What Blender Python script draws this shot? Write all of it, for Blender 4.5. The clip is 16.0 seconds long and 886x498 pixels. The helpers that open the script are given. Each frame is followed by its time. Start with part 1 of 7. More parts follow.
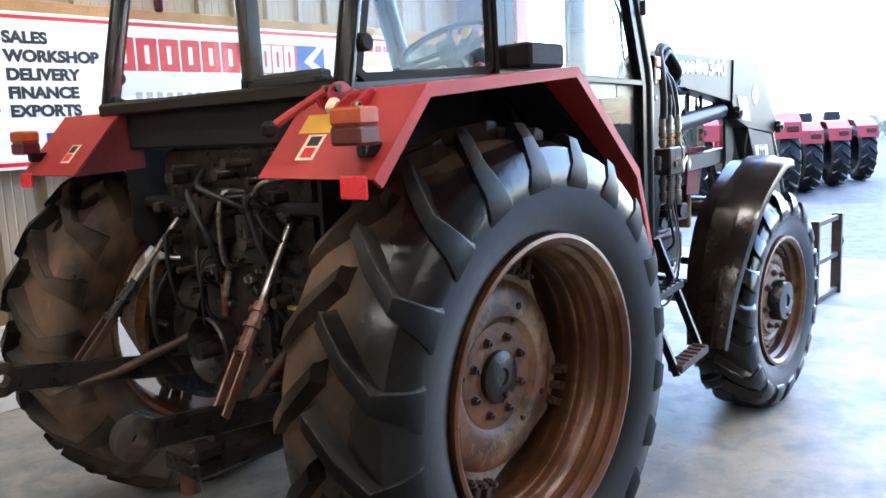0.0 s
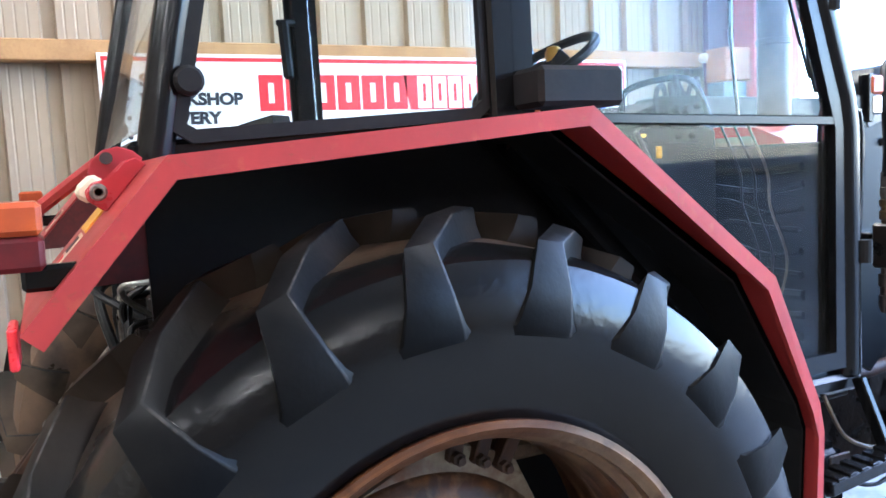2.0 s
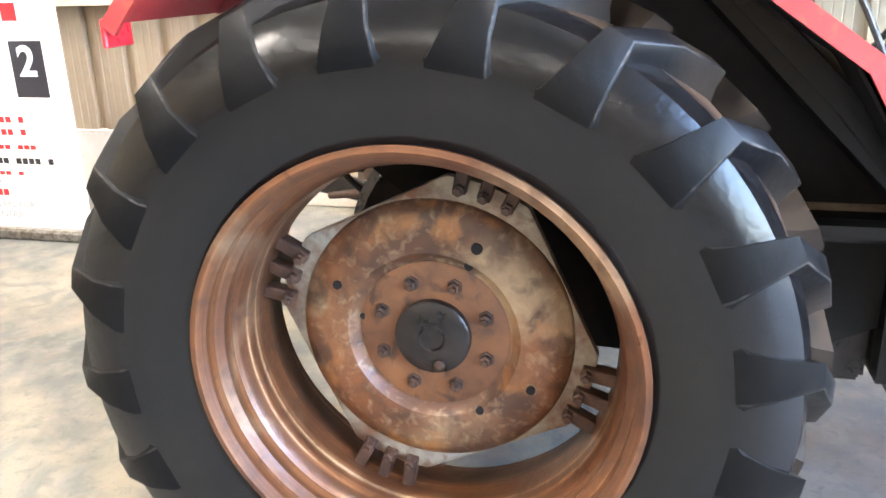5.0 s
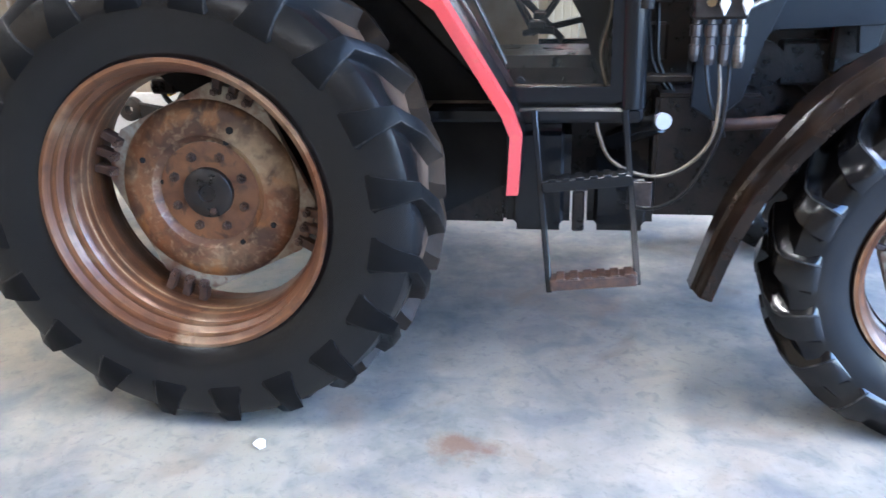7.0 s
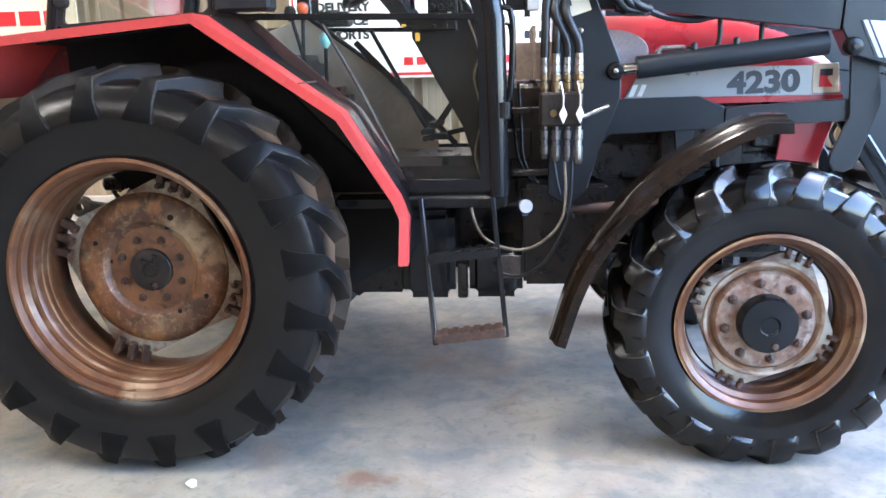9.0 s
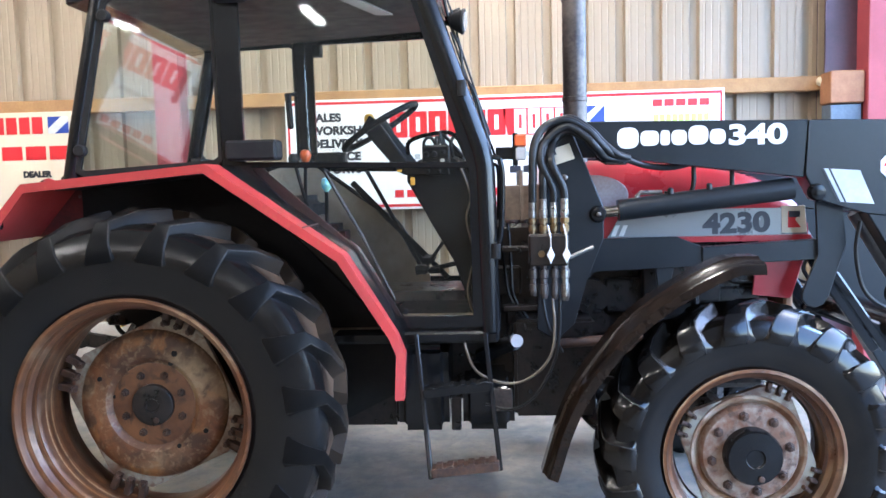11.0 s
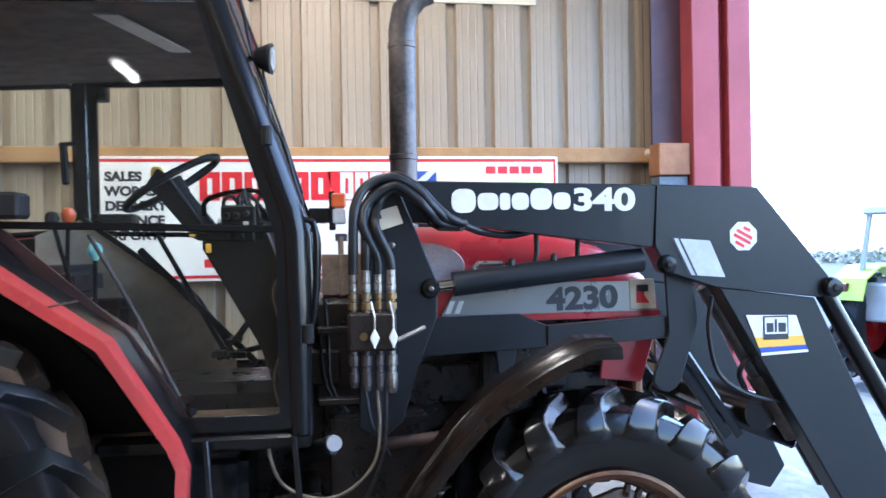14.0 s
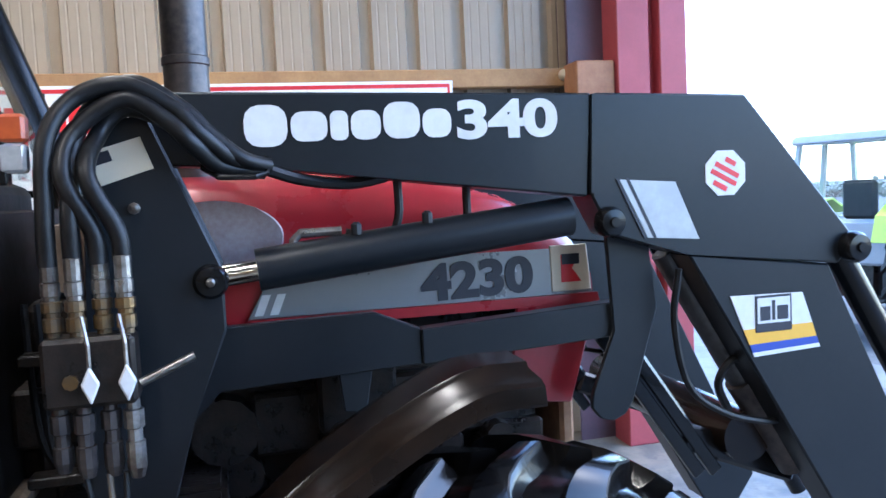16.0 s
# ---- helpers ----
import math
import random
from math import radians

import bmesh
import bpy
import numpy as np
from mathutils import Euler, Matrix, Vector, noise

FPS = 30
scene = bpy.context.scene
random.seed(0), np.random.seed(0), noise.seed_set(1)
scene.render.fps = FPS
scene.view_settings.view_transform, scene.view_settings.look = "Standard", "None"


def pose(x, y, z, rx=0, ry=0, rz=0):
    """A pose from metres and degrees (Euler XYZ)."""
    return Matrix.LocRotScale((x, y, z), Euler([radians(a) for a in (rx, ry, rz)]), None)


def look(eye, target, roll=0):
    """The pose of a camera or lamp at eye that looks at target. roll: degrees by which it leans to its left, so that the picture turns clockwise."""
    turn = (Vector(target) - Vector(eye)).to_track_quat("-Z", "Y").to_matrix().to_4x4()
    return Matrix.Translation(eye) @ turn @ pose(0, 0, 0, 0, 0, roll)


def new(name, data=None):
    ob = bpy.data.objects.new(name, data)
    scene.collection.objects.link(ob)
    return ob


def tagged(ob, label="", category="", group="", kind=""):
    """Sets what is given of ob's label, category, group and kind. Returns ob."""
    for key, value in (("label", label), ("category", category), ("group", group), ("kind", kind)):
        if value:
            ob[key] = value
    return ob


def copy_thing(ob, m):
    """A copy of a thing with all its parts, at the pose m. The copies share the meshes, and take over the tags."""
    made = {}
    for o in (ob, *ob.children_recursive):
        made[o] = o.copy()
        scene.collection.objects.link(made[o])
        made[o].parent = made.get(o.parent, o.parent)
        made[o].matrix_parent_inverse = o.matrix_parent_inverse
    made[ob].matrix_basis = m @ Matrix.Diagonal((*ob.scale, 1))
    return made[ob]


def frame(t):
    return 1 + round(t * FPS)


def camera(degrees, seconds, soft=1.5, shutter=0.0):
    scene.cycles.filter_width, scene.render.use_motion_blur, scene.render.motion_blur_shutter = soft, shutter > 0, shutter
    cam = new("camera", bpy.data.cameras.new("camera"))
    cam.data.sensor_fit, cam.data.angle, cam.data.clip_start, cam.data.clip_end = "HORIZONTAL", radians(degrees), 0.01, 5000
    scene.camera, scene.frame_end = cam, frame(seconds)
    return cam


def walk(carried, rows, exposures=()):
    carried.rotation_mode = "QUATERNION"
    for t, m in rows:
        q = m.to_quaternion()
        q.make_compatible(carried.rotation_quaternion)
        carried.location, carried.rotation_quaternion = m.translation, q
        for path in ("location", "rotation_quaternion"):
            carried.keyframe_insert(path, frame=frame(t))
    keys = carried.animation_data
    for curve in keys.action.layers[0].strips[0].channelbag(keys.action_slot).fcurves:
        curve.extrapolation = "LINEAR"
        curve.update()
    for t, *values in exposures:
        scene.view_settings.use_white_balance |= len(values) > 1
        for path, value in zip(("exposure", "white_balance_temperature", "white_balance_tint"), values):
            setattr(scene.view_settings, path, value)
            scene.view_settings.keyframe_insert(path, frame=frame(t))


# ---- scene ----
cam = camera(57.3, 16.0, shutter=0.2)
PATH = [
    (0, (-1.922, -2.296, 1.537), (-0.445, -0.982, 1.236), -2.7),
    (0.5, (-1.536, -2.262, 1.584), (-0.149, -0.852, 1.288), -2.8),
    (1, (-1.171, -2.137, 1.582), (0.148, -0.659, 1.308), -3.2),
    (1.5, (-0.866, -2.099, 1.593), (0.251, -0.456, 1.366), -3.6),
    (2, (-0.562, -2.07, 1.611), (0.307, -0.28, 1.405), -2.8),
    (2.5, (-0.383, -1.902, 1.592), (0.326, -0.042, 1.401), -2.5),
    (3, (-0.142, -1.838, 1.582), (0.157, 0.122, 1.32), -2.0),
    (3.5, (0.054, -1.828, 1.573), (-0.022, 0.134, 1.192), -1.4),
    (4, (0.148, -1.949, 1.503), (-0.122, -0.03, 1.006), -1.8),
    (4.2, (0.201, -2.017, 1.508), (-0.12, -0.123, 0.953), -1.7),
    (6.3, (0.93, -2.888, 1.47), (0.388, -1.088, 0.787), -2.2),
    (6.5, (1.038, -2.969, 1.483), (0.538, -1.161, 0.789), -2.0),
    (7, (1.146, -3.193, 1.483), (0.853, -1.341, 0.787), -1.6),
    (7.5, (1.225, -3.39, 1.492), (1.056, -1.509, 0.831), -1.2),
    (8, (1.325, -3.524, 1.501), (1.165, -1.634, 0.867), -0.9),
    (8.5, (1.398, -3.668, 1.523), (1.224, -1.757, 0.96), -1.4),
    (9, (1.386, -3.748, 1.518), (1.223, -1.807, 1.066), -1.5),
    (9.5, (1.353, -3.811, 1.578), (1.223, -1.856, 1.179), -1.4),
    (10, (1.347, -3.846, 1.605), (1.23, -1.876, 1.274), -1.5),
    (10.2, (1.359, -3.856, 1.603), (1.235, -1.882, 1.309), -1.6),
    (12.5, (1.315, -3.903, 1.649), (1.241, -1.905, 1.633), -0.4),
    (13, (1.294, -3.856, 1.636), (1.285, -1.856, 1.644), -0.4),
    (13.5, (1.342, -3.647, 1.614), (1.463, -1.651, 1.618), -0.9),
    (14, (1.43, -3.333, 1.604), (1.72, -1.354, 1.602), -0.9),
    (14.5, (1.448, -2.94, 1.606), (1.908, -0.994, 1.567), -1.1),
    (15, (1.518, -2.673, 1.616), (2.08, -0.755, 1.534), -2.4),
    (15.5, (1.682, -2.427, 1.636), (2.258, -0.516, 1.517), -2.8),
    (16, (1.854, -2.183, 1.622), (2.347, -0.25, 1.479), -2.8),
]
walk(cam, [(t, look(eye, target, roll)) for t, eye, target, roll in PATH], [(0, 3.36, 5250, 10), (0.5, 3.90, 5100, 10), (1, 3.92, 4900, 10), (2, 3.88, 4800, 10), (3, 4.28, 5150, 10), (3.5, 4.82, 4900, 10), (4, 5.42, 5500, 10), (6.5, 4.34, 4950, 10), (7, 4.28, 4800, 10), (7.5, 4.18, 5400, 10), (8.5, 4.1, 5300, 10), (9.5, 4.23, 5100, 10), (10, 4.1, 5050, 10), (12.5, 3.53, 5050, 10), (13.5, 3.36, 4950, 10), (14.5, 3.05, 5050, 10), (15, 2.82, 5050, 10), (16, 2.92, 4900, 10)])

# ---- world and light ----
world = bpy.data.worlds.new("sky")
scene.world = world
world.use_nodes = True
wn = world.node_tree
bg = wn.nodes["Background"]
sky = wn.nodes.new("ShaderNodeTexSky")
sky.sky_type, sky.sun_disc = "NISHITA", False
sky.sun_elevation, sky.sun_rotation = radians(49), radians(99)
wn.links.new(sky.outputs[0], bg.inputs[0])
bg.inputs[1].default_value = 0.15
sun_data = bpy.data.lights.new("sun", "SUN")
sun_data.energy, sun_data.angle, sun_data.color = 0.9, radians(8.0), (1.0, 0.95, 0.88)
sun = new("sun", sun_data)
sun.matrix_world = look((4, 12, 14), (6, 0, 0))


# ---- materials ----
def mat(name, col, col2=None, rough=0.5, metal=0.0, scale=6.0, fine=60.0, bump=0.1, contrast=0.5, rough_var=0.15, coat=0.0, spec=0.5, thresh=0.5):
    """Two-scale mottled surface: col and col2 mixed by broad noise, fine grain in the relief."""
    m = bpy.data.materials.new(name)
    m.use_nodes = True
    nt = m.node_tree
    n, l = nt.nodes, nt.links
    b = n["Principled BSDF"]
    b.inputs["Metallic"].default_value = metal
    b.inputs["Coat Weight"].default_value = coat
    b.inputs["Specular IOR Level"].default_value = spec
    if col2 is None:
        col2 = tuple(c * 0.75 for c in col)
    tc = n.new("ShaderNodeTexCoord")
    a = n.new("ShaderNodeTexNoise")
    a.inputs["Scale"].default_value, a.inputs["Detail"].default_value, a.inputs["Roughness"].default_value = scale, 6.0, 0.65
    f = n.new("ShaderNodeTexNoise")
    f.inputs["Scale"].default_value, f.inputs["Detail"].default_value = fine, 4.0
    for t in (a, f):
        l.new(tc.outputs["Object"], t.inputs["Vector"])
    add = n.new("ShaderNodeMath")
    add.operation = "MULTIPLY_ADD"
    l.new(f.outputs[0], add.inputs[0])
    add.inputs[1].default_value = 0.35
    l.new(a.outputs[0], add.inputs[2])
    r = n.new("ShaderNodeValToRGB")
    w = 0.02 + 0.25 * (1 - contrast)
    c0 = thresh + 0.17
    r.color_ramp.elements[0].position, r.color_ramp.elements[1].position = max(0, c0 - w), min(1, c0 + w)
    r.color_ramp.elements[0].color, r.color_ramp.elements[1].color = (*col, 1), (*col2, 1)
    l.new(add.outputs[0], r.inputs[0])
    l.new(r.outputs[0], b.inputs["Base Color"])
    mr = n.new("ShaderNodeMapRange")
    mr.inputs["To Min"].default_value, mr.inputs["To Max"].default_value = max(0.03, rough - rough_var), min(1, rough + rough_var)
    l.new(a.outputs[0], mr.inputs["Value"])
    l.new(mr.outputs[0], b.inputs["Roughness"])
    if bump:
        bp = n.new("ShaderNodeBump")
        bp.inputs["Strength"].default_value, bp.inputs["Distance"].default_value = bump, 0.01
        l.new(add.outputs[0], bp.inputs["Height"])
        l.new(bp.outputs[0], b.inputs["Normal"])
    return m


def glass(name, tint=(0.95, 0.975, 0.97), rough=0.02, dust=0.006, sheen=(4.0, 0.40, 0.012)):
    """Clear pane: see-through, with gloss that grows towards a grazing view, and a film of dust."""
    m = bpy.data.materials.new(name)
    m.use_nodes = True
    nt = m.node_tree
    n, l = nt.nodes, nt.links
    out = n["Material Output"]
    n.remove(n["Principled BSDF"])
    tr, gl, mx, lw = n.new("ShaderNodeBsdfTransparent"), n.new("ShaderNodeBsdfGlossy"), n.new("ShaderNodeMixShader"), n.new("ShaderNodeLayerWeight")
    df, mx2, ns, rp, tc = n.new("ShaderNodeBsdfDiffuse"), n.new("ShaderNodeMixShader"), n.new("ShaderNodeTexNoise"), n.new("ShaderNodeMapRange"), n.new("ShaderNodeTexCoord")
    pw, ma = n.new("ShaderNodeMath"), n.new("ShaderNodeMath")
    tr.inputs[0].default_value = (*tint, 1)
    gl.inputs["Roughness"].default_value = rough
    lw.inputs[0].default_value = 0.5
    pw.operation, pw.inputs[1].default_value = "POWER", sheen[0]
    ma.operation, ma.inputs[1].default_value, ma.inputs[2].default_value = "MULTIPLY_ADD", sheen[1], sheen[2]
    l.new(lw.outputs["Facing"], pw.inputs[0])
    l.new(pw.outputs[0], ma.inputs[0])
    df.inputs[0].default_value = (0.5, 0.5, 0.47, 1)
    ns.inputs["Scale"].default_value, ns.inputs["Detail"].default_value = 2.5, 3.0
    l.new(tc.outputs["Object"], ns.inputs["Vector"])
    rp.inputs["From Min"].default_value, rp.inputs["From Max"].default_value, rp.inputs["To Max"].default_value = 0.35, 0.85, dust
    l.new(ns.outputs[0], rp.inputs[0])
    l.new(rp.outputs[0], mx2.inputs[0])
    l.new(tr.outputs[0], mx2.inputs[1])
    l.new(df.outputs[0], mx2.inputs[2])
    l.new(ma.outputs[0], mx.inputs[0])
    l.new(mx2.outputs[0], mx.inputs[1])
    l.new(gl.outputs[0], mx.inputs[2])
    l.new(mx.outputs[0], out.inputs[0])
    return m


def glow(name, col, strength):
    m = bpy.data.materials.new(name)
    m.use_nodes = True
    b = m.node_tree.nodes["Principled BSDF"]
    b.inputs["Base Color"].default_value = (*col, 1)
    b.inputs["Emission Color"].default_value = (*col, 1)
    b.inputs["Emission Strength"].default_value = strength
    return m


M_RED = mat("red_paint", (0.355, 0.032, 0.031), (0.305, 0.032, 0.030), rough=0.42, scale=3, bump=0.03, coat=0.03, spec=0.3)
M_REDWORN = mat("red_paint_faded", (0.35, 0.036, 0.032), (0.30, 0.036, 0.032), rough=0.5, scale=9, bump=0.05, spec=0.25)
M_REDDARK = mat("dark_red_paint", (0.15, 0.017, 0.018), (0.06, 0.014, 0.014), rough=0.5, scale=4, bump=0.08)
M_HOOD = mat("red_hood_paint", (0.34, 0.016, 0.024), (0.29, 0.018, 0.022), rough=0.3, scale=3, bump=0.02, coat=0.3)
M_BLACK = mat("black_paint", (0.0048, 0.0052, 0.0060), (0.0068, 0.0070, 0.0075), rough=0.22, scale=2, bump=0.008, contrast=0.1, rough_var=0.06, coat=0.06, spec=0.26)
M_BLACKMATT = mat("black_matt_frame", (0.010, 0.010, 0.011), (0.015, 0.0145, 0.014), rough=0.6, scale=8, bump=0.08, spec=0.15)
M_OILY = mat("oily_black_iron", (0.008, 0.0078, 0.0078), (0.020, 0.015, 0.012), rough=0.30, scale=14, bump=0.35, contrast=0.6, spec=0.3)
M_LOADER = mat("charcoal_loader_paint", (0.0080, 0.0100, 0.0125), (0.0115, 0.0135, 0.016), rough=0.38, scale=3, bump=0.02, contrast=0.3, rough_var=0.08, coat=0.04, spec=0.28)
M_RUBBER = mat("tyre_rubber", (0.008, 0.008, 0.009), (0.012, 0.011, 0.011), rough=0.55, scale=5, fine=90, bump=0.1, spec=0.3)
M_RUBBERDUST = mat("dusty_tyre_tread", (0.0032, 0.0034, 0.0040), (0.0075, 0.0066, 0.0058), rough=0.22, scale=2.2, fine=60, bump=0.22, contrast=0.15, thresh=0.60, spec=0.36)


def stain(m, layers):
    """Lays blotches of other colours over a surface: (scale, from, to, colour, amount, stretch)."""
    nt = m.node_tree
    n, l = nt.nodes, nt.links
    b = n["Principled BSDF"]
    src = b.inputs["Base Color"].links[0].from_socket
    tc = n.new("ShaderNodeTexCoord")
    for k, (scale, lo, hi, col, amount, stretch) in enumerate(layers):
        mp = n.new("ShaderNodeMapping")
        mp.inputs["Scale"].default_value = stretch
        mp.inputs["Location"].default_value = (3.1 * k, 1.7 * k, 0.6 * k)
        l.new(tc.outputs["Object"], mp.inputs["Vector"])
        t = n.new("ShaderNodeTexNoise")
        t.inputs["Scale"].default_value, t.inputs["Detail"].default_value, t.inputs["Distortion"].default_value = scale, 7.0, 0.5
        l.new(mp.outputs[0], t.inputs["Vector"])
        r = n.new("ShaderNodeMapRange")
        r.inputs["From Min"].default_value, r.inputs["From Max"].default_value, r.inputs["To Max"].default_value = lo, hi, amount
        l.new(t.outputs[0], r.inputs[0])
        x = n.new("ShaderNodeMix")
        x.data_type = "RGBA"
        l.new(r.outputs[0], x.inputs["Factor"])
        l.new(src, x.inputs["A"])
        x.inputs["B"].default_value = (*col, 1)
        src = x.outputs["Result"]
    l.new(src, b.inputs["Base Color"])
    return m


EVEN = (1, 1, 1)
stain(M_REDWORN, ((30.0, 0.58, 0.70, (0.36, 0.075, 0.036), 0.45, EVEN), (70.0, 0.62, 0.70, (0.20, 0.055, 0.03), 0.4, EVEN)))
stain(M_RED, ((2.5, 0.50, 0.75, (0.33, 0.044, 0.040), 0.6, EVEN), (40.0, 0.63, 0.70, (0.22, 0.05, 0.03), 0.5, EVEN)))


def tread_dust(m, inner, outer, col, lo=0.38, hi=0.62):
    """Brown field dust that clings to the tread, thinning out towards the outer sidewalls."""
    nt = m.node_tree
    n, l = nt.nodes, nt.links
    b = n["Principled BSDF"]
    src = b.inputs["Base Color"].links[0].from_socket
    tc, sx, ab, mr, ns, mr2, mu, x = (n.new("ShaderNode" + k) for k in ("TexCoord", "SeparateXYZ", "Math", "MapRange", "TexNoise", "MapRange", "Math", "Mix"))
    ab.operation, mu.operation = "ABSOLUTE", "MULTIPLY"
    l.new(tc.outputs["Object"], sx.inputs[0])
    l.new(sx.outputs["Y"], ab.inputs[0])
    l.new(ab.outputs[0], mr.inputs[0])
    mr.inputs["From Min"].default_value, mr.inputs["From Max"].default_value = inner, outer
    mr.inputs["To Min"].default_value, mr.inputs["To Max"].default_value = 1.0, 0.0
    ns.inputs["Scale"].default_value, ns.inputs["Detail"].default_value = 4.5, 7.0
    l.new(tc.outputs["Object"], ns.inputs["Vector"])
    mr2.inputs["From Min"].default_value, mr2.inputs["From Max"].default_value = lo, hi
    l.new(ns.outputs[0], mr2.inputs[0])
    l.new(mr.outputs[0], mu.inputs[0])
    l.new(mr2.outputs[0], mu.inputs[1])
    x.data_type = "RGBA"
    l.new(mu.outputs[0], x.inputs["Factor"])
    l.new(src, x.inputs["A"])
    x.inputs["B"].default_value = (*col, 1)
    l.new(x.outputs["Result"], b.inputs["Base Color"])
    rs = b.inputs["Roughness"].links[0].from_socket
    rx = n.new("ShaderNodeMix")
    l.new(mu.outputs[0], rx.inputs["Factor"])
    l.new(rs, rx.inputs["A"])
    rx.inputs["B"].default_value = 0.75
    l.new(rx.outputs["Result"], b.inputs["Roughness"])


tread_dust(M_RUBBERDUST, 0.86, 1.02, (0.125, 0.078, 0.046), 0.36, 0.60)
M_LUG = mat("scuffed_tread_lug", (0.0026, 0.0028, 0.0033), (0.0065, 0.0057, 0.0050), rough=0.44, scale=3.5, fine=60, bump=0.18, contrast=0.2, thresh=0.56, spec=0.10)
tread_dust(M_LUG, 0.72, 1.0, (0.078, 0.057, 0.040), 0.32, 0.60)
M_LUGEDGE = mat("scuffed_lug_arris", (0.0045, 0.0045, 0.0048), (0.060, 0.052, 0.043), rough=0.5, scale=18, bump=0.2, contrast=0.6, thresh=0.60, spec=0.2)
M_RUBBERSHINE = mat("dressed_tyre_rubber", (0.0022, 0.0022, 0.0026), (0.007, 0.006, 0.005), rough=0.18, scale=7, bump=0.12, coat=0.15, spec=0.28)
M_RUST = mat("rusty_rim_paint", (0.075, 0.027, 0.012), (0.15, 0.085, 0.048), rough=0.36, metal=0.25, scale=8, fine=40, bump=0.3, contrast=0.4, thresh=0.56)


def rim_mat(name, cx, cz):
    """Rusty rim: bands of wear and painted pale highlights that run round the wheel's own axis, broken up by blotches.
    """
    m = mat(name, (0.085, 0.030, 0.010), (0.150, 0.066, 0.024), rough=0.34, metal=0.2, scale=5, fine=45, bump=0.35, contrast=0.5, rough_var=0.2)
    nt = m.node_tree
    n, l = nt.nodes, nt.links
    b = n["Principled BSDF"]
    src = b.inputs["Base Color"].links[0].from_socket
    tc, sub, flat, ln, sx, cb, ns, rp, wob, ma, x = (n.new("ShaderNode" + k) for k in ("TexCoord", "VectorMath", "VectorMath", "VectorMath", "SeparateXYZ", "CombineXYZ", "TexNoise", "ValToRGB", "TexNoise", "Math", "Mix"))
    sub.operation, sub.inputs[1].default_value = "SUBTRACT", (cx, 0, cz)
    flat.operation, flat.inputs[1].default_value = "MULTIPLY", (1, 0, 1)
    ln.operation = "LENGTH"
    l.new(tc.outputs["Object"], sub.inputs[0])
    l.new(sub.outputs[0], flat.inputs[0])
    l.new(flat.outputs[0], ln.inputs[0])
    l.new(tc.outputs["Object"], sx.inputs[0])
    l.new(ln.outputs["Value"], cb.inputs[0])
    l.new(sx.outputs["Y"], cb.inputs[1])
    wob.inputs["Scale"].default_value = 3.0
    l.new(tc.outputs["Object"], wob.inputs["Vector"])
    ma.operation, ma.inputs[1].default_value = "MULTIPLY", 0.02
    l.new(wob.outputs[0], ma.inputs[0])
    l.new(ma.outputs[0], cb.inputs[2])
    ns.inputs["Scale"].default_value, ns.inputs["Detail"].default_value, ns.inputs["Roughness"].default_value = 42.0, 5.0, 0.6
    l.new(cb.outputs[0], ns.inputs["Vector"])
    e = rp.color_ramp.elements
    e[0].position, e[0].color = 0.36, (0.026, 0.011, 0.006, 1)
    # palest band: scuffed streaks, and the glints on the ridges painted in
    e[1].position, e[1].color = 0.68, (0.42, 0.32, 0.20, 1)
    k = e.new(0.48)
    k.color = (0.058, 0.022, 0.009, 1)
    k = e.new(0.55)
    k.color = (0.112, 0.044, 0.016, 1)
    k = e.new(0.61)
    k.color = (0.175, 0.082, 0.034, 1)
    l.new(ns.outputs[0], rp.inputs[0])
    x.data_type, x.inputs["Factor"].default_value = "RGBA", 0.8
    l.new(src, x.inputs["A"])
    l.new(rp.outputs[0], x.inputs["B"])
    l.new(x.outputs["Result"], b.inputs["Base Color"])
    return stain(m, ((3.0, 0.55, 0.70, (0.34, 0.25, 0.15), 0.5, EVEN), (5.0, 0.45, 0.66, (0.050, 0.020, 0.010), 0.7, EVEN), (22.0, 0.52, 0.68, (0.040, 0.017, 0.009), 0.6, EVEN)))


M_DISC = mat("rusty_disc", (0.135, 0.047, 0.013), (0.20, 0.092, 0.034), rough=0.5, scale=4.5, fine=40, bump=0.45, contrast=0.42, thresh=0.62)
M_DISCDARK = mat("dark_rust_centre", (0.065, 0.024, 0.009), (0.13, 0.054, 0.02), rough=0.6, scale=9, fine=40, bump=0.4, contrast=0.4)
M_FRONTBOSS = mat("grey_rusting_boss", (0.24, 0.195, 0.155), (0.13, 0.052, 0.022), rough=0.5, scale=10, fine=40, bump=0.3, contrast=0.5, thresh=0.5)
M_DISCGREY = mat("cream_paint_rusting", (0.25, 0.225, 0.17), (0.115, 0.043, 0.016), rough=0.55, scale=8, fine=35, bump=0.3, contrast=0.6, thresh=0.57)
M_DISHFRONT = mat("brown_rust_front", (0.125, 0.052, 0.018), (0.24, 0.165, 0.10), rough=0.5, scale=9, fine=34, bump=0.3, contrast=0.4, thresh=0.56)
stain(M_DISC, ((3.6, 0.50, 0.66, (0.35, 0.26, 0.15), 0.8, EVEN), (2.6, 0.44, 0.58, (0.045, 0.018, 0.008), 0.88, (1, 1, 0.7)), (13.0, 0.47, 0.64, (0.034, 0.014, 0.006), 0.8, EVEN), (9.0, 0.56, 0.66, (0.24, 0.10, 0.022), 0.7, EVEN), (40.0, 0.52, 0.72, (0.36, 0.27, 0.16), 0.35, EVEN)))
stain(M_DISCDARK, ((7.0, 0.45, 0.68, (0.19, 0.080, 0.026), 0.8, EVEN), (18.0, 0.55, 0.66, (0.028, 0.012, 0.006), 0.8, EVEN)))
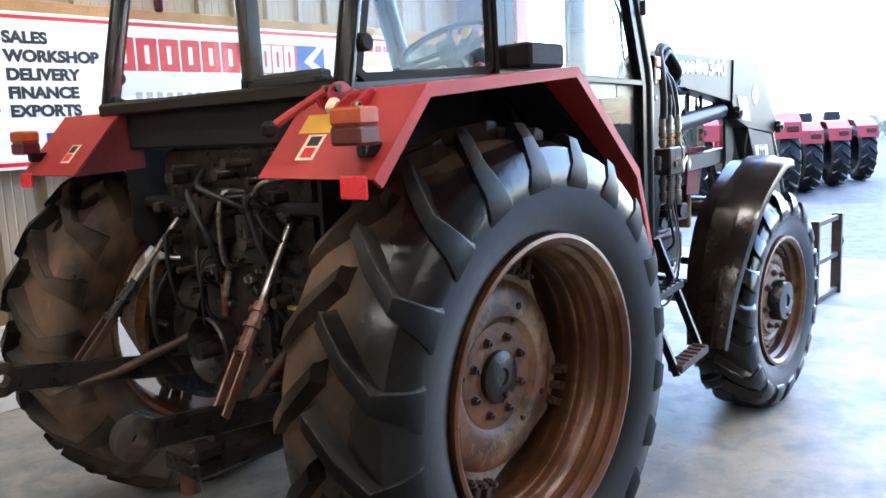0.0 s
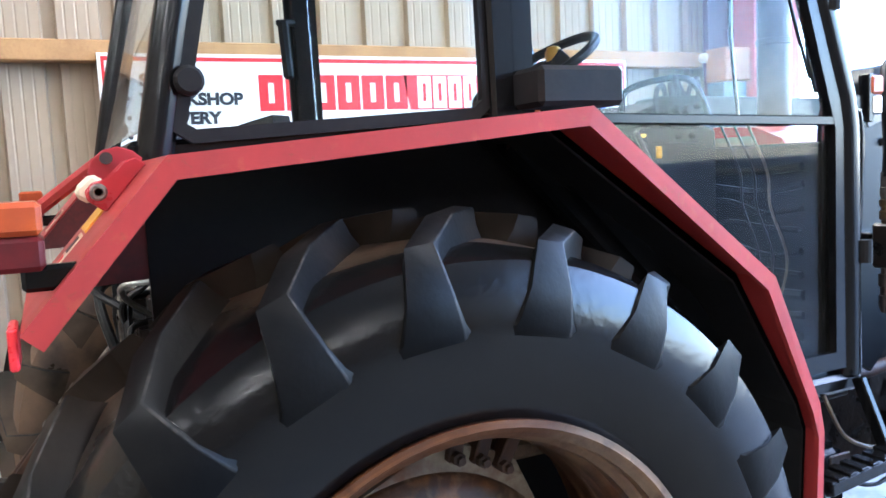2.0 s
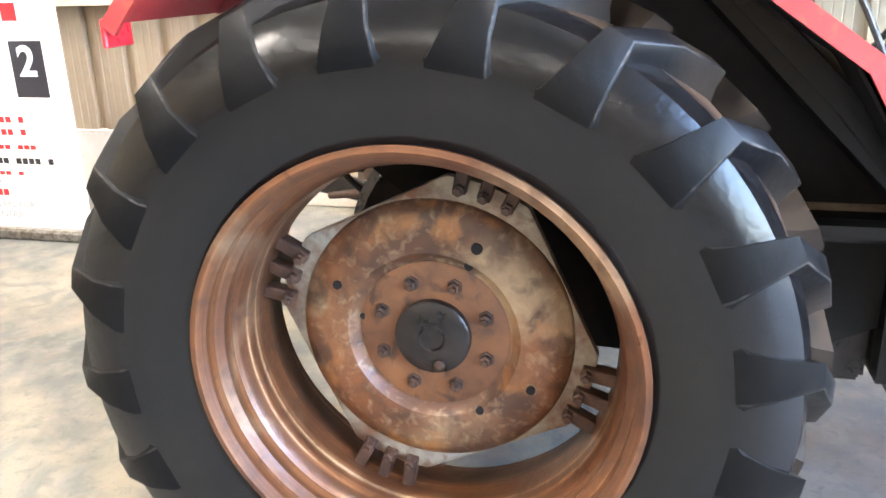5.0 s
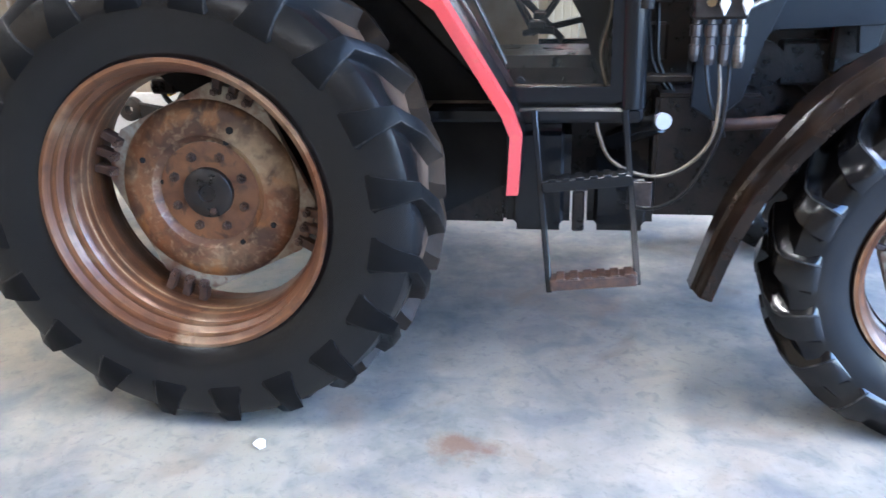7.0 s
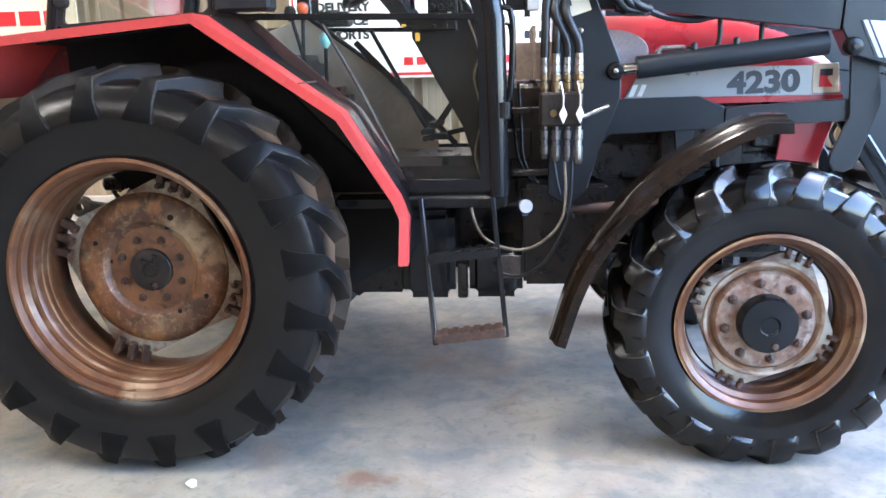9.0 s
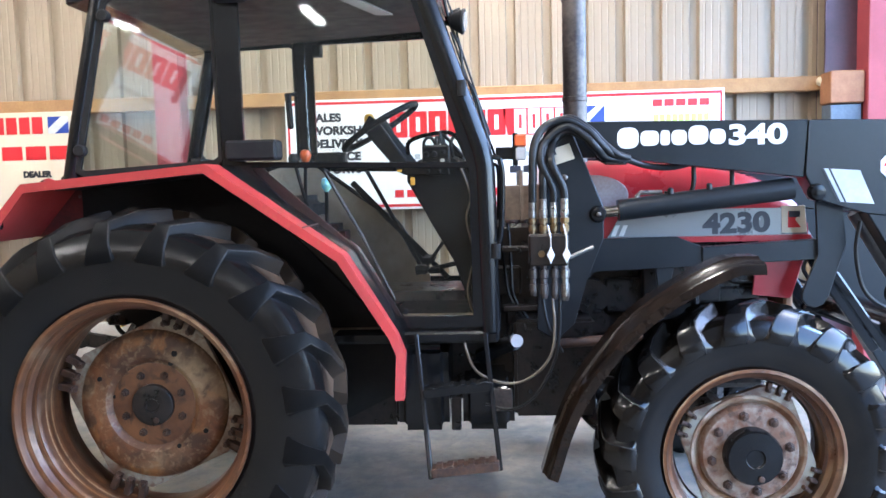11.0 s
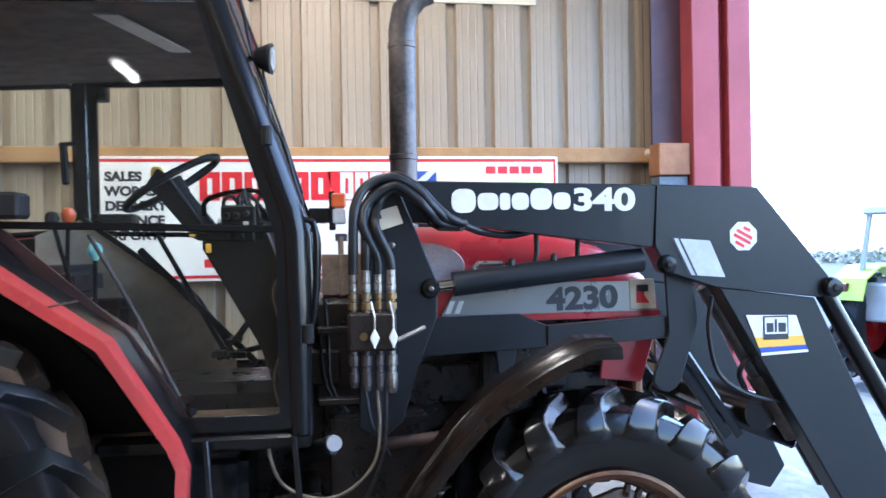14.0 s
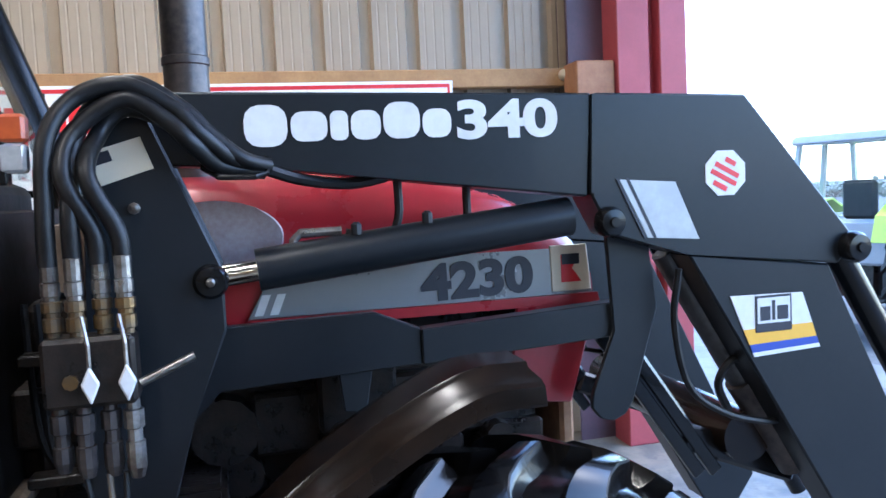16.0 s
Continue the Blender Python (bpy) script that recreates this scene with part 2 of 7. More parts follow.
stain(M_DISCGREY, ((6.0, 0.54, 0.66, (0.060, 0.026, 0.012), 0.8, EVEN), (22.0, 0.58, 0.68, (0.10, 0.042, 0.018), 0.7, EVEN)))
stain(M_DISHFRONT, ((6.0, 0.50, 0.64, (0.33, 0.27, 0.20), 0.8, EVEN), (14.0, 0.54, 0.66, (0.045, 0.019, 0.009), 0.8, EVEN)))
stain(M_FRONTBOSS, ((9.0, 0.50, 0.62, (0.13, 0.058, 0.026), 0.8, EVEN), (24.0, 0.55, 0.66, (0.050, 0.024, 0.012), 0.8, EVEN)))
M_CLAMP = mat("dark_rust", (0.020, 0.010, 0.007), (0.060, 0.026, 0.011), rough=0.6, scale=20, bump=0.3)
M_STEEL = mat("bright_steel", (0.36, 0.35, 0.33), (0.15, 0.13, 0.115), rough=0.32, metal=0.9, scale=20, bump=0.05)
M_BRASS = mat("brass_fitting", (0.22, 0.145, 0.062), (0.13, 0.105, 0.075), rough=0.38, metal=0.85, scale=25, bump=0.08)
M_CHROME = mat("chrome_rod", (0.7, 0.68, 0.64), (0.55, 0.5, 0.42), rough=0.15, metal=1.0, scale=10, bump=0.0)
M_EXH = mat("exhaust_steel", (0.034, 0.031, 0.032), (0.105, 0.088, 0.078), rough=0.42, metal=0.6, scale=5, bump=0.12)
M_HOSE = mat("hydraulic_hose", (0.004, 0.004, 0.0045), (0.009, 0.009, 0.009), rough=0.42, scale=30, bump=0.1, spec=0.3)
M_SILVER = mat("silver_decal", (0.36, 0.365, 0.37), (0.30, 0.30, 0.305), rough=0.36, metal=0.55, scale=8, bump=0.0)
M_BANDGREY = mat("silver_grey_band", (0.25, 0.255, 0.26), (0.235, 0.238, 0.242), rough=0.30, metal=0.4, scale=3, bump=0.01, contrast=0.1)
M_WHITE = mat("white_decal", (0.66, 0.66, 0.66), (0.58, 0.58, 0.57), rough=0.5, scale=12, bump=0.0)
M_SIGN = mat("white_sign_board", (0.82, 0.80, 0.77), (0.76, 0.74, 0.70), rough=0.35, scale=2, bump=0.0)
M_SIGNRED = mat("red_sign_vinyl", (0.60, 0.012, 0.02), (0.55, 0.015, 0.02), rough=0.4, scale=3, bump=0.0)
M_INK = mat("dark_ink", (0.012, 0.012, 0.020), (0.018, 0.018, 0.026), rough=0.5, scale=3, bump=0.0)
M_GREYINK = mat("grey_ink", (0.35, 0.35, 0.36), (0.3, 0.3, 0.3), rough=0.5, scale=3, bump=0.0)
M_BLUE = mat("blue_ink", (0.02, 0.05, 0.30), (0.03, 0.06, 0.32), rough=0.5, scale=3, bump=0.0)
M_YELLOW = mat("yellow_decal", (0.75, 0.42, 0.03), (0.7, 0.4, 0.03), rough=0.45, scale=5, bump=0.0)
M_LIME = mat("lime_ink", (0.5, 0.65, 0.12), (0.5, 0.62, 0.12), rough=0.45, scale=5, bump=0.0)
M_CREAM = mat("cream_sign_board", (0.70, 0.61, 0.45), (0.66, 0.575, 0.43), rough=0.5, scale=2, bump=0.0)
M_CLAD = mat("beige_steel_cladding", (0.340, 0.268, 0.184), (0.305, 0.238, 0.163), rough=0.45, scale=1.2, fine=25, bump=0.02, contrast=0.2)
M_TIMBER = mat("rail_timber", (0.40, 0.225, 0.085), (0.30, 0.16, 0.065), rough=0.7, scale=5, bump=0.2)
M_COLUMN = mat("red_oxide_steel", (0.34, 0.052, 0.058), (0.28, 0.044, 0.050), rough=0.5, scale=3, bump=0.06)
M_PURPLE = mat("dark_steel_column", (0.10, 0.05, 0.07), (0.07, 0.04, 0.055), rough=0.5, scale=3, bump=0.06)


GX, WY = 4.62, 2.72                                # plane of the open gable end; inner face of the long clad wall
FLOOR_MID = ((-7.0 + GX + 0.1) / 2, (-16.0 + WY + 0.2) / 2)


def floor_mat(name):
    """Power-floated concrete: broad cloudy tone, scuffs, small dark stains, uneven sheen."""
    m = mat(name, (0.228, 0.210, 0.166), (0.090, 0.097, 0.096), rough=0.5, scale=1.4, fine=9, bump=0.03, contrast=0.5, rough_var=0.2, thresh=0.55, spec=0.24)
    nt = m.node_tree
    n, l = nt.nodes, nt.links
    b = n["Principled BSDF"]
    link = b.inputs["Base Color"].links[0]
    src = link.from_socket
    tc = n.new("ShaderNodeTexCoord")
    for scale, lo, hi, col, most in ((5.0, 0.50, 0.70, (0.125, 0.13, 0.138, 1), 0.6), (1.3, 0.46, 0.66, (0.285, 0.24, 0.18, 1), 0.7), (11.0, 0.50, 0.72, (0.25, 0.242, 0.215, 1), 0.35), (2.3, 0.60, 0.74, (0.18, 0.135, 0.095, 1), 0.8), (3.4, 0.52, 0.66, (0.085, 0.093, 0.102, 1), 0.55), (20.0, 0.56, 0.76, (0.08, 0.08, 0.08, 1), 0.5), (60.0, 0.58, 0.74, (0.08, 0.08, 0.08, 1), 0.4)):
        t = n.new("ShaderNodeTexNoise")
        t.inputs["Scale"].default_value, t.inputs["Detail"].default_value, t.inputs["Distortion"].default_value = scale, 7.0, 0.8
        l.new(tc.outputs["Object"], t.inputs["Vector"])
        r = n.new("ShaderNodeMapRange")
        r.inputs["From Min"].default_value, r.inputs["From Max"].default_value, r.inputs["To Max"].default_value = lo, hi, most
        l.new(t.outputs[0], r.inputs[0])
        x = n.new("ShaderNodeMix")
        x.data_type = "RGBA"
        l.new(r.outputs[0], x.inputs["Factor"])
        l.new(src, x.inputs["A"])
        x.inputs["B"].default_value = col
        src = x.outputs["Result"]
    # a patch of rust washed off a wheel, broken up by the scuffs round it
    mp, ln, ns, ad, r, x = (n.new("ShaderNode" + k) for k in ("Mapping", "VectorMath", "TexNoise", "Math", "MapRange", "Mix"))
    mp.inputs["Location"].default_value, mp.inputs["Scale"].default_value = (-(0.85 - FLOOR_MID[0]) / 0.14, -(-1.02 - FLOOR_MID[1]) / 0.10, 0), (1 / 0.14, 1 / 0.10, 0)
    l.new(tc.outputs["Object"], mp.inputs["Vector"])
    ln.operation = "LENGTH"
    l.new(mp.outputs[0], ln.inputs[0])
    ns.inputs["Scale"].default_value, ns.inputs["Detail"].default_value, ns.inputs["Roughness"].default_value = 9.0, 8.0, 0.7
    l.new(tc.outputs["Object"], ns.inputs["Vector"])
    ad.operation, ad.inputs[1].default_value = "MULTIPLY_ADD", 3.2
    l.new(ns.outputs[0], ad.inputs[0])
    l.new(ln.outputs["Value"], ad.inputs[2])
    r.inputs["From Min"].default_value, r.inputs["From Max"].default_value = 1.75, 2.5
    r.inputs["To Min"].default_value, r.inputs["To Max"].default_value = 0.75, 0.0
    l.new(ad.outputs[0], r.inputs[0])
    x.data_type = "RGBA"
    l.new(r.outputs[0], x.inputs["Factor"])
    l.new(src, x.inputs["A"])
    x.inputs["B"].default_value = (0.115, 0.062, 0.032, 1)
    l.new(x.outputs["Result"], b.inputs["Base Color"])
    return m


M_FLOOR = floor_mat("concrete_floor")
M_APRON = mat("apron_concrete", (0.16, 0.16, 0.157), (0.10, 0.103, 0.107), rough=0.7, scale=2, fine=14, bump=0.15, contrast=0.4)
M_YARD = mat("yard_gravel", (0.105, 0.103, 0.10), (0.06, 0.06, 0.06), rough=0.85, scale=9, fine=50, bump=0.6, contrast=0.4)
M_ROOFSHEET = mat("roof_lining", (0.38, 0.36, 0.33), (0.30, 0.29, 0.27), rough=0.7, scale=2, bump=0.05)
M_SEATCLOTH = mat("dark_cloth", (0.024, 0.023, 0.022), (0.017, 0.017, 0.016), rough=0.85, scale=12, bump=0.25)
M_HEADLINER = mat("cab_headlining", (0.13, 0.115, 0.10), (0.075, 0.066, 0.058), rough=0.8, scale=12, bump=0.2)
M_AMBER = mat("amber_lens", (0.42, 0.075, 0.012), (0.34, 0.055, 0.012), rough=0.35, scale=20, bump=0.05, coat=0.1)
M_REDLENS = mat("red_lens", (0.085, 0.006, 0.008), (0.06, 0.006, 0.008), rough=0.35, scale=20, bump=0.05, coat=0.1)
M_REFLECT = mat("red_reflector", (0.75, 0.03, 0.04), (0.7, 0.03, 0.04), rough=0.3, scale=60, bump=0.05)
M_GLASS = glass("cab_glass", dust=0.010)
M_REARGLASS = glass("rear_window_glass", dust=0.010, sheen=(3.0, 0.50, 0.03))
M_DOORGLASS = glass("dusty_door_glass", (0.94, 0.95, 0.93), dust=0.019)
M_TANPANEL = mat("dusty_tan_trim", (0.42, 0.37, 0.30), (0.30, 0.26, 0.20), rough=0.7, scale=6, bump=0.15)
M_LAMPGLASS = mat("lamp_glass", (0.6, 0.6, 0.58), (0.5, 0.5, 0.5), rough=0.1, metal=0.5, scale=30, bump=0.1)
M_PAPER = mat("white_paper", (0.6, 0.6, 0.58), (0.5, 0.5, 0.48), rough=0.8, scale=20, bump=0.3)
M_LIMEPAINT = mat("lime_tractor_paint", (0.50, 0.62, 0.06), (0.45, 0.58, 0.06), rough=0.35, scale=4, bump=0.02)
M_GREENPAINT = mat("green_tractor_paint", (0.03, 0.30, 0.06), (0.03, 0.26, 0.05), rough=0.35, scale=4, bump=0.02)
M_DUSTGREY = mat("grey_cast_iron", (0.011, 0.010, 0.009), (0.040, 0.025, 0.015), rough=0.45, scale=14, bump=0.3, contrast=0.6)
M_BROWNPLAST = mat("scuffed_brown_mudguard", (0.0040, 0.0032, 0.0028), (0.014, 0.0084, 0.0053), rough=0.20, scale=8, fine=30, bump=0.05, contrast=0.4, rough_var=0.10, spec=0.25)


# ---- mesh helpers ----
BASE = {}


def thing(name, loc, label, category, group="", kind=""):
    ob = new(name)
    ob.empty_display_size = 0.2
    ob.location = loc
    BASE[ob.name] = Vector(loc)
    return tagged(ob, label, category, group, kind)


def ring_frame(bm, loop, y, half, depth):
    """A closed frame of rectangular section that follows a loop of (x, z)."""
    n = len(loop)
    rings = [[], [], [], []]
    for i in range(n):
        a, b_, c = (Vector(loop[(i + k) % n]) for k in (-1, 0, 1))
        d1, d2 = (b_ - a).normalized(), (c - b_).normalized()
        nn = Vector((d1.y + d2.y, -d1.x - d2.x)).normalized()
        q = half / max(nn.dot(Vector((d1.y, -d1.x))), 0.4)
        for k, (sg, dy) in enumerate(((1, -depth), (1, depth), (-1, depth), (-1, -depth))):
            p = b_ + nn * q * sg
            rings[k].append(bm.verts.new((p.x, y + dy, p.y)))
    for k in range(4):
        p, q = rings[k], rings[(k + 1) % 4]
        for i in range(n):
            bm.faces.new((p[i], p[(i + 1) % n], q[(i + 1) % n], q[i]))
    return bm


def part(name, bm, material, parent, label="", smooth=False, mats=None):
    """Links the bmesh (in world coordinates) as one mesh object under parent."""
    me = bpy.data.meshes.new(name)
    base = BASE[parent.name] if parent else Vector((0, 0, 0))
    bmesh.ops.translate(bm, verts=bm.verts, vec=-base)
    bmesh.ops.recalc_face_normals(bm, faces=bm.faces)
    bm.to_mesh(me)
    bm.free()
    if smooth:
        me.shade_smooth()
        me.set_sharp_from_angle(angle=radians(38))
    for x in mats or [material]:
        me.materials.append(x)
    ob = new(name, me)
    if parent:
        ob.parent = parent
        BASE[ob.name] = base
    if label:
        ob["label"] = label
    return ob


def solo(name, bm, material, label, category, group="", kind="", smooth=False, mats=None):
    """A thing of one mesh, with its origin at the middle of its foot."""
    lo = Vector([min(v.co[i] for v in bm.verts) for i in range(3)])
    hi = Vector([max(v.co[i] for v in bm.verts) for i in range(3)])
    base = Vector(((lo.x + hi.x) / 2, (lo.y + hi.y) / 2, lo.z))
    bmesh.ops.translate(bm, verts=bm.verts, vec=-base)
    ob = part(name, bm, material, None, label, smooth, mats)
    ob.location = base
    BASE[ob.name] = base
    return tagged(ob, label, category, group, kind)


def B():
    return bmesh.new()


def bev(bm, geom_verts, w, seg=1):
    es = list({e for v in geom_verts for e in v.link_edges})
    bmesh.ops.bevel(bm, geom=es, offset=w, segments=seg, affect="EDGES", clamp_overlap=True)


def box(bm, x0, x1, y0, y1, z0, z1, b=0.0, seg=1, m=None):
    vs = [bm.verts.new((x, y, z)) for x in (x0, x1) for y in (y0, y1) for z in (z0, z1)]
    for f in ((0, 1, 3, 2), (4, 6, 7, 5), (0, 4, 5, 1), (2, 3, 7, 6), (0, 2, 6, 4), (1, 5, 7, 3)):
        bm.faces.new([vs[i] for i in f])
    if m is not None:
        for v in vs:
            v.co = m @ v.co
    if b:
        bev(bm, vs, b, seg)
    return bm


def prism(bm, pts, y0, y1, axis="y", b=0.0, seg=1, m=None):
    """Polygon pts extruded along an axis: pts are (x, z) for y, (y, z) for x, (x, y) for z."""
    def at(p, d):
        return {"y": (p[0], d, p[1]), "x": (d, p[0], p[1]), "z": (p[0], p[1], d)}[axis]
    a = [bm.verts.new(at(p, y0)) for p in pts]
    c = [bm.verts.new(at(p, y1)) for p in pts]
    n = len(pts)
    bm.faces.new(a)
    bm.faces.new(c[::-1])
    for i in range(n):
        bm.faces.new((a[i], c[i], c[(i + 1) % n], a[(i + 1) % n]))
    if m is not None:
        for v in a + c:
            v.co = m @ v.co
    if b:
        bev(bm, a + c, b, seg)
    return bm


def lathe(bm, prof, c, axis="y", n=48, closed=False):
    """prof: (radius, along) pairs turned round an axis through c."""
    rings = []
    for r, h in prof:
        ring = []
        for k in range(n):
            a = 2 * math.pi * k / n
            u, v = r * math.sin(a), r * math.cos(a)
            p = {"y": (u, h, v), "x": (h, u, v), "z": (u, v, h)}[axis]
            ring.append(bm.verts.new(Vector(c) + Vector(p)))
        rings.append(ring)
    m = len(rings)
    for i in range(m if closed else m - 1):
        p, q = rings[i], rings[(i + 1) % m]
        for k in range(n):
            bm.faces.new((p[k], p[(k + 1) % n], q[(k + 1) % n], q[k]))
    if not closed:
        for ring, rr in ((rings[0], prof[0][0]), (rings[-1], prof[-1][0])):
            if rr > 0.0005:
                bm.faces.new(ring)
    return bm


def smooth_pts(pts, n=8):
    """Catmull-Rom through the points."""
    P = [Vector(p) for p in pts]
    P = [P[0] * 2 - P[1]] + P + [P[-1] * 2 - P[-2]]
    out = []
    for i in range(1, len(P) - 2):
        for k in range(n):
            t = k / n
            a, b_, c, d = P[i - 1], P[i], P[i + 1], P[i + 2]
            out.append(0.5 * ((2 * b_) + (c - a) * t + (2 * a - 5 * b_ + 4 * c - d) * t * t + (3 * b_ - a - 3 * c + d) * t ** 3))
    out.append(P[-2])
    return out


def tube(bm, pts, r, n=10, r1=None, curve=0):
    """A round bar along points; r1: end radius; curve: subdivisions of a smooth curve."""
    P = smooth_pts(pts, curve) if curve else [Vector(p) for p in pts]
    rings, up = [], None
    for i, p in enumerate(P):
        d = (P[min(i + 1, len(P) - 1)] - P[max(i - 1, 0)]).normalized()
        if up is None:
            up = Vector((0, 0, 1)) if abs(d.z) < 0.9 else Vector((1, 0, 0))
        s = d.cross(up).normalized()
        up = s.cross(d).normalized()
        rr = r + ((r1 - r) * i / (len(P) - 1) if r1 is not None else 0)
        rings.append([bm.verts.new(p + rr * (math.cos(2 * math.pi * k / n) * s + math.sin(2 * math.pi * k / n) * up)) for k in range(n)])
    for p, q in zip(rings, rings[1:]):
        for k in range(n):
            bm.faces.new((p[k], p[(k + 1) % n], q[(k + 1) % n], q[k]))
    bm.faces.new(rings[0][::-1])
    bm.faces.new(rings[-1])
    return bm


def band(bm, path, y0, y1, th):
    """A bent sheet: path of (x, z), from y0 to y1, of thickness th to its left hand side."""
    n = len(path)
    off = []
    for i, p in enumerate(path):
        a = Vector(path[max(i - 1, 0)])
        c = Vector(path[min(i + 1, n - 1)])
        t = (c - a).normalized()
        off.append((p[0] - t.y * th, p[1] + t.x * th))
    for i in range(n - 1):
        q = [path[i], path[i + 1], off[i + 1], off[i]]
        a = [bm.verts.new((p[0], y0, p[1])) for p in q]
        c = [bm.verts.new((p[0], y1, p[1])) for p in q]
        bm.faces.new(a)
        bm.faces.new(c[::-1])
        for k in range(4):
            bm.faces.new((a[k], c[k], c[(k + 1) % 4], a[(k + 1) % 4]))
    bmesh.ops.remove_doubles(bm, verts=bm.verts, dist=0.0004)
    return bm


def bar(bm, p0, p1, w, h, b=0.0, side=None):
    """A rectangular bar between two points."""
    p0, p1 = Vector(p0), Vector(p1)
    d = (p1 - p0)
    ln = d.length
    d.normalize()
    s = (Vector(side) if side else Vector((0, 1, 0)))
    s = (s - d * s.dot(d)).normalized()
    u = s.cross(d)
    m = Matrix(((d.x, s.x, u.x, p0.x), (d.y, s.y, u.y, p0.y), (d.z, s.z, u.z, p0.z), (0, 0, 0, 1)))
    return box(bm, 0, ln, -w / 2, w / 2, -h / 2, h / 2, b, 1, m)


def words(name, text, size, m, material, parent, depth=0.0015, label="", align="LEFT", stretch=1.0, bold=0.0):
    """Lettering as a mesh, on the plane of m (x along, y up)."""
    cu = bpy.data.curves.new(name, "FONT")
    cu.body, cu.size, cu.extrude, cu.align_x, cu.offset = text, size, depth, align, bold
    tmp = bpy.data.objects.new(name, cu)
    scene.collection.objects.link(tmp)
    me = bpy.data.meshes.new_from_object(tmp.evaluated_get(bpy.context.evaluated_depsgraph_get()))
    bpy.data.objects.remove(tmp)
    base = BASE[parent.name]
    me.transform(Matrix.Translation(-base) @ m @ Matrix.Diagonal((stretch, 1, 1, 1)))
    me.materials.clear()
    me.materials.append(material)
    ob = new(name, me)
    ob.parent = parent
    BASE[ob.name] = base
    ob["label"] = label or "printed lettering"
    return ob


FACE = Matrix(((1, 0, 0, 0), (0, 0, -1, 0), (0, 1, 0, 0), (0, 0, 0, 1)))


def on_y(x, y, z, turn=0.0):
    """A plane that faces -y, with its corner at x, y, z, turned in its plane by degrees."""
    return Matrix.Translation((x, y, z)) @ FACE @ Matrix.Rotation(radians(turn), 4, "Z")


# ---- wheels ----
def tyre_mesh(c, s, R, Rb, W, bead):
    """The round carcass of a tyre."""
    bm = B()
    x0, y0, z0 = c
    k = W / 0.21
    prof = [(bead, -0.17 * k), (bead + 0.03, -0.185 * k), (Rb * 0.80, -0.208 * k), (Rb * 0.90, -0.203 * k), (Rb * 0.965, -0.18 * k), (Rb * 0.99, -0.13 * k), (Rb, 0),
            (Rb * 0.99, 0.13 * k), (Rb * 0.965, 0.18 * k), (Rb * 0.90, 0.203 * k), (Rb * 0.80, 0.208 * k), (bead + 0.03, 0.185 * k), (bead, 0.17 * k)]
    lathe(bm, prof, c, "y", 96, closed=True)
    return bm


def lug_meshes(c, s, n_lug, stations, lead, skew):
    """The tread lugs of a tyre, one bmesh each."""
    x0, y0, z0 = c
    step = 2 * math.pi / n_lug
    out = []
    for side in (-1, 1):
        for i in range(n_lug):
            bm = B()
            th0 = lead + step * (i + (0.5 if side != s else 0.0))
            rows = []
            for yt, rt, yb, rb, hw, sk in stations:
                th = th0 - skew * sk
                ym, rm = yb + (yt - yb) * 0.62, rb + (rt - rb) * 0.62
                ring = []
                for yy, rr, off in ((yb, rb, -hw - 0.024), (ym, rm, -hw - 0.005), (yt, rt, -hw), (yt, rt, hw), (ym, rm, hw + 0.008), (yb, rb, hw + 0.036)):
                    a = th + off / rr
                    ring.append(bm.verts.new((x0 + rr * math.sin(a), y0 + side * yy, z0 + rr * math.cos(a))))
                rows.append(ring)
            tops = []
            for p, q in zip(rows, rows[1:]):
                for k in range(6):
                    bm.faces.new((p[k], p[(k + 1) % 6], q[(k + 1) % 6], q[k]))
                tops.append(bm.edges.get((p[3], q[3])))
            bm.faces.new(rows[0][::-1])
            bm.faces.new(rows[-1])
            cut = bmesh.ops.bevel(bm, geom=tops, offset=0.0028, segments=1, affect="EDGES", clamp_overlap=True)
            for f in cut["faces"]:
                f.material_index = 1
            out.append(bm)
    return out


def disc_outline(R, flat, turn, n=72):
    pts = []
    for k in range(n):
        a = 2 * math.pi * k / n
        r = R
        for q in range(4):
            d = math.cos(a - radians(turn + 90 * q))
            if d > 0.1:
                r = min(r, flat / d)
        pts.append((r * math.cos(a), r * math.sin(a)))
    return pts


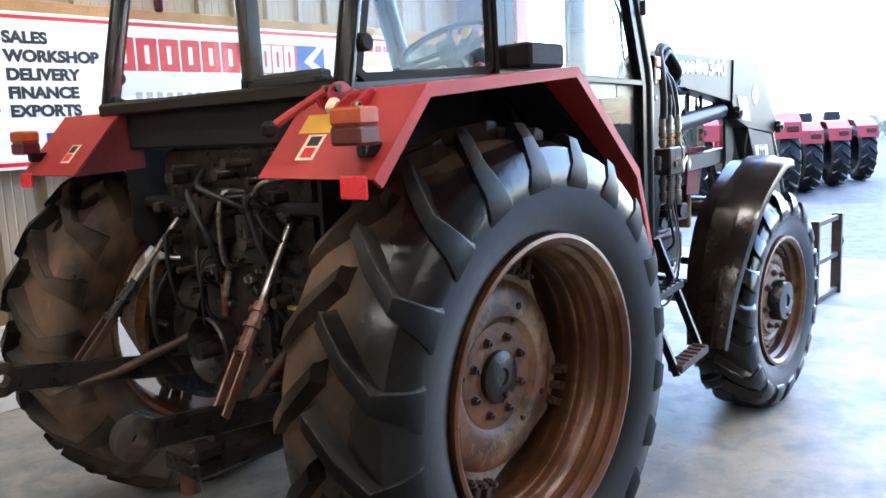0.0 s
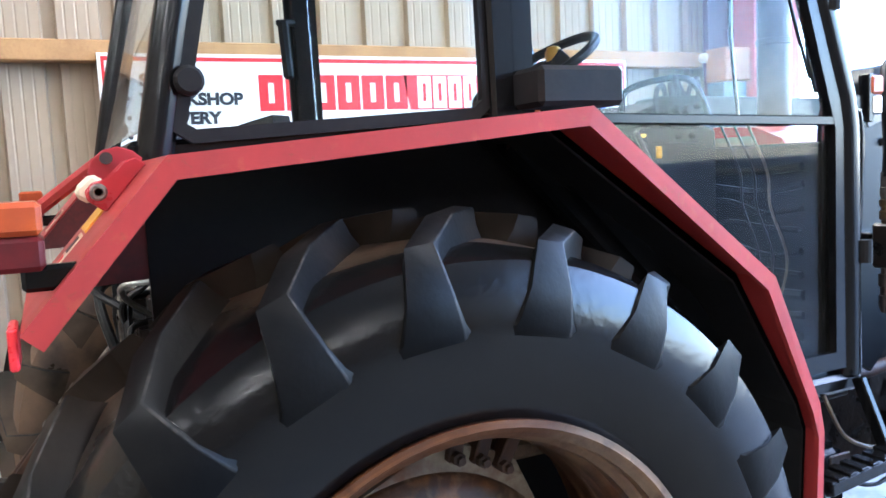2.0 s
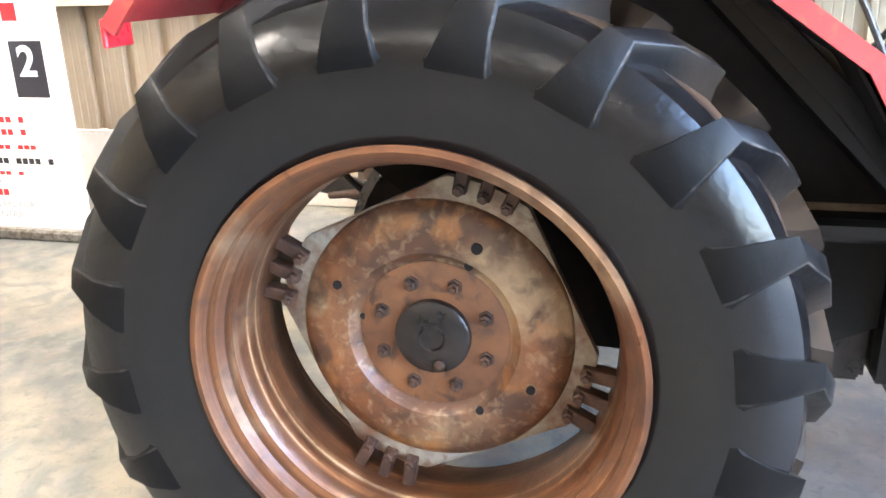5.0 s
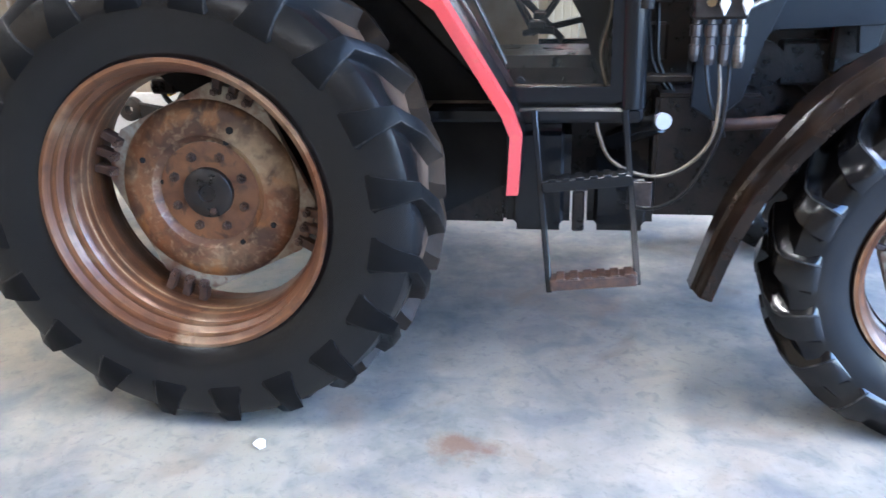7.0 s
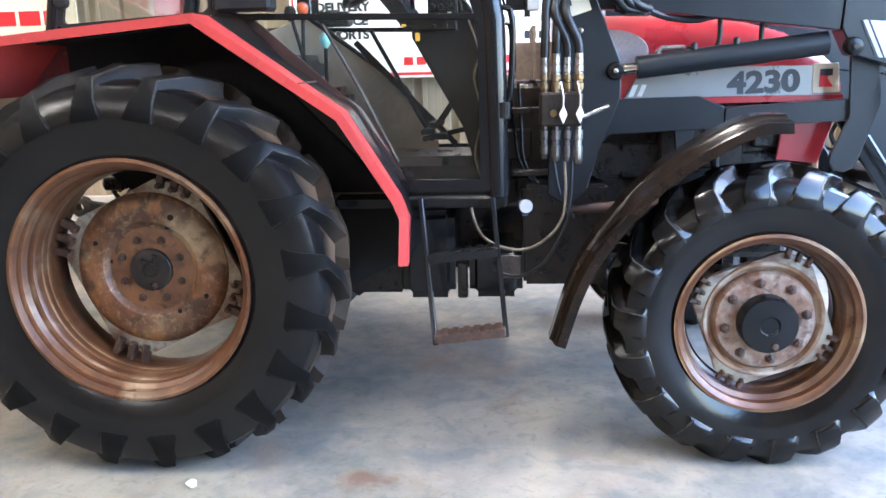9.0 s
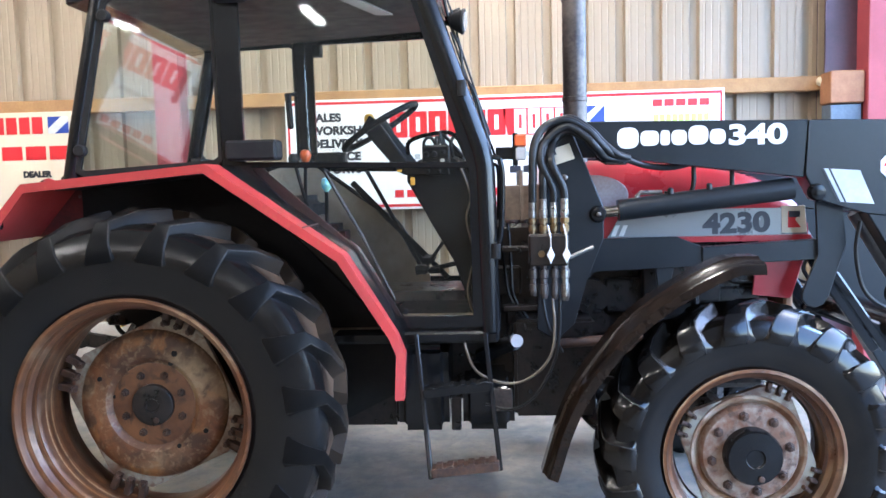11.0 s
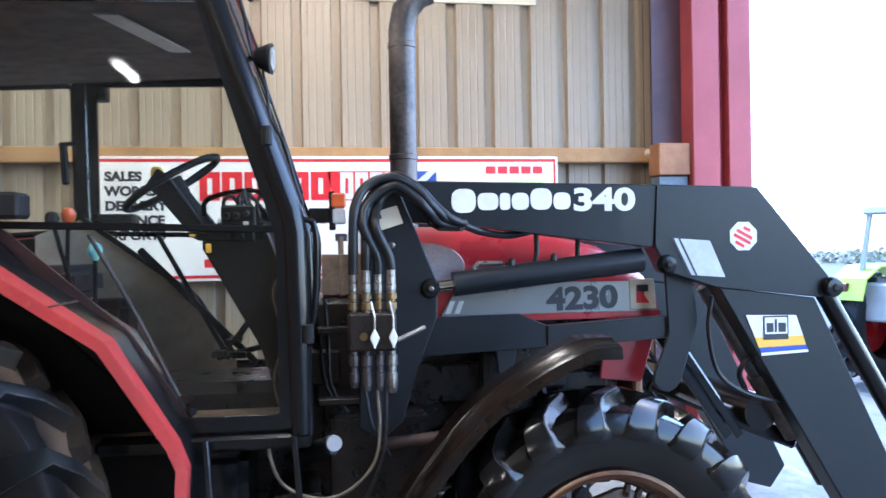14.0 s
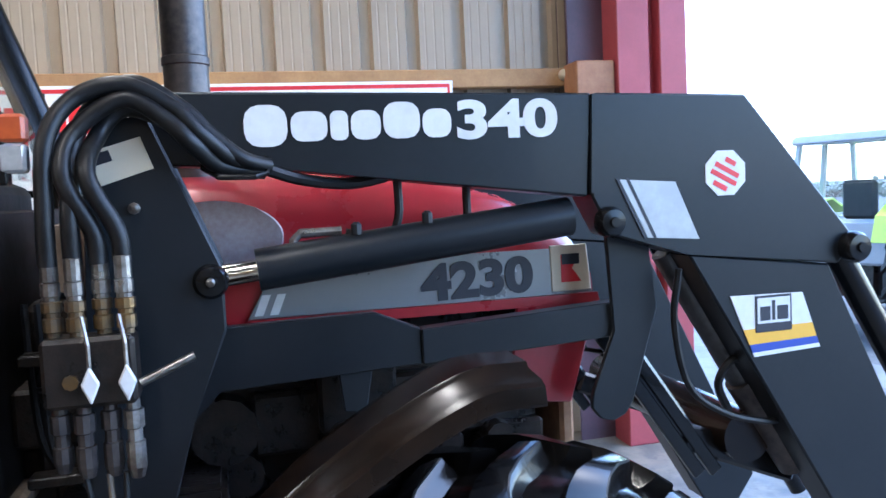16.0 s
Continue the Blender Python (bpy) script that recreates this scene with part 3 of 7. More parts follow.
def wheel(parent, name, c, s, spec):
    """A wheel on its stub: tyre, rim, dished disc, cap, bolts and clamps as its pieces. s: -1 outer face to -y."""
    x0, y0, z0 = c
    P = spec
    def Y(d):
        return y0 + s * d
    d = P["disc_y"]
    bm = B()
    o = disc_outline(P["disc_r"], P["flat"], P["turn"])
    rin = P["dish"][0][0] - 0.015
    def ring(f, h, r_fix=None):
        out = []
        for px, pz in o:
            r = math.hypot(px, pz)
            q = r_fix if r_fix else r + f
            out.append(bm.verts.new((x0 + px / r * q, Y(d + h), z0 + pz / r * q)))
        return out
    rings = [ring(0, -0.03, rin), ring(0, -0.03), ring(0, -0.004), ring(-0.006, 0.0), ring(0, 0.002, rin)]
    for i in range(5):
        p, q = rings[i], rings[(i + 1) % 5]
        for k in range(len(p)):
            bm.faces.new((p[k], p[(k + 1) % len(p)], q[(k + 1) % len(p)], q[k]))
    w = part(name, bm, P["disc_mat"], parent, P["label"], smooth=True)
    bm = B()
    dish = P["dish"]
    lathe(bm, [(dish[0][0], s * (d - 0.035))] + [(r, s * (d + h)) for r, h in dish] + [(0.0, s * (d + dish[-1][1]))], c, "y", 64)
    part("wheel_dish", bm, P["dish_mat"], w, "round dished wheel centre, brown with rust", smooth=True)
    def level(r):
        for (ra, ha), (rb, hb) in zip(dish, dish[1:]):
            if rb <= r <= ra:
                return ha + (hb - ha) * (ra - r) / max(ra - rb, 1e-6)
        return dish[-1][1]
    if P["boss"]:
        bm = B()
        lathe(bm, [(r, s * (d + h)) for r, h in P["boss"]], c, "y", 56)
        part("wheel_boss", bm, P["boss_mat"], w, P["boss_label"], smooth=True)
    R_, Rb_, W_, n_, st_, lead_, skew_, bead_ = P["tyre"]
    part("tyre", tyre_mesh(c, s, R_, Rb_, W_, bead_), P["tyre_mat"], w, P["tyre_label"], smooth=True)
    for bm in lug_meshes(c, s, n_, st_, lead_, skew_):
        part("tread_lug", bm, P["lug_mat"], w, smooth=True, mats=[P["lug_mat"], M_LUGEDGE])
    R, hw = P["rim_r"], P["rim_w"]
    prof = [(R, hw), (R + 0.0, hw + 0.008), (R - 0.012, hw + 0.010), (R - 0.030, hw - 0.005), (R - 0.030, hw - 0.035), (R - 0.046, hw - 0.05), (R - 0.046, hw - 0.085), (R - 0.058, hw - 0.10), (R - 0.060, hw - 0.15),
            (R - 0.066, -hw + 0.14), (R - 0.050, -hw + 0.10), (R - 0.04, -hw + 0.03), (R - 0.02, -hw), (R, -hw), (R - 0.01, -hw + 0.03), (R - 0.035, -hw + 0.10), (R - 0.045, 0.0), (R - 0.03, hw - 0.10), (R - 0.015, hw - 0.03)]
    bm = B()
    lathe(bm, [(r, s * h) for r, h in prof], (x0, y0, z0), "y", 72, closed=True)
    part("rim", bm, P["rim_mat"], w, "rusty painted steel rim", smooth=True)
    bm = B()
    e = d + P["seat"]
    lathe(bm, [(P["cap_r"] * 1.0, s * (e - 0.03)), (P["cap_r"], s * (e + P["cap_h"] * 0.8)), (P["cap_r"] * 0.93, s * (e + P["cap_h"])), (P["cap_r"] * 0.35, s * (e + P["cap_h"] + 0.003)), (P["cap_r"] * 0.3, s * (e + P["cap_h"] - 0.004)), (0.0, s * (e + P["cap_h"] - 0.004))], c, "y", 40)
    part("hub_cap", bm, P["cap_mat"], w, "black hub cap", smooth=True)
    bm = B()
    lathe(bm, [(0.012, s * e), (0.012, s * (e + P["cap_h"] + 0.008)), (0.007, s * (e + P["cap_h"] + 0.010))], (x0 + P["cap_r"] * 0.2, y0, z0 - P["cap_r"] * 0.72), "y", 8)
    part("hub_plug", bm, M_CLAMP, w)
    for k in range(8):
        a = radians(45 * k + P["bolt_turn"])
        bm = B()
        cc = (x0 + P["bolt_r"] * math.cos(a), y0, z0 + P["bolt_r"] * math.sin(a))
        q = P["bolt"]
        lathe(bm, [(q * 1.35, s * (e - 0.02)), (q * 1.35, s * (e + 0.004)), (q, s * (e + 0.005)), (q, s * (e + 0.018)), (q * 0.55, s * (e + 0.020)), (q * 0.5, s * (e + 0.026))], cc, "y", 6)
        part("wheel_bolt", bm, P["bolt_mat"], w)
    for hx, hz, hr in P["holes"]:
        bm = B()
        h = d + level(math.hypot(hx, hz)) + 0.004
        lathe(bm, [(hr, s * (h - 0.02)), (hr, s * h), (0.0, s * (h + 0.0003))], (x0 + hx, y0, z0 + hz), "y", 12)
        part("disc_hole", bm, M_BLACKMATT, w, "dark hole in the disc")
    cl = P["clamp"]
    for q in range(4):
        a0 = P["turn"] + 45 + 90 * q
        bm = B()
        for off in (-9, 0, 9):
            a = radians(a0 + off)
            m = Matrix.Translation((x0, Y(d), z0)) @ Matrix.Rotation(-a, 4, "Y")
            box(bm, P["disc_r"] * 0.92, P["rim_r"] - 0.055, -0.02 * cl, 0.02 * cl, -0.014 * cl, 0.014 * cl, 0.003, 1, m)
            lathe(bm, [(0.013 * cl, s * 0.01), (0.013 * cl, s * 0.034 * cl), (0.008 * cl, s * 0.036 * cl), (0.008 * cl, s * 0.045 * cl)], (x0 + P["disc_r"] * 0.95 * math.cos(a), Y(d), z0 + P["disc_r"] * 0.95 * math.sin(a)), "y", 6)
        part("rim_clamp", bm, M_CLAMP, w, "dark rusty rim clamp with bolts")
    return w

# ---- the shed: floor, walls, roof, steel frame ----
bm = B()
box(bm, -7.0, GX + 0.1, -16.0, WY + 0.2, -0.2, 0.0)
solo("floor", bm, M_FLOOR, "smooth grey power-floated concrete shed floor with tyre marks", "floor", kind="structure")
bm = B()
box(bm, -90, 160, -120, 120, -0.3, -0.03)
solo("ground", bm, M_YARD, "pale gravel and concrete yard outside the shed", "ground", kind="structure")


def cladding(bm, x0, x1, y, z0, z1, pitch=0.2865, trough=0.058, depth=0.042):
    """Box-profile sheeting that faces -y: flat pans with two fine swages, and narrow troughs between."""
    x = x0
    pts = []
    while x < x1:
        p = pitch - trough
        pts += [(x, y), (x + 0.012, y - depth)]
        for f in (0.22, 0.47, 0.72):
            pts += [(x + f * p - 0.008, y - depth), (x + f * p, y - depth + 0.003), (x + f * p + 0.008, y - depth)]
        pts += [(x + p - 0.012, y - depth), (x + p, y)]
        x += pitch
    pts.append((x, y))
    a = [bm.verts.new((p[0], p[1], z0)) for p in pts]
    c = [bm.verts.new((p[0], p[1], z1)) for p in pts]
    a2 = [bm.verts.new((p[0], p[1] + 0.004, z0)) for p in pts]
    c2 = [bm.verts.new((p[0], p[1] + 0.004, z1)) for p in pts]
    for i in range(len(pts) - 1):
        bm.faces.new((a[i], a[i + 1], c[i + 1], c[i]))
        bm.faces.new((a2[i], c2[i], c2[i + 1], a2[i + 1]))
    return bm


bm = B()
cladding(bm, 1.280 - 29 * 0.2865, GX - 0.25, WY, 0.5, 4.6)
wall_n = solo("wall_north", bm, M_CLAD, "beige box-profile steel cladding on the shed wall", "wall", kind="structure")
bm = B()
box(bm, -7.0, GX - 0.2, WY + 0.03, WY + 0.2, 0, 4.6)
solo("wall_north_backing", bm, M_ROOFSHEET, "plain outer skin of the shed wall", "wall", kind="structure")
bm = B()
box(bm, -7.0, GX - 0.2, WY - 0.05, WY + 0.03, 0, 0.5, 0.008)
solo("plinth", bm, mat("painted_plinth", (0.62, 0.58, 0.52), (0.5, 0.46, 0.4), rough=0.7, scale=3, bump=0.15), "off-white rendered plinth below the cladding", "plinth", kind="structure")
bm = B()
box(bm, -7.2, -7.0, -16.0, WY + 0.2, 0, 4.6)
solo("wall_west", bm, M_CLAD, "plain closing wall at the back of the shed", "wall", kind="structure")
bm = B()
box(bm, -7.2, GX, -16.2, -16.0, 0, 4.6)
solo("wall_south", bm, M_CLAD, "plain closing wall across the shed", "wall", kind="structure")
bm = B()
box(bm, -7.2, GX + 0.2, -16.2, WY + 0.2, 4.6, 4.75)
solo("ceiling", bm, M_ROOFSHEET, "grey shed roof lining", "ceiling", kind="structure")
# unseen wall, its length set to hold back daylight from the doorway
bm = B()
box(bm, GX - 0.1, GX + 0.1, -16.2, -6.2, 0, 4.6)
solo("wall_east", bm, M_CLAD, "unseen gable return, added to narrow the doorway's daylight", "wall", kind="structure")
bm = B()
box(bm, GX - 0.1, GX + 0.1, -6.2, WY + 0.2, 4.3, 4.6)
solo("door_1_lintel", bm, M_CLAD, "sheeting over the open shed doorway", "wall", kind="structure")


def i_column(name, x, y, material, label, along="x", w=0.2, d=0.2, h=4.6):
    bm = B()
    t = 0.02
    if along == "x":
        box(bm, x - w / 2, x + w / 2, y - d / 2, y - d / 2 + t, 0, h)
        box(bm, x - w / 2, x + w / 2, y + d / 2 - t, y + d / 2, 0, h)
        box(bm, x - t / 2, x + t / 2, y - d / 2 + t, y + d / 2 - t, 0, h)
    else:
        box(bm, x - w / 2, x - w / 2 + t, y - d / 2, y + d / 2, 0, h)
        box(bm, x + w / 2 - t, x + w / 2, y - d / 2, y + d / 2, 0, h)
        box(bm, x - w / 2 + t, x + w / 2 - t, y - t / 2, y + t / 2, 0, h)
    return solo(name, bm, material, label, "column", kind="structure")


i_column("column_1", -1.18, 2.55, M_COLUMN, "red oxide steel stanchion of the shed frame")
i_column("column_2", 4.03, 2.60, M_PURPLE, "dark red-brown steel stanchion at the corner", w=0.26)
bm = B()
box(bm, 4.115, 4.325, 2.27, 2.47, 0, 4.6, 0.006)
box(bm, 4.325, 4.395, 2.36, 2.46, 0, 4.6)
box(bm, 4.395, 4.575, 2.27, 2.47, 0, 4.6, 0.006)
solo("column_3", bm, M_COLUMN, "red oxide steel door post of the open gable, with a groove", "column", kind="structure")
bm = B()
box(bm, -7.0, -1.30, 2.56, 2.66, 2.235, 2.345, 0.006)
box(bm, -1.06, 3.90, 2.56, 2.66, 2.235, 2.345, 0.006)
solo("rail", bm, M_TIMBER, "varnished timber sheeting rail along the wall", "rail", kind="structure")
bm = B()
box(bm, 3.862, 4.108, 2.30, 2.495, 2.115, 2.35, 0.008)
solo("timber_block", bm, mat("orange_plywood", (0.33, 0.15, 0.062), (0.24, 0.105, 0.045), rough=0.65, scale=6, bump=0.1), "orange-brown plywood packer on the corner stanchion", "timber", kind="structure")
bm = B()
box(bm, 3.875, 4.10, 2.33, 2.495, 1.955, 2.108, 0.006)
solo("blue_grey_block", bm, mat("blue_grey_face", (0.12, 0.15, 0.19), (0.08, 0.10, 0.13), rough=0.5, scale=6, bump=0.05), "blue-grey block under the plywood packer", "bracket", kind="structure")
bm = B()
lathe(bm, [(0.026, 2.468), (0.036, 2.478), (0.036, 2.545), (0.026, 2.558)], (3.885, 0, 2.30), "y", 20)
solo("pole_end", bm, M_CREAM, "pale cut end of a round timber pole", "timber", kind="structure", smooth=True)


def sign_board(name, x0, x1, y, z0, z1, material, label, border=True):
    s = thing(name, (x0, y, z0), label, "sign")
    bm = B()
    box(bm, x0, x1, y, y + 0.02, z0, z1, 0.002)
    part("board", bm, material, s)
    if border:
        bm = B()
        e, w = 0.018, 0.022
        for a in ((x0 + e, x1 - e, z1 - e - w, z1 - e), (x0 + e, x1 - e, z0 + e, z0 + e + w), (x0 + e, x0 + e + w * 0.7, z0 + e + w, z1 - e - w), (x1 - e - w * 0.7, x1 - e, z0 + e + w, z1 - e - w)):
            box(bm, a[0], a[1], y - 0.002, y + 0.001, a[2], a[3])
        part("border", bm, M_SIGNRED, s, "red printed border")
    return s


def blocks(name, x, y, z, w, h, n, gap, material, parent, label, widths=None):
    """A mark drawn as plain upright blocks."""
    cw = w / n
    for i in range(n):
        bm = B()
        box(bm, x + i * cw + gap / 2, x + (i + 1) * cw - gap / 2, y - 0.002, y + 0.001, z, z + h, 0.0)
        part(name, bm, material, parent, label)



def slit_blocks(name, x, y, z, w, h, n, gap, material, parent, label):
    """A mark drawn as plain upright blocks, each with a narrow upright slit."""
    cw = w / n
    for i in range(n):
        bm = B()
        a, c = x + i * cw + gap / 2, x + (i + 1) * cw - gap / 2
        t = (c - a) * 0.38
        box(bm, a, a + t, y - 0.002, y + 0.001, z, z + h)
        box(bm, c - t, c, y - 0.002, y + 0.001, z, z + h)
        for k in (0.0, 0.78):
            box(bm, a + t, c - t, y - 0.002, y + 0.001, z + h * k, z + h * (k + 0.22))
        part(name, bm, material, parent, label)


SY = 2.535
main_sign = sign_board("dealer_sign", -0.26, 3.165, SY, 1.40, 2.275, M_SIGN, "long white dealer sign board with red border and red lettering")
for i, wd in enumerate(("SALES", "WORKSHOP", "DELIVERY", "FINANCE", "EXPORTS")):
    z = 2.105 - i * 0.102
    words("lettering", wd, 0.088, on_y(-0.06, SY - 0.001, z), M_INK, main_sign, label="dark printed word", bold=0.0045, stretch=1.08)
    bm = B()
    lathe(bm, [(0.012, -0.002), (0.012, 0.001)], (-0.125, SY, z + 0.035), "y", 12)
    part("bullet", bm, M_INK, main_sign)
slit_blocks("red_mark", 0.565, SY, 1.962, 0.925, 0.203, 6, 0.014, M_SIGNRED, main_sign, "red block mark")
bm = B()
prism(bm, [(1.50, 1.958), (1.985, 1.958), (1.985, 2.168), (1.46, 2.168)], SY - 0.002, SY + 0.001)
part("red_panel", bm, M_SIGNRED, main_sign, "red printed panel")
slit_blocks("white_mark", 1.545, SY - 0.002, 1.966, 0.425, 0.194, 4, 0.014, M_WHITE, main_sign, "white block mark")
bm = B()
box(bm, 1.986, 2.25, SY - 0.002, SY + 0.001, 1.958, 2.168)
part("blue_panel", bm, M_BLUE, main_sign, "blue printed panel")
bm = B()
prism(bm, [(2.11, 2.03), (2.25, 2.168), (2.19, 2.168), (2.05, 2.05)], SY - 0.004, SY - 0.001)
prism(bm, [(2.05, 2.05), (2.20, 1.958), (2.25, 1.99), (2.12, 2.06)], SY - 0.0045, SY - 0.0015)
part("white_ribbon", bm, M_WHITE, main_sign, "white ribbon shape")
blocks("grey_line", 0.68, SY, 1.79, 1.42, 0.042, 20, 0.026, M_GREYINK, main_sign, "line of grey print")
blocks("dark_line", 1.50, SY, 1.665, 0.95, 0.055, 9, 0.02, M_INK, main_sign, "line of dark print")
blocks("red_line", 0.585, SY, 1.492, 1.75, 0.06, 18, 0.026, M_SIGNRED, main_sign, "line of red print")
blocks("red_small_mark", 2.61, SY, 2.148, 0.445, 0.054, 5, 0.016, M_SIGNRED, main_sign, "small red mark")
blocks("lime_mark", 2.62, SY, 2.032, 0.43, 0.055, 9, 0.01, M_LIME, main_sign, "lime green mark")
blocks("blue_small_mark", 2.64, SY, 1.90, 0.42, 0.055, 6, 0.015, M_BLUE, main_sign, "small blue mark")
bm = B()
box(bm, -0.02, 0.07, SY - 0.002, SY + 0.001, 1.545, 1.60)
part("flag_mark", bm, M_SIGNRED, main_sign, "small red flag mark")
bm = B()
box(bm, 0.12, 0.21, SY - 0.002, SY + 0.001, 1.545, 1.60)
part("flag_mark", bm, M_BLUE, main_sign, "small blue flag mark")

NY = WY - 0.053
for x0, x1, lab in ((-0.22, 1.197, "cream notice board high on the shed wall"), (1.646, 3.054, "second cream notice board high on the shed wall")):
    s = sign_board("notice_board", x0, x1, NY, 3.442, 4.03, M_CREAM, lab, border=False)
    words("lettering", "ALL TERRAIN VEHICLES", 0.108, on_y((x0 + x1) / 2, NY - 0.001, 3.486), M_INK, s, align="CENTER", bold=0.0055, stretch=0.98)
    words("lettering", "AUTHORISED DEALER", 0.07, on_y((x0 + x1) / 2, NY - 0.001, 3.625), M_INK, s, align="CENTER", bold=0.003)
    blocks("red_mark", x0 + 0.3, NY, 3.79, x1 - x0 - 0.6, 0.17, 5, 0.03, M_SIGNRED, s, "red block mark")

# board is white; its cream colour stands for the warmer, dimmer light here
s2 = sign_board("wall_sign", -4.2, -1.94, SY, 1.35, 2.25, M_CREAM, "white and red dealer sign board, tinted cream for warm light", border=False)
blocks("red_mark", -3.02, SY, 1.865, 1.0, 0.11, 5, 0.03, M_SIGNRED, s2, "red block mark")
blocks("red_mark", -3.32, SY, 2.075, 1.08, 0.135, 10, 0.02, M_SIGNRED, s2, "red block mark")
bm = B()
box(bm, -2.205, -2.035, SY - 0.002, SY + 0.001, 2.075, 2.21)
part("blue_panel", bm, M_BLUE, s2, "blue printed panel")
bm = B()
prism(bm, [(-2.205, 2.075), (-2.15, 2.075), (-2.035, 2.17), (-2.035, 2.21), (-2.09, 2.21), (-2.205, 2.115)], SY - 0.004, SY - 0.001)
part("white_ribbon", bm, M_WHITE, s2, "white ribbon shape")
words("lettering", "DEALER", 0.066, on_y(-2.436, SY - 0.001, 1.727), M_INK, s2, bold=0.005, stretch=1.0)

# ---- the red tractor ----
CY = 0.08          # its middle line
tractor = thing("tractor", (0, CY, 0), "red and black tractor with black cab and rusty wheels", "tractor")


def mir(y):
    return 2 * CY - y


REAR = dict(
    clamp=1.0,
    seat=0.012, boss_mat=M_DISCDARK, boss_label="dark rusty wheel centre", boss=[(0.168, 0.0), (0.166, 0.010), (0.158, 0.0125), (0.0, 0.0125)], dish_mat=M_DISC, dish=[(0.302, 0.0), (0.296, 0.010), (0.26, 0.024), (0.205, 0.032), (0.19, 0.029), (0.174, 0.010), (0.165, 0.008), (0.10, 0.008)],
    holes=[(0.100, 0.206, 0.012), (0.082, 0.167, 0.010), (0.212, -0.105, 0.010), (0.102, -0.165, 0.009), (-0.208, 0.107, 0.010), (-0.16, 0.03, 0.008)], disc_r=0.350, flat=0.303, turn=25, disc_y=-0.035 + 0.0, disc_mat=M_DISCGREY, label="rear wheel with rust-stained cream disc", rim_r=0.4575, rim_w=0.185, rim_mat=rim_mat("rear_rim_rust", 0.0, 0.757),
    cap_r=0.083, cap_h=0.022, cap_mat=M_OILY, bolt_r=0.124, bolt=0.013, bolt_turn=22, bolt_mat=M_CLAMP,
    tyre=(0.785, 0.733, 0.215, 20, [(-0.01, 0.786, -0.01, 0.705, 0.020, 0.0), (0.09, 0.776, 0.09, 0.70, 0.024, 0.5), (0.174, 0.742, 0.165, 0.675, 0.025, 0.92),
                                     (0.211, 0.668, 0.19, 0.635, 0.038, 0.98), (0.2175, 0.615, 0.205, 0.60, 0.049, 1.02), (0.2085, 0.578, 0.203, 0.572, 0.054, 1.03)], radians(11.2 + 14), radians(14), 0.455),
    tyre_mat=M_RUBBERDUST, lug_mat=M_LUG, tyre_label="black ribbed tractor tyre with dusty tread lugs")
wheel(tractor, "rear_wheel", (0, -0.81, 0.757), -1, REAR)
wheel(tractor, "rear_wheel", (0, mir(-0.81), 0.757), 1, REAR)
FRONT = dict(
    clamp=0.6, seat=0.022, boss_mat=M_FRONTBOSS, boss_label="raised grey wheel boss", boss=[(0.188, -0.02), (0.186, 0.008), (0.176, 0.020), (0.11, 0.022), (0.0, 0.022)], dish_mat=M_DISHFRONT, dish=[(0.222, 0.0), (0.218, 0.006), (0.207, 0.004), (0.192, -0.014), (0.17, -0.018)],
    holes=[], disc_r=0.262, flat=0.222, turn=20, disc_y=0.07, disc_mat=M_DISCGREY, label="front wheel with rust-stained cream disc", rim_r=0.337, rim_w=0.135, rim_mat=rim_mat("front_rim_rust", 2.32, 0.5565),
    cap_r=0.106, cap_h=0.062, cap_mat=M_BLACK, bolt_r=0.147, bolt=0.0145, bolt_turn=10, bolt_mat=M_CLAMP,
    tyre=(0.575, 0.535, 0.16, 18, [(-0.01, 0.577, -0.01, 0.525, 0.022, 0.0), (0.07, 0.573, 0.07, 0.52, 0.028, 0.5), (0.118, 0.562, 0.11, 0.51, 0.034, 0.8), (0.140, 0.542, 0.125, 0.50, 0.038, 0.92),
                                     (0.161, 0.497, 0.145, 0.475, 0.044, 1.0), (0.1665, 0.462, 0.155, 0.45, 0.042, 1.03), (0.162, 0.442, 0.155, 0.44, 0.036, 1.04)], radians(6), radians(15), 0.335),
    tyre_mat=M_RUBBERSHINE, lug_mat=M_RUBBERSHINE, tyre_label="glossy black front tractor tyre with chunky lugs")
wheel(tractor, "front_wheel", (2.32, -0.735, 0.5565), -1, FRONT)
wheel(tractor, "front_wheel", (2.32, mir(-0.735), 0.5565), 1, FRONT)

# ---- rear fenders ----
OUT = [(-0.607, 1.42), (-0.41, 1.642), (0.298, 1.700), (0.795, 1.345), (0.985, 1.03), (1.015, 0.95), (1.005, 0.768)]


YO = [-0.918, -0.921, -0.915, -0.858, -0.812, -0.800, -0.786]


def taper(bm, y_old, Y):
    """Draws the outer edge of a fender sheet in to its line in plan."""
    for v in bm.verts:
        if abs(v.co.y - y_old) < 0.02:
            x = v.co.x
            for (p, a), (q, c) in zip(zip(OUT, YO), zip(OUT[1:], YO[1:])):
                if p[0] - 0.06 <= x <= q[0] or q is OUT[-1] or q[0] >= 1.0:
                    f = min(max((x - p[0]) / max(q[0] - p[0], 0.02), 0.0), 1.0)
                    v.co.y += (Y(a + (c - a) * f) - Y(-0.92))
                    break


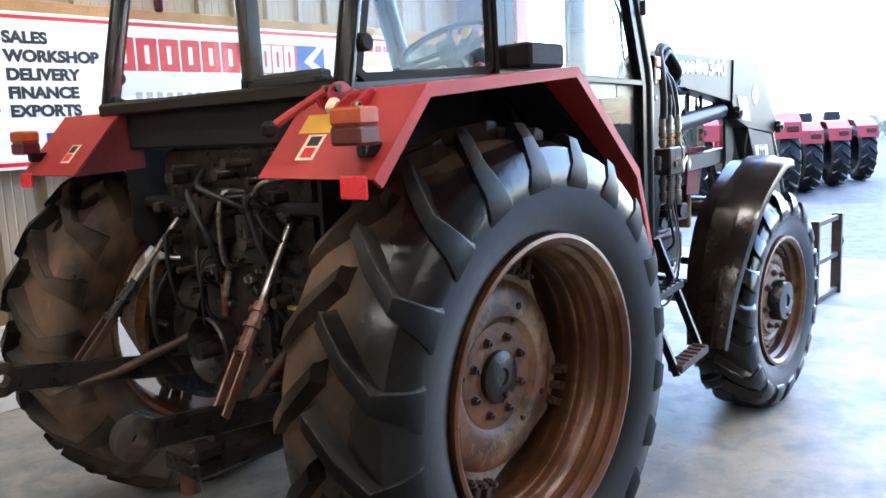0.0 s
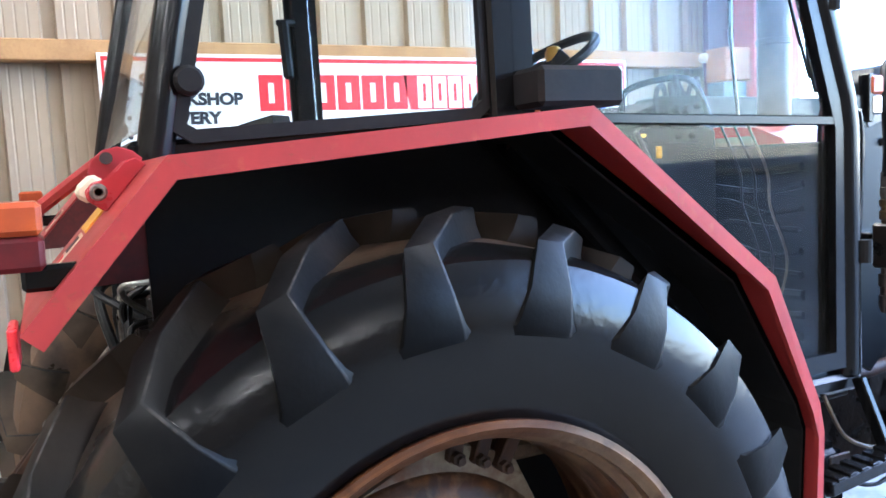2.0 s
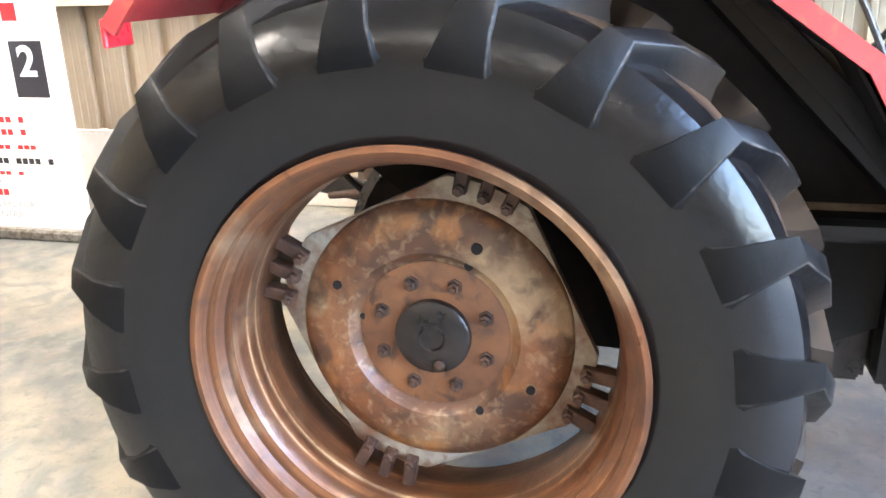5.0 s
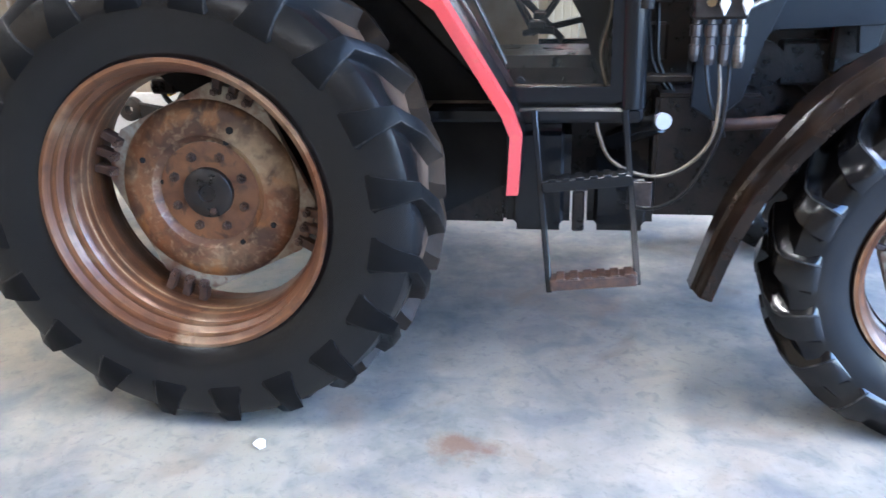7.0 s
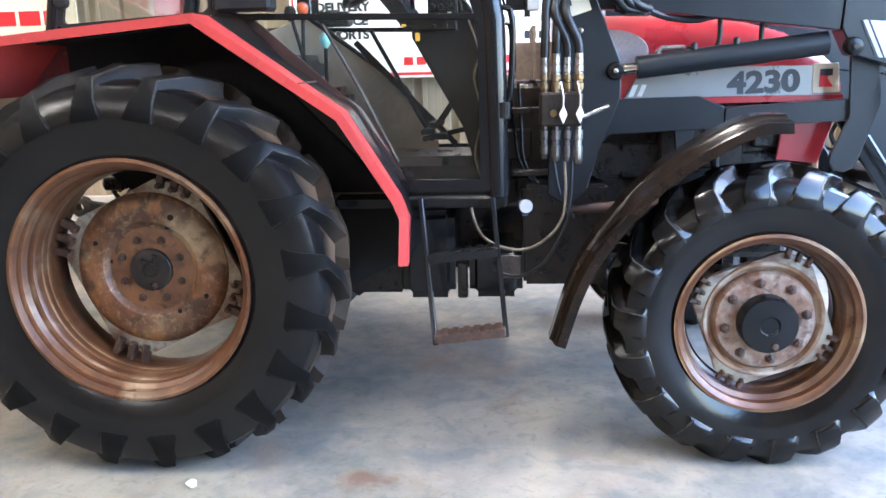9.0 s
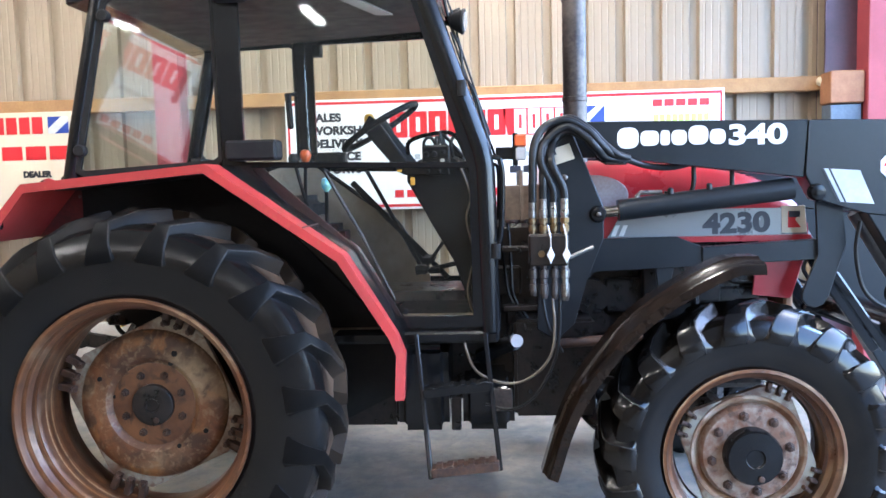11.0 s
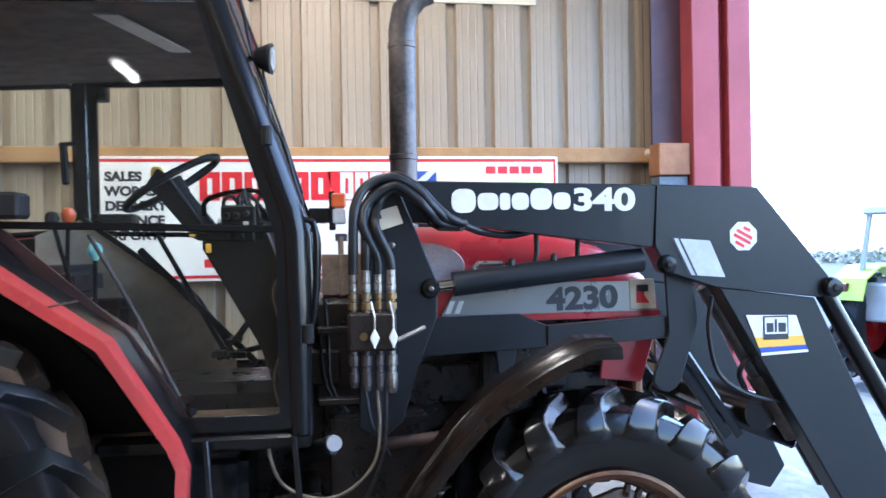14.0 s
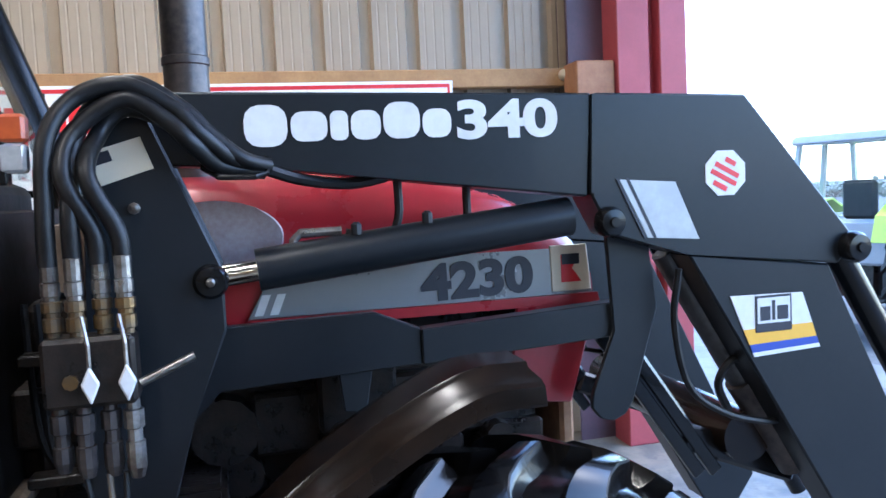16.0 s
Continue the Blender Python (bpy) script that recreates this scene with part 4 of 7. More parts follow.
def fender(s):
    def Y(y):
        return y if s < 0 else mir(y)
    bm = B()
    band(bm, OUT[:3], Y(-0.915), Y(-0.47), -0.004)
    band(bm, OUT[2:], Y(-0.915), Y(-0.755), -0.004)
    taper(bm, Y(-0.915), Y)
    f = part("fender", bm, M_RED, tractor, "faded red steel rear fender", mats=[M_RED])
    bm = B()
    band(bm, OUT[2:], Y(-0.7545), Y(-0.47), -0.004)
    part("cab_skirt", bm, M_BLACK, f, "black steel skirt between fender and door")
    bm = B()
    inner = []
    n = len(OUT)
    for i, p in enumerate(OUT):
        a, c = Vector(OUT[max(i - 1, 0)]), Vector(OUT[min(i + 1, n - 1)])
        t = (c - a).normalized()
        inner.append((p[0] + t.y * 0.035, p[1] - t.x * 0.035))
    for i in range(n - 1):
        prism(bm, [OUT[i], OUT[i + 1], inner[i + 1], inner[i]], Y(-0.924), Y(-0.912))
    bmesh.ops.remove_doubles(bm, verts=bm.verts, dist=0.0005)
    taper(bm, Y(-0.918), Y)
    part("fender_lip", bm, M_REDWORN, f, "scuffed red edge flange")
    p, q = Vector((OUT[2][0], 0, OUT[2][1])), Vector((OUT[3][0], 0, OUT[3][1]))
    c = p.lerp(q, 0.70) + Vector((0.001, 0, 0.0015))
    bm = B()
    bar(bm, (c.x, Y(-0.872), c.z), (c.x, Y(-0.60), c.z), 0.005, 0.004, 0.0, side=(q - p))
    part("seam", bm, M_CLAMP, f, "dark joint in the fender")
    bm = B()
    band(bm, [(-0.36, 1.62), (0.29, 1.675), (0.77, 1.33), (0.96, 1.02), (0.985, 0.95), (0.975, 0.77)], Y(-0.77), Y(-0.48), -0.006)
    part("fender_lining", bm, M_BLACKMATT, f, "black underside")
    bm = B()
    prism(bm, [(-0.603, 1.416), (-0.41, 1.636), (-0.33, 1.64), (-0.33, 1.43)], Y(-0.478), Y(-0.464))
    part("fender_side", bm, M_REDDARK, f, "red inner cheek")
    bm = B()
    box(bm, -0.622, -0.610, *sorted((Y(-0.905), Y(-0.815))), 1.372, 1.428, 0.003)
    part("reflector", bm, M_REFLECT, f, "bright red reflector")
    d = Vector((0.215, 0, 0.242)).normalized()
    nrm = Vector((-d.z, 0, d.x))
    def patch(name, y0, y1, a0, a1, th, material, label):
        bm = B()
        o = Vector((-0.625, 0, 1.40))
        pts = [o + d * a0, o + d * a1, o + d * a1 + nrm * th, o + d * a0 + nrm * th]
        prism(bm, [(p.x, p.z) for p in pts], Y(y0), Y(y1), b=0.0)
        return part(name, bm, material, f, label)
    patch("sticker", -0.655, -0.585, 0.085, 0.17, 0.002, M_CREAM, "cream sticker")
    patch("sticker_print", -0.645, -0.60, 0.132, 0.163, 0.003, M_INK, "dark print")
    patch("sticker_print", -0.645, -0.60, 0.093, 0.125, 0.003, M_SIGNRED, "red print")
    if s < 0:
        patch("warning_plate", -0.665, -0.535, 0.175, 0.240, 0.003, M_YELLOW, "yellow warning plate")
    # tail lamp: red below, amber above
    bm = B()
    y0, y1 = sorted((Y(-0.915), Y(-0.81)))
    box(bm, -0.640, -0.568, y0, y1, 1.500, 1.546, 0.007)
    lamp = part("tail_lamp", bm, M_REDLENS, f, "tail lamp with amber over red lens")
    bm = B()
    box(bm, -0.640, -0.568, y0, y1, 1.5465, 1.590, 0.007)
    part("amber_lens", bm, M_AMBER, f, "amber lens")
    bm = B()
    box(bm, -0.60, -0.525, y0 + 0.03, y0 + 0.06, 1.470, 1.505, 0.006)
    part("lamp_bracket", bm, M_BLACK, f)


fender(-1)
fender(1)

# ---- cab ----
YR, YL = -0.60, mir(-0.60)


def post(name, p0, p1, w, d, s, label=""):
    y = YR if s < 0 else YL
    bm = B()
    bar(bm, (p0[0], y, p0[1]), (p1[0], y, p1[1]), d, w, 0.008)
    return part(name, bm, M_BLACK, cab, label)


bm = B()
for y in (YR + 0.03, YL - 0.03):
    bar(bm, (0.98, y, 1.01), (1.36, y, 1.01), 0.06, 0.07, 0.01)
    bar(bm, (0.33, y, 1.665), (0.95, y, 1.03), 0.06, 0.06, 0.01)
    bar(bm, (-0.40, y, 1.655), (0.33, y, 1.693), 0.06, 0.04, 0.01)
    bar(bm, (-0.24, y, 2.432), (1.08, y, 2.497), 0.05, 0.03, 0.008)
bar(bm, (-0.40, YR, 1.652), (-0.40, YL, 1.652), 0.06, 0.05, 0.01, side=(1, 0, 0))
bar(bm, (-0.24, YR, 2.42), (-0.24, YL, 2.42), 0.06, 0.06, 0.01, side=(1, 0, 0))
bar(bm, (1.08, YR, 2.48), (1.08, YL, 2.48), 0.06, 0.06, 0.01, side=(1, 0, 0))
cab = part("cab_frame", bm, M_BLACK, tractor, "black cab frame")
for s in (-1, 1):
    bm = B()
    yp = (YR if s < 0 else YL) + s * -0.008
    tube(bm, [(-0.388, yp, 1.64), (-0.345, yp, 1.86), (-0.215, yp, 2.44)], 0.032, 16)
    part("rear_post", bm, M_BLACK, cab, "round black rear post", smooth=True)
    post("middle_post", (0.30, 1.69), (0.285, 2.44), 0.066, 0.06, s)
    y = YR if s < 0 else YL
    bm = B()
    tube(bm, [(1.06, y, 2.48), (1.235, y, 1.97), (1.318, y, 1.735), (1.332, y, 1.66), (1.345, y, 1.0)], 0.044, 20)
    part("front_post", bm, M_BLACK, cab, "round black front post", smooth=True)
# roof
bm = B()
prism(bm, [(-0.36, 2.452), (-0.33, 2.475), (0.4, 2.535), (1.06, 2.572), (1.125, 2.555), (1.14, 2.524), (-0.34, 2.448)], YR - 0.03, YL + 0.03, b=0.012, seg=2)
roof = part("cab_roof", bm, M_RED, tractor, "red cab roof")
bm = B()
prism(bm, [(-0.352, 2.4465), (1.132, 2.522), (1.125, 2.488), (0.0, 2.436), (-0.29, 2.375), (-0.352, 2.36)], YR - 0.022, YL + 0.022, b=0.01)
part("roof_band", bm, M_BLACK, roof, "black band under the roof")
bm = B()
prism(bm, [(-0.25, 2.385), (1.05, 2.455), (1.05, 2.472), (-0.25, 2.402)], YR + 0.03, YL - 0.03, b=0.004)
part("headlining", bm, M_HEADLINER, roof, "grey headlining")
# glass
def pane(name, pts, y, th, parent, label, material=M_GLASS):
    bm = B()
    prism(bm, pts, y - th / 2, y + th / 2)
    o = part(name, bm, material, parent, label)
    o.visible_shadow = False
    return o


for y in (YR, YL):
    pane("side_window", [(-0.37, 1.70), (0.27, 1.715), (0.26, 2.42), (-0.20, 2.41)], y, 0.006, cab, "quarter glass")
    pane("door_glass", [(0.33, 1.70), (0.95, 1.045), (1.31, 1.045), (1.30, 1.68), (1.04, 2.46), (0.32, 2.43)], y, 0.006, cab, "dusty door glass", M_DOORGLASS)
bm = B()
v = [(-0.395, YR + 0.03, 1.70), (-0.395, YL - 0.03, 1.70), (-0.225, YL - 0.03, 2.41), (-0.225, YR + 0.03, 2.41)]
vs = [bm.verts.new(p) for p in v] + [bm.verts.new((p[0] + 0.006, p[1], p[2])) for p in v]
for f in ((0, 1, 2, 3), (7, 6, 5, 4), (0, 4, 5, 1), (1, 5, 6, 2), (2, 6, 7, 3), (3, 7, 4, 0)):
    bm.faces.new([vs[i] for i in f])
o = part("rear_window", bm, M_REARGLASS, cab, "rear window")
o.visible_shadow = False
bm = B()
v = [(1.33, YR + 0.03, 1.70), (1.33, YL - 0.03, 1.70), (1.07, YL - 0.03, 2.45), (1.07, YR + 0.03, 2.45)]
vs = [bm.verts.new(p) for p in v] + [bm.verts.new((p[0] + 0.006, p[1], p[2])) for p in v]
for f in ((0, 1, 2, 3), (7, 6, 5, 4), (0, 4, 5, 1), (1, 5, 6, 2), (2, 6, 7, 3), (3, 7, 4, 0)):
    bm.faces.new([vs[i] for i in f])
o = part("windscreen", bm, M_GLASS, cab, "windscreen")
o.visible_shadow = False
# ---- chassis, hood ----
bm = B()
box(bm, -0.30, 0.75, CY - 0.28, CY + 0.28, 0.55, 1.15, 0.04)
box(bm, 0.7, 1.7, CY - 0.22, CY + 0.22, 0.58, 1.1, 0.04)
part("transmission", bm, M_OILY, tractor, "oily black transmission housing")
bm = B()
box(bm, 1.6, 2.62, CY - 0.2, CY + 0.2, 0.62, 1.1, 0.03)
part("engine", bm, M_OILY, tractor, "black engine block")
bm = B()
tube(bm, [(2.32, -0.62, 0.557), (2.32, mir(-0.62), 0.557)], 0.07, 14)
box(bm, 2.2, 2.44, CY - 0.16, CY + 0.16, 0.42, 0.7, 0.04)
part("front_axle", bm, M_OILY, tractor, "black front axle")
bm = B()
tube(bm, [(0, -0.72, 0.757), (0, mir(-0.72), 0.757)], 0.11, 16)
part("rear_axle", bm, M_OILY, tractor, "black rear axle")
HY = CY - 0.33
M_SCREEN = mat("dusty_screen", (0.40, 0.33, 0.32), (0.30, 0.21, 0.20), rough=0.5, scale=5, fine=80, bump=0.2)
prof = [(-0.33, 1.33), (-0.335, 1.44), (-0.325, 1.56), (-0.27, 1.645), (-0.16, 1.685), (0.0, 1.695), (0.16, 1.685), (0.27, 1.645), (0.325, 1.56), (0.335, 1.44), (0.33, 1.33)]
stations = [(1.58, 0.0, 1.0), (1.8, 0.0, 1.0), (2.1, -0.004, 1.0), (2.35, -0.03, 1.0), (2.55, -0.085, 0.99), (2.66, -0.14, 0.97), (2.72, -0.20, 0.95), (2.75, -0.27, 0.93)]
bm = B()
rings = []
for x, dz, wy in stations:
    rings.append([bm.verts.new((x, CY + y * wy, 1.33 + (z - 1.33) * (1 + dz / 0.365))) for y, z in prof])
for p, q in zip(rings, rings[1:]):
    for k in range(len(prof) - 1):
        bm.faces.new((p[k], p[k + 1], q[k + 1], q[k]))
bm.faces.new(rings[0][::-1])
bm.faces.new(rings[-1])
for p, q in zip(rings, rings[1:]):
    bm.faces.new((p[0], q[0], q[-1], p[-1]))
hood = part("hood", bm, M_HOOD, tractor, "glossy dark red engine hood", smooth=True)
for s_ in (-1, 1):
    yy = CY + s_ * 0.337
    bm = B()
    prism(bm, [(1.87, 1.345), (2.735, 1.345), (2.725, 1.462), (1.94, 1.466)], *sorted((yy, yy + s_ * 0.004)))
    part("hood_band", bm, M_BANDGREY, hood, "silver-grey decal band")
    bm = B()
    prism(bm, [(2.625, 1.352), (2.732, 1.352), (2.722, 1.47), (2.622, 1.47)], *sorted((yy, yy + s_ * 0.008)), b=0.002)
    part("badge", bm, M_CREAM, hood, "cream badge with red mark")
    bm = B()
    prism(bm, [(2.65, 1.375), (2.705, 1.375), (2.68, 1.41), (2.70, 1.445), (2.65, 1.445)], *sorted((yy + s_ * 0.006, yy + s_ * 0.010)))
    part("badge_mark", bm, M_SIGNRED, hood, "red mark")
    bm = B()
    box(bm, 2.652, 2.70, *sorted((yy + s_ * 0.006, yy + s_ * 0.0105)), 1.42, 1.447)
    part("badge_mark", bm, M_INK, hood, "dark mark")
    bm = B()
    prism(bm, [(1.87, 1.318), (2.755, 1.318), (2.75, 1.343), (1.87, 1.343)], *sorted((yy - s_ * 0.01, yy + s_ * 0.006)))
    part("hood_edge", bm, M_HOOD, hood, "red lower edge of the hood")
    bm = B()
    prism(bm, [(2.50, 1.08), (2.53, 1.32), (2.75, 1.32), (2.67, 1.06)], *sorted((yy - s_ * 0.012, yy)), b=0.004)
    part("front_cheek", bm, M_HOOD, tractor, "red front side panel")
    bm = B()
    prism(bm, [(2.02, 1.15), (2.02, 1.32), (2.14, 1.32), (2.13, 1.17)], *sorted((yy - s_ * 0.03, yy - s_ * 0.015)), b=0.003)
    part("side_panel", bm, M_HOOD, tractor, "small red side panel")
    # oval air intake screen
    bm = B()
    pts = [(1.80 + 0.165 * math.cos(a) * (1.0 if math.cos(a) > 0 else 0.9), 1.535 + 0.09 * math.sin(a)) for a in [2 * math.pi * k / 28 for k in range(28)]]
    prism(bm, pts, *sorted((CY + s_ * 0.30, CY + s_ * 0.338)), b=0.004)
    part("intake_screen", bm, M_SCREEN, hood, "dusty silver oval intake screen")
words("lettering", "4230", 0.120, on_y(2.288, HY - 0.0135, 1.357, 1.2), M_INK, tractor, label="dark model number", bold=0.0050, stretch=1.19, depth=0.0008)
for dx in (0.0, 0.035):
    bm = B()
    prism(bm, [(1.885 + dx, 1.352), (1.905 + dx, 1.352), (1.925 + dx, 1.40), (1.905 + dx, 1.40)], HY - 0.0125, HY - 0.010)
    part("decal_bar", bm, M_WHITE, tractor, "white decal bar")
bm = B()
box(bm, 1.38, 1.58, CY - 0.28, CY + 0.28, 1.0, 1.415, 0.02)
part("bulkhead", bm, M_OILY, tractor, "oily black engine bulkhead")
bm = B()
box(bm, 1.585, 2.6, CY - 0.25, CY + 0.25, 1.05, 1.328, 0.02)
part("engine_top", bm, M_OILY, tractor, "oily black engine top")
bm = B()
box(bm, 1.42, 1.575, CY - 0.30, CY + 0.30, 1.36, 1.655, 0.07, 4)
part("scuttle", bm, mat("weathered_grey_scuttle", (0.13, 0.10, 0.08), (0.24, 0.19, 0.15), rough=0.5, scale=8, bump=0.1), tractor, "weathered grey scuttle panel")
bm = B()
box(bm, 2.66, 2.70, CY - 0.28, CY + 0.28, 0.86, 1.31, 0.01)
part("front_grille", bm, mat("rusty_ochre_panel", (0.30, 0.17, 0.08), (0.20, 0.10, 0.05), rough=0.7, scale=9, bump=0.2), tractor, "rusty ochre front panel")
# ---- exhaust ----
bm = B()
tube(bm, [(1.76, 0.0, 1.62), (1.76, 0.0, 2.2), (1.76, 0.0, 2.50), (1.775, 0.0, 2.585), (1.82, 0.0, 2.645), (1.87, 0.0, 2.67)], 0.056, 20)
stack = part("exhaust", bm, M_EXH, tractor, "sooty steel exhaust stack", smooth=True)
for z in (1.98, 2.44):
    bm = B()
    lathe(bm, [(0.0565, -0.012), (0.0595, -0.009), (0.0595, 0.009), (0.0565, 0.012)], (1.76, 0.0, z), "z", 24)
    part("weld_ring", bm, M_EXH, stack, "raised weld ring", smooth=True)
# flat black disc paints the dark inside of the open pipe end
bm = B()
tube(bm, [(1.868, 0.0, 2.669), (1.8715, 0.0, 2.6707)], 0.050, 20)
part("stack_mouth", bm, M_BLACKMATT, stack, "black disc standing for the dark open pipe mouth")
# ---- mudguard ----
def mudguard(s):
    pts = smooth_pts([(1.555, 0.475, 0), (1.62, 0.68, 0), (1.70, 0.84, 0), (1.866, 1.05, 0), (2.03, 1.175, 0), (2.225, 1.275, 0), (2.35, 1.285, 0)], 5)
    sec = [(0.0, -0.030), (0.004, -0.004), (0.020, 0.004), (0.085, 0.012), (0.095, 0.022), (0.205, 0.022), (0.215, 0.012), (0.280, 0.004), (0.296, -0.004), (0.300, -0.030)]
    bm = B()
    rings = []
    for i, p in enumerate(pts):
        t = (pts[min(i + 1, len(pts) - 1)] - pts[max(i - 1, 0)]).normalized()
        nx, nz = -t.y, t.x
        f = min(1.0, i / (0.45 * len(pts)))
        inset, wide = 0.03 * (1 - f), 0.62 + 0.38 * f
        ring = []
        for k, (dy, d) in enumerate(sec + [(y_, d_ - 0.008) for y_, d_ in sec[::-1]]):
            y = -0.905 + inset + dy * wide
            ring.append(bm.verts.new((p.x + nx * d, y if s < 0 else mir(y), p.y + nz * d)))
        rings.append(ring)
    n = len(rings[0])
    for p, q in zip(rings, rings[1:]):
        for k in range(n):
            bm.faces.new((p[k], p[(k + 1) % n], q[(k + 1) % n], q[k]))
    bm.faces.new(rings[0])
    bm.faces.new(rings[-1][::-1])
    g = part("mudguard", bm, M_BROWNPLAST, tractor, "scuffed dark plastic front mudguard", smooth=True)
    bm = B()
    y = -0.60 if s < 0 else mir(-0.60)
    tube(bm, [(1.72, y, 0.84), (1.95, y, 0.80), (2.10, y, 0.70)], 0.018, 8)
    tube(bm, [(2.16, y, 1.23), (2.18, y, 0.95), (2.20, y, 0.72)], 0.018, 8)
    part("stay", bm, M_BLACK, g, "black mudguard stays")
    return g


mudguard(-1)
mudguard(1)

# ---- loader ----
M_TILT = mat("worn_grey_cylinder", (0.085, 0.088, 0.095), (0.045, 0.046, 0.050), rough=0.3, metal=0.3, scale=9, bump=0.05)
loader = thing("front_loader", (2.3, CY, 0.5), "charcoal grey front loader frame mounted on the tractor", "front loader")


def loader_side(s):
    def Y(y):
        return y if s < 0 else mir(y)

    def slab(name, pts, ya, yb, material, label, b=0.005, parent=None):
        bm = B()
        prism(bm, pts, *sorted((Y(ya), Y(yb))), b=b)
        return part(name, bm, material, parent or loader, label)
    arm = slab("loader_arm", [(1.62, 1.79), (1.66, 1.835), (1.72, 1.847), (2.662, 1.829), (2.645, 1.592), (1.90, 1.69), (1.70, 1.70), (1.63, 1.73)], -0.457, -0.345, M_LOADER, "charcoal boom arm")
    knee = slab("knee_plate", [(2.668, 1.829), (3.06, 1.819), (3.365, 1.46), (3.32, 1.392), (2.895, 1.442), (2.70, 1.50), (2.652, 1.592)], -0.461, -0.341, M_LOADER, "charcoal knee plate")
    leg = slab("lower_arm", [(2.90, 1.442), (3.295, 1.392), (3.74, 0.47), (3.66, 0.36), (3.52, 0.40)], -0.455, -0.347, M_LOADER, "charcoal lower boom arm")
    post = slab("mounting_post", [(1.575, 1.70), (1.62, 1.80), (1.70, 1.80), (1.825, 1.49), (1.825, 1.36), (1.75, 1.18), (1.70, 1.0), (1.62, 0.93), (1.54, 0.98), (1.555, 1.3)], -0.482, -0.462, M_LOADER, "charcoal mounting post")
    slab("inner_post", [(1.575, 1.70), (1.62, 1.80), (1.70, 1.80), (1.825, 1.49), (1.80, 1.2), (1.62, 1.1), (1.555, 1.3)], -0.34, -0.325, M_LOADER, "charcoal inner post plate", parent=post)
    beam = slab("mounting_beam", [(1.79, 1.348), (2.15, 1.353), (2.255, 1.308), (2.255, 1.224), (1.80, 1.21), (1.70, 1.10)], -0.365, -0.335, M_LOADER, "charcoal side beam", 0.003)
    slab("front_beam", [(2.256, 1.306), (2.76, 1.332), (2.76, 1.246), (2.256, 1.224)], -0.375, -0.325, M_LOADER, "charcoal front beam", 0.003, beam)
    slab("hook_plate", [(2.715, 1.5), (2.76, 1.53), (2.82, 1.515), (2.827, 1.461), (2.847, 1.311), (2.775, 1.085), (2.755, 1.055), (2.722, 1.040), (2.686, 1.050), (2.664, 1.078), (2.668, 1.115), (2.735, 1.262)], -0.395, -0.378, M_LOADER, "charcoal hook plate", 0.004, beam)
    slab("bracket_foot", [(2.06, 1.225), (2.14, 1.225), (2.12, 1.12), (2.07, 1.13)], -0.36, -0.335, M_LOADER, "small bracket", 0.003, beam)
    ym = Y(-0.405)
    bm = B()
    tube(bm, [(1.895, ym, 1.472), (2.615, ym, 1.548)], 0.046, 22)
    cyl = part("lift_cylinder", bm, M_LOADER, loader, "charcoal lift cylinder", smooth=True)
    for x in (2.11, 2.27):
        bm = B()
        lathe(bm, [(0.012, 0), (0.012, 0.022), (0.006, 0.028)], (x, ym - 0.02, 1.535 + (x - 2.1) * 0.1), "z", 8)
        part("plug", bm, M_LOADER, cyl)
    bm = B()
    tube(bm, [(1.80, ym, 1.462), (1.90, ym, 1.472)], 0.024, 16)
    part("piston_rod", bm, M_CHROME, cyl, "chrome piston rod", smooth=True)
    bm = B()
    tube(bm, [(2.905, Y(-0.33), 1.44), (3.12, Y(-0.33), 1.09)], 0.034, 16)
    tilt = part("tilt_cylinder", bm, M_TILT, loader, "worn grey tilt cylinder", smooth=True)
    bm = B()
    tube(bm, [(3.12, Y(-0.33), 1.09), (3.28, Y(-0.33), 0.84)], 0.045, 16)
    part("cylinder_barrel", bm, M_EXH, tilt, "worn grey barrel", smooth=True)
    bm = B()
    tube(bm, [(3.355, Y(-0.40), 1.43), (3.76, Y(-0.40), 0.74), (3.98, Y(-0.40), 0.36)], 0.036, 16)
    part("bucket_link", bm, M_BLACK, loader, "round black bucket link", smooth=True)
    for k, dz in enumerate((0.0, 0.05)):
        bm = B()
        bar(bm, (2.74 + dz, Y(-0.28), 1.24), (3.02 + dz, Y(-0.28), 0.83), 0.02, 0.035, 0.003)
        part("parallel_link", bm, M_BLACK, loader, "flat black link")
    bm = B()
    tube(bm, [(2.87, Y(-0.46), 1.41), (2.86, Y(-0.45), 1.28), (2.90, Y(-0.44), 1.12), (3.0, Y(-0.43), 1.04), (3.12, Y(-0.42), 1.0), (3.2, Y(-0.40), 0.99)], 0.009, 8, curve=6)
    part("hydraulic_hose", bm, M_HOSE, loader, "thin black hose", smooth=True)
    bm = B()
    tube(bm, [(3.06, Y(-0.36), 1.02), (3.02, Y(-0.38), 1.10), (3.06, Y(-0.39), 1.16), (3.13, Y(-0.38), 1.12), (3.18, Y(-0.36), 1.03)], 0.011, 8, curve=6)
    part("hydraulic_hose", bm, M_HOSE, loader, "looped black hose", smooth=True)
    bm = B()
    pth = [(2.828, 1.165), (2.981, 0.937), (3.322, 0.798)]
    for (xa, za), (xb, zb) in zip(pth, pth[1:]):
        bar(bm, (xa, Y(-0.26), za), (xb, Y(-0.26), zb), 0.05, 0.075, 0.01)
    part("guard_bar", bm, M_BLACK, loader, "bent black guard bar")
